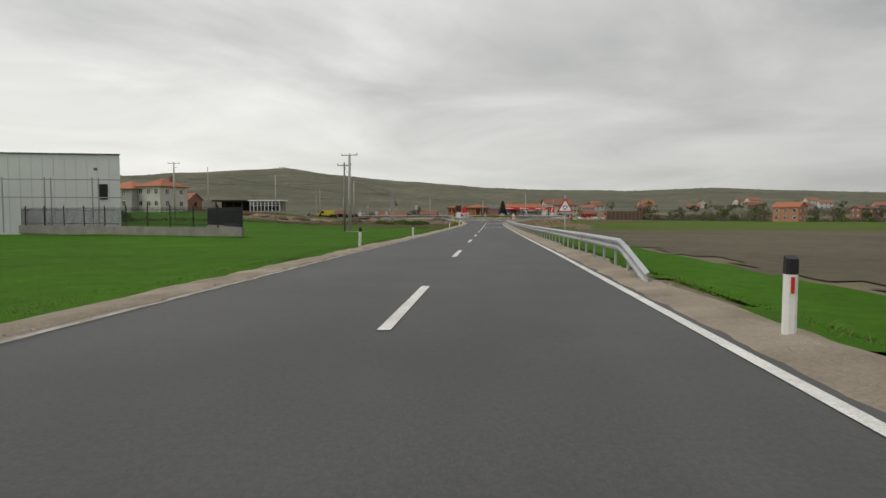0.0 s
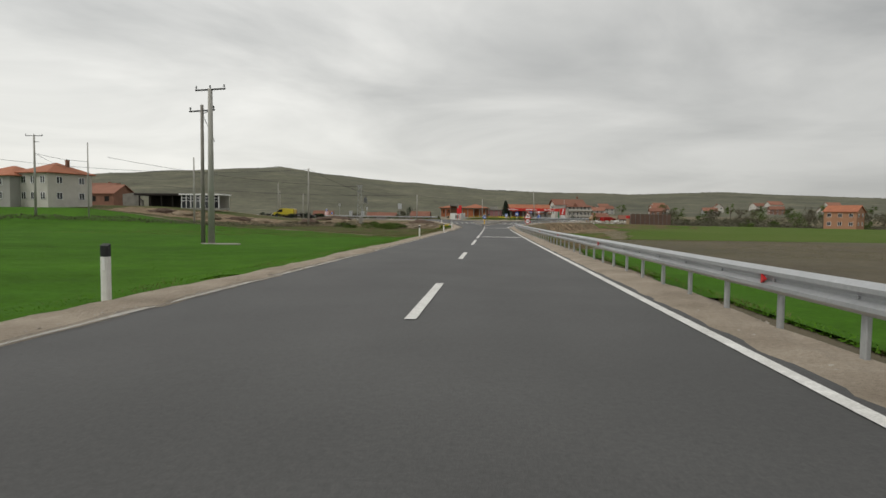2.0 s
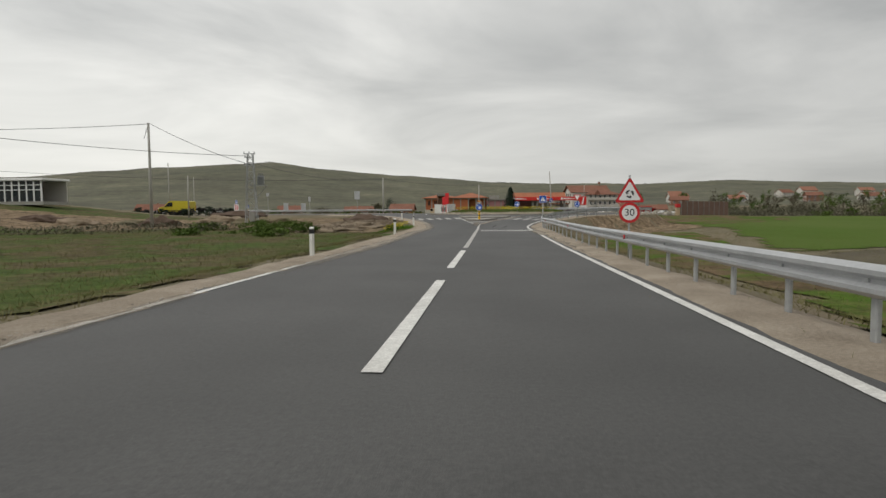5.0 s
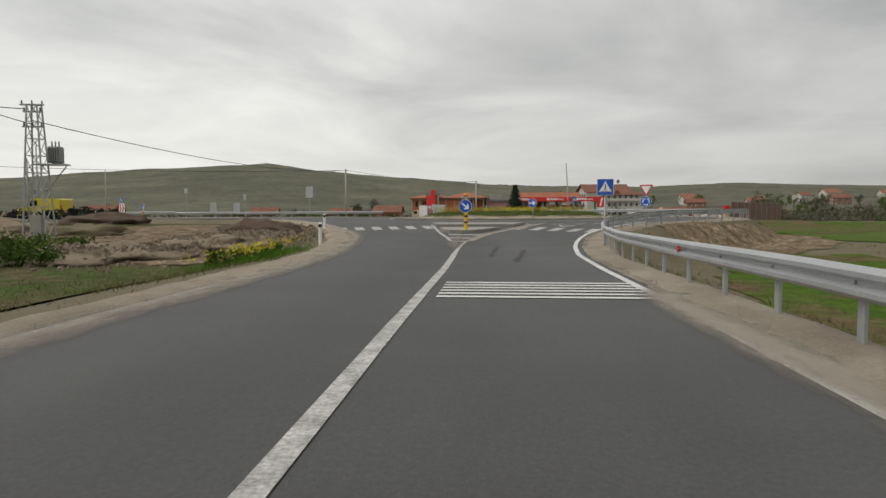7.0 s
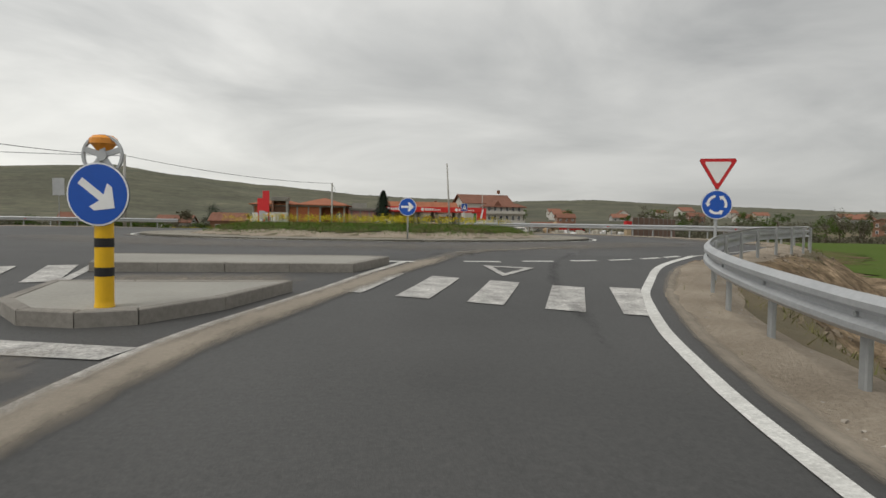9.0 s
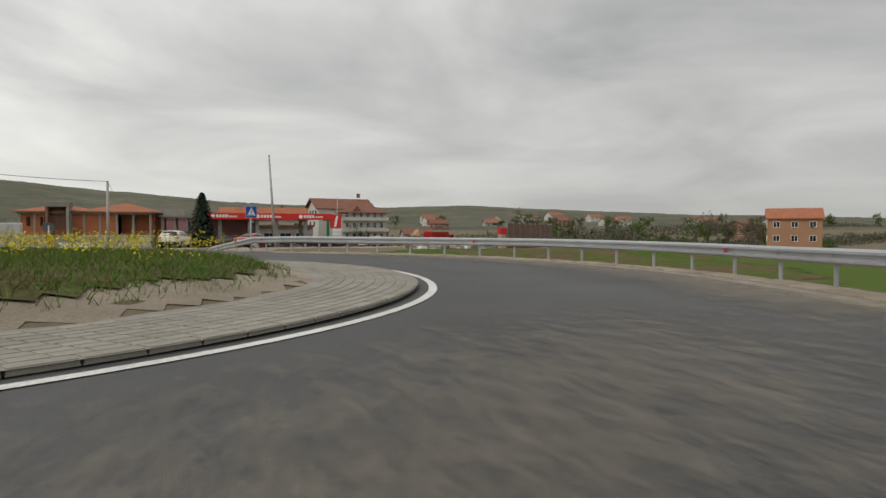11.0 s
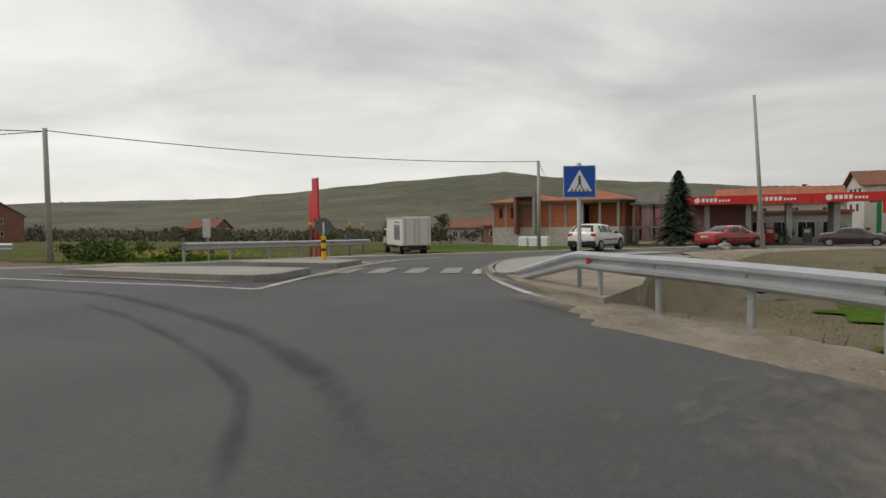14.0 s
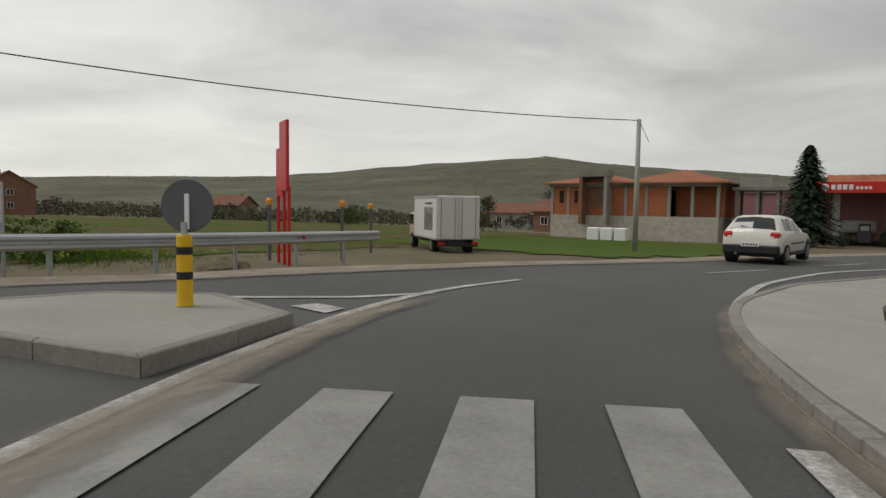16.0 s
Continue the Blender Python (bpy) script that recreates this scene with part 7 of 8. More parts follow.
def car(x, y, heading, profile, paint, label, z=None, name="car", group="", plate=True, lower=None):
    """heading: degrees clockwise from +y. Local x runs from the tail to the nose."""
    g = rz(y) if z is None else z
    root = thing(name, label, "car", pose(x, y, g, 0, 0, 90 - heading), group)
    rows = []
    bm = bmesh.new()
    for st in profile:
        s = section(st)
        ring = [(yy, zz) for yy, zz in s] + [(-yy, zz) for yy, zz in s[-2::-1]]
        rows.append([bm.verts.new((st[0], yy, zz)) for yy, zz in ring])
    for a, b in zip(rows, rows[1:]):
        for i in range(len(a) - 1):
            bm.faces.new((a[i], b[i], b[i + 1], a[i + 1]))
        bm.faces.new((a[-1], b[-1], b[0], a[0]))
    bm.faces.new(rows[0]); bm.faces.new(rows[-1][::-1])
    bmesh.ops.recalc_face_normals(bm, faces=bm.faces[:])
    part("body", bm, paint, root, smooth=True)
    L = profile[-1][0]

    prof = np.array(profile)

    def skin(xx, k):
        """The side of the cabin at length xx: k 0 the belt, 1 the roof edge."""
        sec = section([xx] + [np.interp(xx, prof[:, 0], prof[:, j]) for j in range(1, 6)])
        p, q = (sec[4], sec[5]) if k < .5 else (sec[5], sec[6])
        t = (k * 2) % 1 if k < 1 else 1
        return (p[0] + (q[0] - p[0]) * t, p[1] + (q[1] - p[1]) * t)

    def crown(xx, f):
        """The glass surface across the car at length xx, f from -1 to 1."""
        sec = section([xx] + [np.interp(xx, prof[:, 0], prof[:, j]) for j in range(1, 6)])
        ys, zs = zip(*sec[:5:-1])
        yy = abs(f) * sec[6][0]
        return (math.copysign(yy, f), np.interp(yy, ys, zs))

    def pane(nm, grid, out):
        """A thin curved pane over a grid of places, pushed outwards by out."""
        bm = bmesh.new()
        o = [[bm.verts.new(Vector(q) + Vector(out)) for q in row] for row in grid]
        i = [[bm.verts.new(Vector(q) - Vector(out)) for q in row] for row in grid]
        nr, nc = len(grid), len(grid[0])
        for r in range(nr - 1):
            for c in range(nc - 1):
                bm.faces.new((o[r][c], o[r][c + 1], o[r + 1][c + 1], o[r + 1][c]))
        loop = [(0, c) for c in range(nc)] + [(r, nc - 1) for r in range(1, nr)] + [(nr - 1, c) for c in range(nc - 2, -1, -1)] + [(r, 0) for r in range(nr - 2, 0, -1)]
        for (r0, c0), (r1, c1) in zip(loop, loop[1:] + loop[:1]):
            bm.faces.new((o[r0][c0], i[r0][c0], i[r1][c1], o[r1][c1]))
        bmesh.ops.recalc_face_normals(bm, faces=bm.faces[:])
        return part(nm, bm, CARGLASS, root, smooth=False)
    hatch = profile is HATCH
    spans = ((0.66, 1.0), (1.08, 1.78), (1.86, 2.5)) if hatch else ((1.25, 1.45), (1.52, 2.2), (2.28, 2.95))
    for s in (-1, 1):
        for x0, x1 in spans:
            grid = []
            for k in (.1, .3, .499, .7, .86):
                u = (k - .1) / .76
                l0, l1 = x0 + .1 * u, x1 - (.2 * u if x1 > 2.3 else 0)
                grid.append([(l0 + (l1 - l0) * c / 4, s * skin(l0 + (l1 - l0) * c / 4, k)[0], skin(l0 + (l1 - l0) * c / 4, k)[1]) for c in range(5)])
            pane("side_window", grid, (0, s * .012, .004))
    for nm, x0, x1, out in ((("rear_window", .15, .445, (-.012, 0, .010)), ("windscreen", 2.93, 2.33, (.009, 0, .014))) if hatch else (("rear_window", .92, 1.44, (-.009, 0, .014)), ("windscreen", 3.4, 2.84, (.009, 0, .014)))):
        grid = []
        for r in range(7):
            xx = x0 + (x1 - x0) * r / 6
            lim = .93 - .04 * r / 6
            grid.append([(xx, *crown(xx, lim * (c / 4 - 1))) for c in range(9)])
        pane(nm, grid, out)
    bm = box(bmesh.new(), 0.10, 0, .44, .28, 1.66, .32, 0, .06) if hatch else box(bmesh.new(), 0.09, 0, .46, .26, 1.58, .26, 0, .05)
    part("rear_bumper", bm, lower or paint, root, "dark lower bumper" if lower else "")
    part("front_bumper", box(bmesh.new(), L - .12, 0, .42, .22, 1.4, .26, 0, .05), lower or paint, root)
    for s in (-1, 1):
        if hatch:
            lamp = box(bmesh.new(), .105, s * .67, .88, .17, .33, .23, 0, .06)
        else:
            lamp = box(bmesh.new(), .06, s * .62, .80, .12, .34, .15, 0, .03)
        lp = part("tail_lamp", lamp, LAMPRED, root, "red tail lamp")
        part("reverse_lens", box(bmesh.new(), .03, s * .62, .83, .05, .09, .06, 0, .01), SIGNWHITE, lp)
        part("headlamp", box(bmesh.new(), L - .16, s * .62, .66, .2, .3, .15, 0, .04), SIGNWHITE, root)
        part("mirror", box(bmesh.new(), L * .60, s * .97, 1.0, .12, .2, .14, 0, .03), paint if not lower else BLACKPL, root)
        part("sill", box(bmesh.new(), L * .5, s * .865, .30, L * .46, .05, .1), BLACKPL, root)
        part("rubbing_strip", box(bmesh.new(), L * .47, s * .888, .62, L * .4, .03, .05, 0, .008), BLACKPL, root)
    for xx in (.72, L - .83):
        for s in (-1, 1):
            m = pose(xx, s * .74, .315, 90, 0, 0)
            bm = bmesh.new()
            bmesh.ops.create_cone(bm, cap_ends=True, segments=24, radius1=.36, radius2=.36, depth=.28, matrix=pose(xx, s * .735, .34, 90, 0, 0))
            part("wheel_arch", bm, BLACKPL, root)
            bm = bmesh.new()
            bmesh.ops.create_cone(bm, cap_ends=True, segments=28, radius1=.315, radius2=.315, depth=.2, matrix=pose(xx, s * .785, .315, 90, 0, 0))
            bmesh.ops.bevel(bm, geom=[e for e in bm.edges if len(e.link_faces) == 2 and abs(e.calc_face_angle(0)) > 1], offset=.025, segments=2, affect="EDGES")
            w = part("wheel", bm, TYRE, root, "black tyre")
            bm = bmesh.new()
            bmesh.ops.create_cone(bm, cap_ends=True, segments=24, radius1=.205, radius2=.205, depth=.03, matrix=pose(xx, s * .88, .315, 90, 0, 0))
            for k in range(5):
                a = k * 2 * math.pi / 5
                box(bm, xx + .1 * math.cos(a), s * .9, .315 + .1 * math.sin(a), .19, .02, .05, 0, 0, 0, -math.degrees(a))
            part("rim", bm, RIM, w, "silver rim")
    pl = part("number_plate", box(bmesh.new(), -.03 if hatch else -.015, 0, .60 if hatch else .72, .03, .52, .12, 0, .004), SIGNWHITE, root, "white plate with plain bars")
    bm = bmesh.new()
    for k in range(6):
        box(bm, -.047 if hatch else -.032, -.19 + .075 * k, .60 if hatch else .72, .004, .045, .07)
    part("plate_bar", bm, INK, pl)
    if hatch:
        part("badge", disc(bmesh.new(), 0, .055, -.01, .01, 16), RIM, root).matrix_local = pose(.055, 0, .90, 0, 0, -90)
        part("brake_light", box(bmesh.new(), .475, 0, 1.435, .08, .34, .035, 0, .01), LAMPRED, root)
        part("wiper", box(bmesh.new(), .17, .1, 1.12, .03, .5, .02, 0, 0, 12), BLACKPL, root)
    part("exhaust", cyl(bmesh.new(), 0, 0, -.08, .08, .03, seg=10, m=pose(.0, .4, .30, 0, 90, 0)), POSTSTEEL, root)
    part("underside", box(bmesh.new(), L * .5, 0, .27, L * .86, 1.4, .12), BLACKPL, root)
    return root


car(4.6, 210.2, 11, HATCH, CARWHITE, "white hatchback with a dark lower bumper and red lamps", lower=BLACKPL)
car(10.2, 218.6, 38, SALOON, CARRED, "red saloon car with silver wheels")
car(17.2, 232.0, 96, SALOON, CARDARK, "dark red saloon parked beside the forecourt", z=rz(233) - .02, group="parked cars")
car(29.8, 241.6, 236, HATCH, CARWHITE, "white estate car on the far road", z=rz(243), group="parked cars")
car(24, 262, 80, SALOON, CARDARK, "dark car parked by the totem", z=-1.75, group="parked cars")
car(13.0, 258, 20, HATCH, CARWHITE, "white car standing at the pumps", z=-1.55, group="parked cars")

def van(x, y, heading, paint, label):
    """A small panel van. Local x runs from the tail to the nose."""
    root = thing("panel_van", label, "van", pose(x, y, rz(y), 0, 0, 90 - heading) @ Matrix.Diagonal((1.2, 1.2, 1.2, 1)))
    bm = extrude_x(bmesh.new(), [(0, .35), (0, 1.7), (.12, 1.8), (2.55, 1.83), (2.85, 1.72), (3.45, 1.12), (4.15, .95), (4.3, .7), (4.3, .38), (3.9, .3), (.3, .3)], -.86, .86)
    bmesh.ops.bevel(bm, geom=[e for e in bm.edges if abs(e.verts[0].co.x - e.verts[1].co.x) < .01], offset=.07, segments=2, affect="EDGES")
    bmesh.ops.rotate(bm, verts=bm.verts[:], cent=(0, 0, 0), matrix=Matrix.Rotation(radians(-90), 3, "Z"))
    part("body", bm, paint, root)
    for s in (-1, 1):
        part("cab_window", flat_poly(bmesh.new(), [(2.25, 1.1), (3.3, 1.1), (2.82, 1.62), (2.25, 1.64)], s * .868 - .012, s * .868 + .012), CARGLASS, root, "dark side window")
        part("headlamp", box(bmesh.new(), 4.2, s * .66, .8, .2, .3, .2, 0, .05), SIGNWHITE, root)
        part("tail_lamp", box(bmesh.new(), .0, s * .78, 1.0, .06, .12, .4, 0, .02), LAMPRED, root)
        part("mirror", box(bmesh.new(), 3.1, s * .98, 1.1, .12, .18, .18, 0, .03), BLACKPL, root)
        part("rubbing_strip", box(bmesh.new(), 2.1, s * .868, .6, 2.4, .03, .08), BLACKPL, root)
        for xx in (.75, 3.45):
            bm = bmesh.new()
            bmesh.ops.create_cone(bm, cap_ends=True, segments=24, radius1=.31, radius2=.31, depth=.22, matrix=pose(xx, s * .79, .31, 90, 0, 0))
            w = part("wheel", bm, TYRE, root, "black tyre")
            bm = bmesh.new()
            bmesh.ops.create_cone(bm, cap_ends=True, segments=20, radius1=.2, radius2=.18, depth=.03, matrix=pose(xx, s * .905, .31, 90, 0, 0))
            part("rim", bm, RIM, w)
    wind = part("windscreen", box(bmesh.new(), 0, 0, 0, .02, 1.4, .72, 0, .005), CARGLASS, root)
    wind.matrix_local = pose(3.19, 0, 1.44, 0, -45, 0)
    part("front_bumper", box(bmesh.new(), 4.28, 0, .46, .14, 1.6, .26, 0, .05), BLACKPL, root)
    part("rear_bumper", box(bmesh.new(), .02, 0, .46, .14, 1.6, .22, 0, .04), BLACKPL, root)
    return root


van(-45.0, 178.2, 272, YELLOWCAR, "yellow panel van on the side road")

# covered lorry on the far road
rl = thing("covered_lorry", "red lorry with a covered load on the far road", "lorry", pose(38.2, 244.2, rz(244) + .0, 0, 0, 34) @ Matrix.Diagonal((.72, .72, .72, 1)))
part("cab", box(bmesh.new(), 5.2, 0, 1.5, 1.7, 2.2, 2.2, 0, .15), CARRED, rl, "red cab")
part("cab_window", box(bmesh.new(), 5.3, -1.1, 1.95, .9, .04, .7, 0, .01), CARGLASS, rl)
part("cargo_cover", box(bmesh.new(), 1.2, 0, 1.95, 5.8, 2.35, 2.3, 0, .1), CARRED, rl, "red canvas cover")
part("chassis", box(bmesh.new(), 2.2, 0, .7, 7.2, 1.0, .25), BLACKPL, rl)
for xx in (-.6, .6, 5.0):
    for sy in (-1, 1):
        bm = bmesh.new()
        bmesh.ops.create_cone(bm, cap_ends=True, segments=20, radius1=.48, radius2=.48, depth=.3, matrix=pose(xx, sy * .98, .48, 90, 0, 0))
        part("wheel", bm, TYRE, rl, "black tyre")

# box lorry
hd = 313
tr = thing("box_lorry", "white box lorry with a beige cab parked on the verge", "lorry", pose(-7.2, 212.6, land1(-8, 214) - 0.02, 0, 0, 90 - hd))
part("cargo_box", box(bmesh.new(), 2.1, 0, 1.62, 4.2, 2.0, 1.95, 0, 0.03), TRUCKWHITE, tr, "white panelled cargo box")
for s in (-1, 1):
    part("rear_door", box(bmesh.new(), -0.02, s * .48, 1.62, .05, .92, 1.85, 0, .012), TRUCKWHITE, tr, "white rear door")
    for yy in (.16, .8):
        part("lock_rod", cyl(bmesh.new(), -0.06, s * yy, .72, 2.5, .018, seg=8), POSTSTEEL, tr)
    part("tail_lamp", box(bmesh.new(), -0.03, s * .78, .5, .06, .3, .12), LAMPRED, tr)
    part("side_rail", box(bmesh.new(), 2.1, s * 1.01, 2.56, 4.2, .05, .08), STEEL, tr)
    part("side_rail", box(bmesh.new(), 2.1, s * 1.01, .68, 4.2, .05, .08), STEEL, tr)
    for xx in (1.1, 5.0):
        bm = bmesh.new()
        bmesh.ops.create_cone(bm, cap_ends=True, segments=24, radius1=.38, radius2=.38, depth=.28, matrix=pose(xx, s * .8, .38, 90, 0, 0))
        w = part("wheel", bm, TYRE, tr, "black tyre")
        bm = bmesh.new()
        bmesh.ops.create_cone(bm, cap_ends=True, segments=18, radius1=.2, radius2=.17, depth=.04, matrix=pose(xx, s * .95, .38, 90, 0, 0))
        part("rim", bm, RIM, w)
part("chassis", box(bmesh.new(), 2.7, 0, .5, 5.2, .9, .22), BLACKPL, tr)
part("rear_bar", box(bmesh.new(), .02, 0, .42, .1, 1.8, .14), BLACKPL, tr)
bm = box(bmesh.new(), 5.05, 0, 1.15, 1.5, 1.8, 1.3, 0, .12)
part("cab", bm, CABBEIGE, tr, "beige cab")
for s in (-1, 1):
    part("cab_window", box(bmesh.new(), 5.2, s * .9, 1.45, .8, .03, .5), CARGLASS, tr)
art = part("side_picture", box(bmesh.new(), 1.4, 1.005, 1.55, 1.5, .012, 1.05), OLDCONC, tr, "grey faded picture panel")
bm = bmesh.new()
for k, (a, b, c, d) in enumerate(((1.1, 1.6, .5, .3), (1.6, 1.75, .4, .25), (1.35, 1.3, .8, .12), (1.8, 1.45, .3, .3))):
    box(bm, a, 1.014, b, c, .008, d, 0, 0, 0, 12 * k)
part("picture_patch", bm, SIGNBACK, art)
bm = bmesh.new()
for k in range(4):
    box(bm, .9 + .32 * k, 1.008, 2.25, .24, .012, .08)
part("lettering_bar", bm, INK, tr)
# white cargo tank near the brick building
ct = thing("water_tank", "white plastic water tanks in a cage", "tank", pose(-9.8, 240.5, land1(-9.8, 240.5)))
for k in range(3):
    part("tank", box(bmesh.new(), 1.15 * k, 0, .55, 1.0, 1.0, 1.1, 0, .08), SIGNWHITE, ct)


# ---- plants ----
def tri_cloud(name, verts, material, label="", category="", parent=None, kind="stuff"):
    """One mesh of loose triangles."""
    v = np.asarray(verts, float).reshape(-1, 3)
    me = bpy.data.meshes.new(name)
    n = len(v) // 3
    me.vertices.add(3 * n); me.loops.add(3 * n); me.polygons.add(n)
    me.vertices.foreach_set("co", v.ravel())
    me.loops.foreach_set("vertex_index", np.arange(3 * n))
    me.polygons.foreach_set("loop_start", np.arange(0, 3 * n, 3))
    me.update()
    me.materials.append(material)
    ob = new(name, me)
    if parent:
        ob.parent = parent
        return ob
    return tagged(ob, label, category, kind=kind)


def blades(xy, h, w, seed, lean=0.35):
    """Triangles for grass at the places xy, height h each."""
    rg = np.random.RandomState(seed)
    n = len(xy)
    z = land(xy[:, 0], xy[:, 1])
    a = rg.rand(n) * 2 * np.pi
    hh = h * (0.55 + 0.8 * rg.rand(n))
    ww = w * (0.6 + 0.8 * rg.rand(n))
    dx, dy = np.cos(a) * ww / 2, np.sin(a) * ww / 2
    lx, ly = (rg.rand(n) - .5) * 2 * lean * hh, (rg.rand(n) - .5) * 2 * lean * hh
    p0 = np.stack([xy[:, 0] - dx, xy[:, 1] - dy, z + .0], 1)
    p1 = np.stack([xy[:, 0] + dx, xy[:, 1] + dy, z + .0], 1)
    p2 = np.stack([xy[:, 0] + lx, xy[:, 1] + ly, z + hh], 1)
    return np.stack([p0, p1, p2], 1)


rg = np.random.RandomState(3)


def patch(x0, x1, y0, y1, n, power=1.6, side=-1):
    """Places that thin out away from the road."""
    u = rg.rand(n) ** power
    x = x0 + (x1 - x0) * u
    return np.stack([x, y0 + (y1 - y0) * rg.rand(n)], 1)


wl_ = patch(-4.75, -24, -4, 92, 150000, 1.8)
wl_ = wl_[poly_sdf(wl_[:, 0], wl_[:, 1], FIELD_L) < -0.1]
tri_cloud("wheat", blades(wl_, 0.045, 0.045, 4, 2.2), BLADE, "short dense blades of young wheat", "grass")
wr_ = patch(4.95, 20, -2, 100, 100000, 1.6)
wr_ = wr_[poly_sdf(wr_[:, 0], wr_[:, 1], FIELD_R) < -0.1]
tri_cloud("wheat", blades(wr_, 0.045, 0.045, 5, 2.2), BLADE, "short dense blades of young wheat", "grass")
edge = np.concatenate([patch(-4.5, -5.5, -4, 120, 6000, 1.0), patch(4.7, 5.5, -2, 128, 5500, 1.0)])
keep = wave(edge[:, 0], edge[:, 1], 1.3) > 0.0
tri_cloud("verge_grass", blades(edge[keep], 0.12, 0.012, 6, 1.1), DRYBLADE, "ragged grass tufts along the shoulder", "grass")
rough = np.concatenate([patch(-5.6, -40, 88, 165, 40000, 1.5), patch(5.6, 34, 70, 215, 42000, 1.3), patch(-10, -60, 192, 250, 14000, 1.2), patch(-18, 6, 222, 242, 7000, 1.0)])
dd = road_dist(rough[:, 0], rough[:, 1])
rough = rough[(dd > 1.3) & ~((rough[:, 0] > 4) & (rough[:, 0] < 12) & (rough[:, 1] > 187) & (rough[:, 1] < 210)) & (wave(rough[:, 0], rough[:, 1], .5) > -.45)]
tri_cloud("weeds", np.concatenate([blades(rough + rg.normal(0, .5, rough.shape) * k, 0.11, 0.016, 7 + k, 1.2) for k in range(3)]), DRYBLADE, "rough dry weeds and grass on waste ground", "grass")
a = rg.rand(70000) * 2 * np.pi
r = np.sqrt(rg.rand(70000)) * (RIN - 2.7)
isl = np.stack([CX + r * np.cos(a), CY + r * np.sin(a)], 1)
isl = isl[(np.hypot(isl[:, 0] - CX, isl[:, 1] - CY) < RIN - 3.3) | (rg.rand(len(isl)) < .2)]
tri_cloud("island_grass", blades(isl[::2], 0.17, 0.014, 8, 1.0), DRYBLADE, "dry stalks on the roundabout island", "grass")
tri_cloud("island_grass", blades(isl[1::2], 0.15, 0.018, 18, 1.2), BLADE, "uneven green grass on the roundabout island", "grass")


def flowers(xy, h, seed, name, label):
    rg2 = np.random.RandomState(seed)
    n = len(xy)
    z = land(xy[:, 0], xy[:, 1]) + h * (.55 + .5 * rg2.rand(n))
    c = np.stack([xy[:, 0], xy[:, 1], z], 1)
    out = []
    for k in range(7):
        o = (rg2.rand(n, 3, 3) - .5) * .075
        out.append(c[:, None, :] + o + (rg2.rand(n, 1, 3) - .5) * .2)
    return tri_cloud(name, np.concatenate(out), YELLOW_FLOWER, label, "flowers")


a = rg.rand(2200) * 2 * np.pi
r = np.sqrt(rg.rand(2200)) * (RIN - 3.6)
fx = np.stack([CX + r * np.cos(a), CY + r * np.sin(a)], 1)
fx = fx[wave(fx[:, 0], fx[:, 1], .8, 1) > .05]
flowers(fx, .5, 9, "rape_flowers", "yellow flowering weeds on the roundabout island")
tri_cloud("rape_stems", blades(fx, 0.45, 0.014, 10, .4), BLADE, "green stems of flowering weeds", "grass")
fy = np.concatenate([np.stack([rg.normal(-6.4, .4, 170), rg.normal(132.9, 1.8, 170)], 1), np.stack([rg.normal(-14.5, 2.2, 260), rg.normal(199.5, 1.6, 260)], 1)])
fy = fy[road_dist(fy[:, 0], fy[:, 1]) > 1.4]
flowers(fy, .5, 12, "rape_flowers", "yellow flowering weeds beside the rubble")
tri_cloud("weed_stems", np.concatenate([blades(fy, .4, .014, 13, .4)] + [blades(fy + rg.normal(0, .35, fy.shape), .22, .02, 20 + k, 1.1) for k in range(16)]), BLADE, "green leafy weeds beside the rubble", "grass")

def leaf_blob(n, cx, cy, cz, rx_, ry_, rz_, size, seed, hollow=.35):
    """Leaf triangles gathered in uneven clumps through a rounded volume."""
    g = np.random.RandomState(seed)
    k = max(6, n // 60)
    d = g.normal(size=(k, 3))
    d /= np.linalg.norm(d, axis=1)[:, None]
    cc = d * (hollow + (1 - hollow) * g.rand(k, 1) ** .5)
    pick = g.randint(0, k, n)
    p = cc[pick] + g.normal(size=(n, 3)) * .16
    p = p * np.array([rx_, ry_, rz_]) + np.array([cx, cy, cz])
    o = (g.rand(n, 3, 3) - .5) * 2 * size * (.5 + g.rand(n, 1, 1))
    return p[:, None, :] + o


def tree(x, y, h, spread, seed, leaf=LEAF, label="leafy green tree", leaves=1400, trunk=.22, name="tree", size=.16, z=None, bare_top=False):
    g = random.Random(seed)
    root = thing(name, label, "tree", pose(x, y, (land1(x, y) if z is None else z)), "background trees")
    bm = rod(bmesh.new(), (0, 0, -.3), (g.uniform(-.1, .1), g.uniform(-.1, .1), h * .55), trunk, 8, trunk * .55)
    for k in range(9):
        a, t = g.uniform(0, 6.28), g.uniform(.3, .55)
        s = Vector((0, 0, h * t))
        e = s + Vector((math.cos(a) * spread * .7, math.sin(a) * spread * .7, h * g.uniform(.15, .42)))
        m = s.lerp(e, .55) + Vector((g.uniform(-.2, .2), g.uniform(-.2, .2), .1 * h * .3))
        rod(bm, s, m, trunk * .4, 6, trunk * .25)
        rod(bm, m, e, trunk * .25, 5, trunk * .08)
        for j in range(3):
            f = m + (e - m) * g.random() + Vector((g.uniform(-1, 1), g.uniform(-1, 1), g.uniform(.2, 1))) * spread * .35
            rod(bm, m.lerp(e, g.random()), f, trunk * .12, 4, trunk * .04)
    part("trunk", bm, BARK, root)
    tri_cloud("crown", leaf_blob(leaves, 0, 0, h * .66, spread, spread, h * .36, size, seed), leaf, parent=root)
    return root


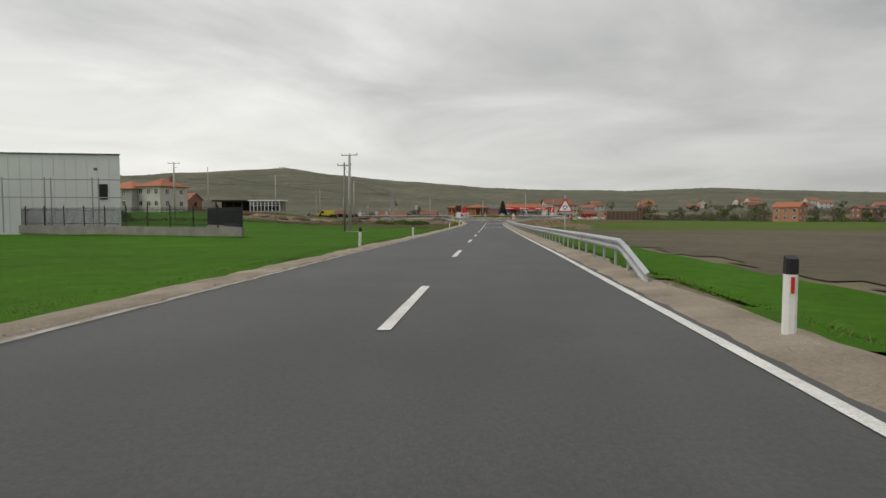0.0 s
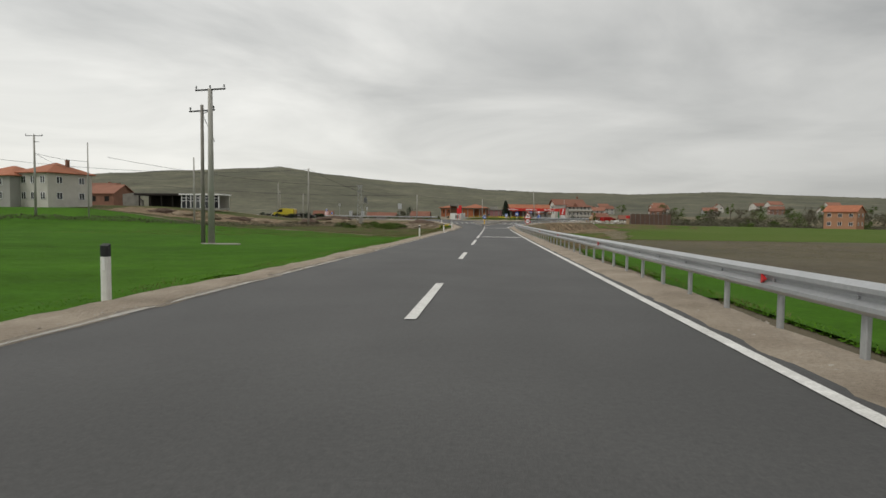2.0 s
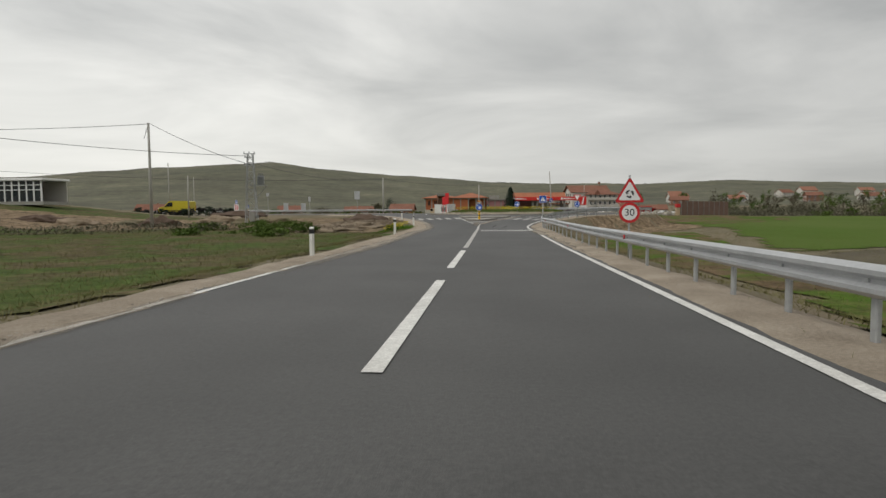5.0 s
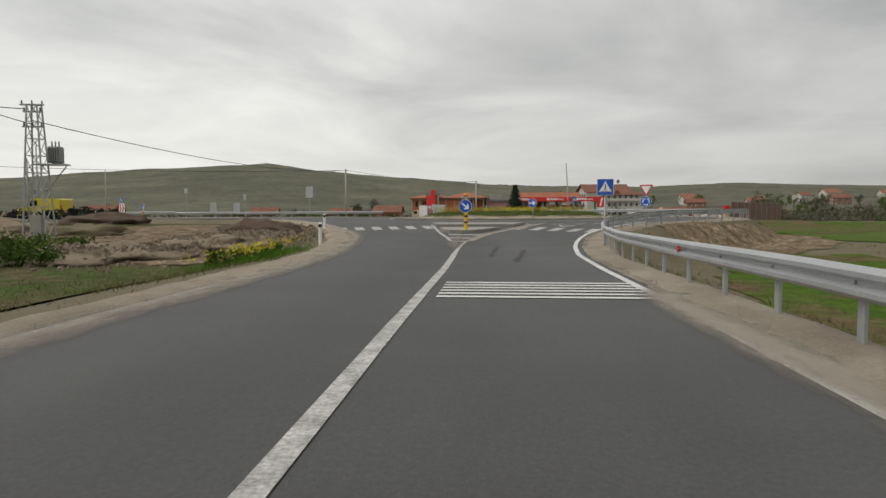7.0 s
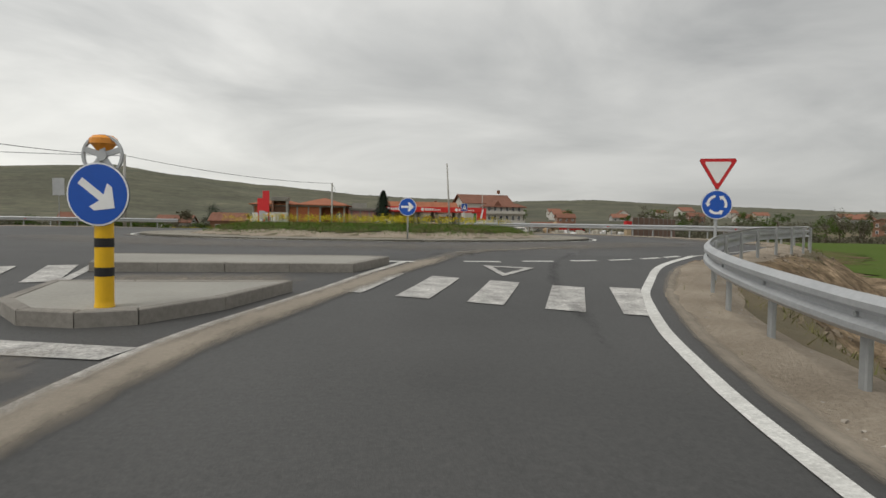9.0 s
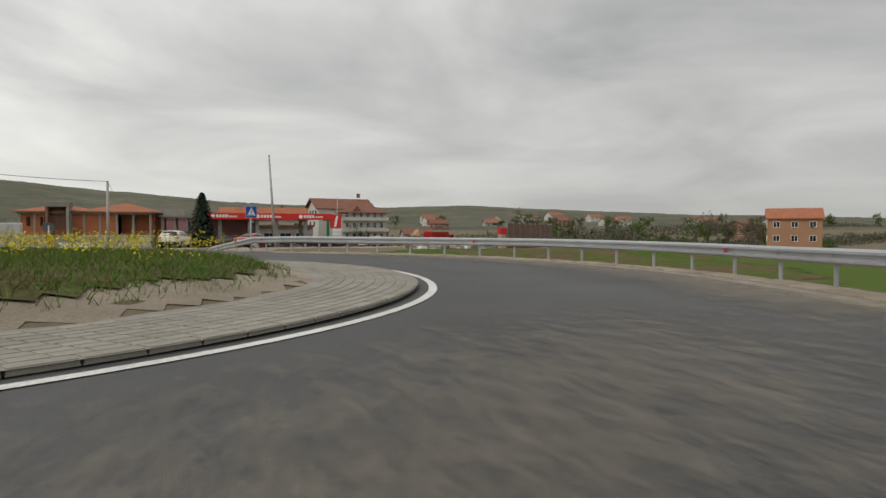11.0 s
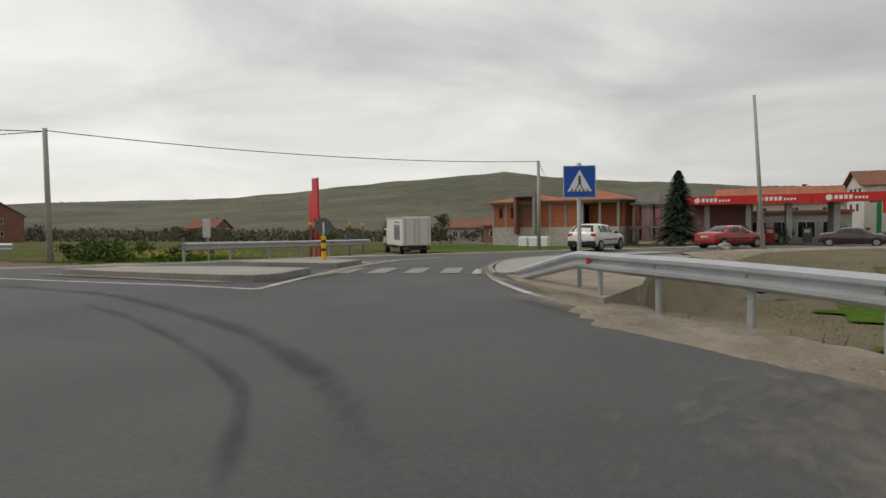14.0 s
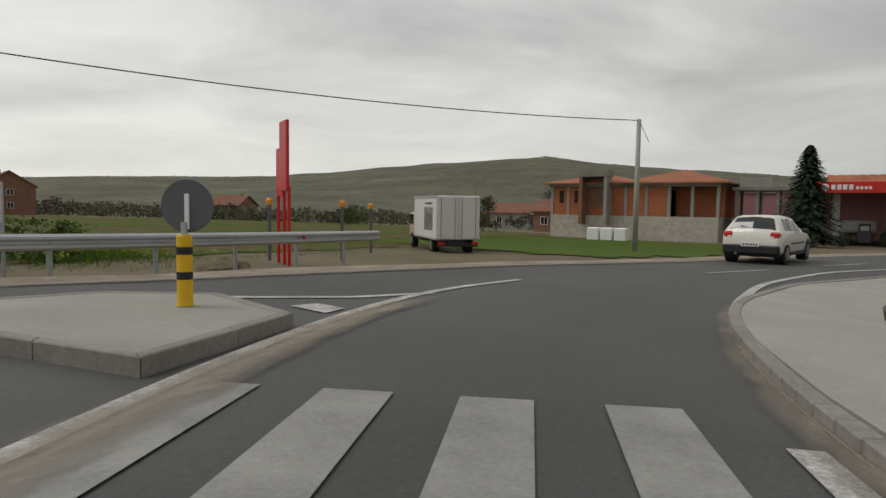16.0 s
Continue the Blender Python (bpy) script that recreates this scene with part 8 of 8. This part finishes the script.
def bush(x, y, w, h, seed, leaf=LEAF, label="dense green bush", n=700, z=None, size=.11):
    root = thing("bush", label, "bush", pose(x, y, land1(x, y) if z is None else z), "roadside bushes")
    bm = bmesh.new()
    g = random.Random(seed)
    for k in range(7):
        a = g.uniform(0, 6.28)
        rod(bm, (0, 0, -.1), (math.cos(a) * w * .35, math.sin(a) * w * .35, h * g.uniform(.5, .85)), .03, 5, .01)
    part("woody_base", bm, BARK, root)
    tri_cloud("foliage", leaf_blob(n, 0, 0, h * .5, w / 2, w / 2, h * .5, size, seed, .3), leaf, parent=root)
    return root


for k, (x, y, w, h) in enumerate(((-6.5, 130.9, 1.0, .5), (-6.4, 132.4, 1.1, .5), (-6.6, 134.2, .9, .42), (-6.8, 136.4, .8, .4))):
    bush(x, y, w, h, 420 + k, LEAF, "small green weed clump among yellow flowers", 420, size=.07)
for k, (x, y, w, h) in enumerate(((-13.2, 132.4, 2.2, .8), (-15.0, 133.2, 2.6, .95), (-17, 134.4, 2.6, .9), (-15.6, 136.2, 2.8, .9), (-18.6, 137, 3.0, 1.0))):
    bush(x, y, w, h, 440 + k, LEAF, "low spreading green weeds on rough ground", 1100, size=.09)


def spruce(x, y, h, r, seed, z=None):
    g = np.random.RandomState(seed)
    root = thing("spruce", "dark green spruce tree beside the petrol station", "tree", pose(x, y, land1(x, y) if z is None else z))
    part("trunk", rod(bmesh.new(), (0, 0, -.3), (0, 0, h * .97), .16, 8, .02), BARK, root)
    tris = []
    n = int(h * 130)
    for i in range(n):
        t = (i + g.rand()) / n
        zc = h * (.05 + .94 * t)
        ln = r * (1 - t) ** .75 * (.65 + .5 * g.rand()) + .08
        a = g.rand() * 6.283
        d = np.array([math.cos(a), math.sin(a), -.28 - .2 * g.rand()])
        side = np.array([-math.sin(a), math.cos(a), 0])
        for k in range(15):
            u = (k + g.rand()) / 15
            c = np.array([0, 0, zc]) + d * ln * u
            w = (.34 * (1 - u) + .2) * (.7 + .6 * g.rand()) * (1.1 - .85 * t)
            s = side * w * (1 if k % 2 else -1)
            tris.append((c, c + s + d * .13, c + d * .2 + np.array([0, 0, -.07 * g.rand()])))
    tri_cloud("needles", tris, NEEDLE, parent=root)
    return root


spruce(5.65, 243.8, 7.15, 2.8, 31, z=-.68)
tree(-32.3, 289, 6.6, 2.6, 32, NEEDLE, "dark rounded evergreen tree by the road", 2600, .2, size=.13)
for k, (x, y, w, h) in enumerate(((15.4, 252, 1.5, 2.1), (20.6, 253, 1.3, 2.3), (22.6, 254, 1.2, 1.9), (11.6, 251, 1.6, 2.0), (29.5, 262, 3.2, 4.2), (31.2, 263, 2.6, 3.0), (8.2, 250, 1.8, 1.3))):
    bush(x, y, w, h, 40 + k, NEEDLE, "clipped dark evergreen shrub", 900, z=-1.6, size=.1)
rnd = random.Random(77)
for k in range(26):
    x = 62 + 5.2 * k + rnd.uniform(-2, 2)
    y = 268 + .28 * (x - 60) + rnd.uniform(-10, 14)
    if k % 3:
        tree(x, y, rnd.uniform(5.5, 9), rnd.uniform(2.2, 3.4), 100 + k, BARE if k % 2 else LEAF, "budding tree with thin spring foliage" if k % 2 else "green tree in a row", 1300, .2, size=.2)
    else:
        bush(x, y - 4, rnd.uniform(4, 7), rnd.uniform(2.4, 4), 100 + k, LEAF, "wide green hedge bush", 1300, size=.2)
for k in range(34):
    x, y = rnd.uniform(30, 330), rnd.uniform(330, 520)
    tree(x, y, rnd.uniform(5, 9), rnd.uniform(2.4, 4), 200 + k, rnd.choice((BARE, BARE, LEAF)), "spring tree among the village houses", 700, .22, size=.3)
for k in range(20):
    x, y = rnd.uniform(-150, -20), rnd.uniform(262, 330)
    bush(x, y, rnd.uniform(5, 9), rnd.uniform(2.5, 4.5), 260 + k, rnd.choice((BARE, LEAF, BARE)), "tangled hedge under the hill", 700, size=.3)
for k, (x, y, w, h) in enumerate(((-64, 102, 6, 2.4), (-70, 96, 6, 2.2))):
    bush(x, y, w, h, 300 + k, LEAF, "scrubby hedge at the edge of the field", 900, size=.2)
for k in range(9):
    bush(-51 + 1.6 * k, 174 + .3 * k, 2.4, 1.2, 320 + k, SHADE if k % 2 else NEEDLE, "low dark hedge on the waste ground", 500, size=.16)
for k, (x, y, w, h) in enumerate(((-13.5, 126, 2.6, .5), (-16.5, 130, 3.2, .55), (-20, 127, 3, .5), (-24, 138, 3.5, .7), (-16.2, 196.6, 2.4, 1.0), (-18.4, 197, 2.6, 1.1), (-13, 198.6, 3, .8), (-26, 204, 4, 1.0))):
    bush(x, y, w, h, 340 + k, LEAF, "low green thicket beside the road", 900, size=.12)

# bands of bare thicket behind the fields
def thicket(name, line, depth, h, n, size, seed, label):
    q = np.random.RandomState(seed)
    p = np.array(resample(line, 200))
    i = q.randint(0, 199, n)
    t = q.rand(n, 1)
    xy = p[i] * (1 - t) + p[i + 1] * t + (q.rand(n, 2) - .5) * depth
    clump = .45 + .55 * (.5 + .5 * wave(xy[:, 0], xy[:, 1], .16, seed)) + .25 * wave(xy[:, 0], xy[:, 1], .55, seed)
    z = land(xy[:, 0], xy[:, 1]) + h * np.clip(clump, .12, 1.3) * q.rand(n) ** .8
    c = np.stack([xy[:, 0], xy[:, 1], z], 1)
    o = (q.rand(n, 3, 3) - .5) * 2 * size * (.5 + q.rand(n, 1, 1))
    return tri_cloud(name, c[:, None, :] + o, THICKET, label, "thicket")


thicket("thicket", [(-76, 96), (-58, 109), (-45, 121), (-34, 129), (-22, 139)], 3.5, .85, 12000, .1, 74, "low brown brambles at the edge of the field")
thicket("thicket", [(58, 262), (90, 275), (130, 288), (200, 305), (300, 320)], 14, 3.4, 30000, .3, 71, "band of bare and budding trees behind the field")
thicket("thicket", [(40, 330), (120, 380), (220, 400), (360, 430)], 60, 3.4, 30000, .4, 72, "bare trees among the village gardens")
thicket("thicket", [(-190, 250), (-120, 285), (-60, 305), (0, 320), (40, 330)], 26, 3.6, 30000, .42, 73, "dark scrub at the foot of the hill")

# scrub on the hills
g = np.random.RandomState(9)
n = 5000
az = np.radians(g.uniform(-75, 62, n)); rr = 1300 + 130 * g.rand(n)
hx, hy = rr * np.sin(az), 100 + rr * np.cos(az)
hz = land(hx, hy)
sz = 1.2 + 2.6 * g.rand(n) * (.4 + .6 * (rr / 1400))
tris = []
for k in range(3):
    o = (g.rand(n, 3, 3) - .5) * 2 * sz[:, None, None]
    o[:, :, 2] = np.abs(o[:, :, 2]) * .7
    tris.append(np.stack([hx, hy, hz + .4], 1)[:, None, :] + o)
tri_cloud("hill_scrub", np.concatenate(tris), SCRUB, "scattered scrub and small trees on the hills", "trees")

# ---- heaps and rubble ----
def mound(x, y, rx_, ry_, h, seed, material, label, name="soil_mound"):
    bm = bmesh.new()
    bmesh.ops.create_icosphere(bm, subdivisions=4, radius=1)
    for v in bm.verts:
        d = v.co.copy()
        nz = noise.fractal(d * 2.3 + Vector((seed, 0, 0)), 1.0, 2.0, 5)
        k = 1 + .34 * nz
        v.co = Vector((d.x * rx_ * k, d.y * ry_ * k, max(-.3, d.z) * h * (1 + .45 * nz)))
    g0 = land1(x, y)
    ob = part(name, bm, material, None, "", True)
    ob.location = (x, y, g0 - .05)
    return tagged(ob, label, "heap")


mound(-11.6, 147.2, 2.5, 1.5, .85, 3, SOIL, "heap of dark brown soil beside the road")
mound(-32.5, 165.5, 4.2, 2.2, .9, 5, SOIL, "heap of dark brown soil on waste ground")
mound(-11.5, 143, 3.2, 4.5, .55, 7, RUBEARTH, "low bank of rubble and earth", "rubble_bank")
mound(-13.5, 136, 3.5, 4.0, .5, 8, RUBEARTH, "low bank of rubble and earth", "rubble_bank")
for k in range(9):
    mound(-58 + 4.4 * k, 141 + .9 * k + rnd.uniform(-2, 2), rnd.uniform(1.8, 3.4), 1.6, rnd.uniform(.45, .9), 20 + k, (SOIL, RUBEARTH, EARTH)[k % 3], "heap of broken stone and earth on waste ground", "earth_mound")
mound(-6.5, 199.5, .9, .6, .4, 41, EARTH, "small heap of earth by the guard rail")
bm = bmesh.new()
bmesh.ops.create_icosphere(bm, subdivisions=3, radius=.36)
for v in bm.verts:
    v.co = v.co * (1 + .5 * noise.noise(v.co * 4))
    v.co.z *= .8
ob = part("boulder", bm, CONCRETE)
ob.location = (11.6, 214.6, rz(214) + .12)
tagged(ob, "pale boulder beside the leaning pole", "rock")
sp = []
for cx_, cy_, sx, sy, n in ((-11.5, 143, 2.2, 4, 1500), (-13, 135, 2.5, 3, 900), (-40, 145, 12, 4, 3500), (12, 152, 1.6, 3, 500), (-8, 146, 1.2, 3, 500)):
    q = np.stack([g.normal(cx_, sx, n), g.normal(cy_, sy, n)], 1)
    q = q[road_dist(q[:, 0], q[:, 1]) > .8]
    zz = land(q[:, 0], q[:, 1])
    for (x, y), z_ in zip(q, zz):
        b = 0
        for mx, my, ra, rb, hh in ((-11.5, 143, 3.2, 4.5, .55), (-13.5, 136, 3.5, 4.0, .5)):
            t = 1 - ((x - mx) / ra) ** 2 - ((y - my) / rb) ** 2
            if t > 0:
                b = max(b, hh * math.sqrt(t))
        sp.append((x, y, z_ + b * .9))
chips("rubble", sp, "broken stone and rubble", .08, 61, RUBBLE)
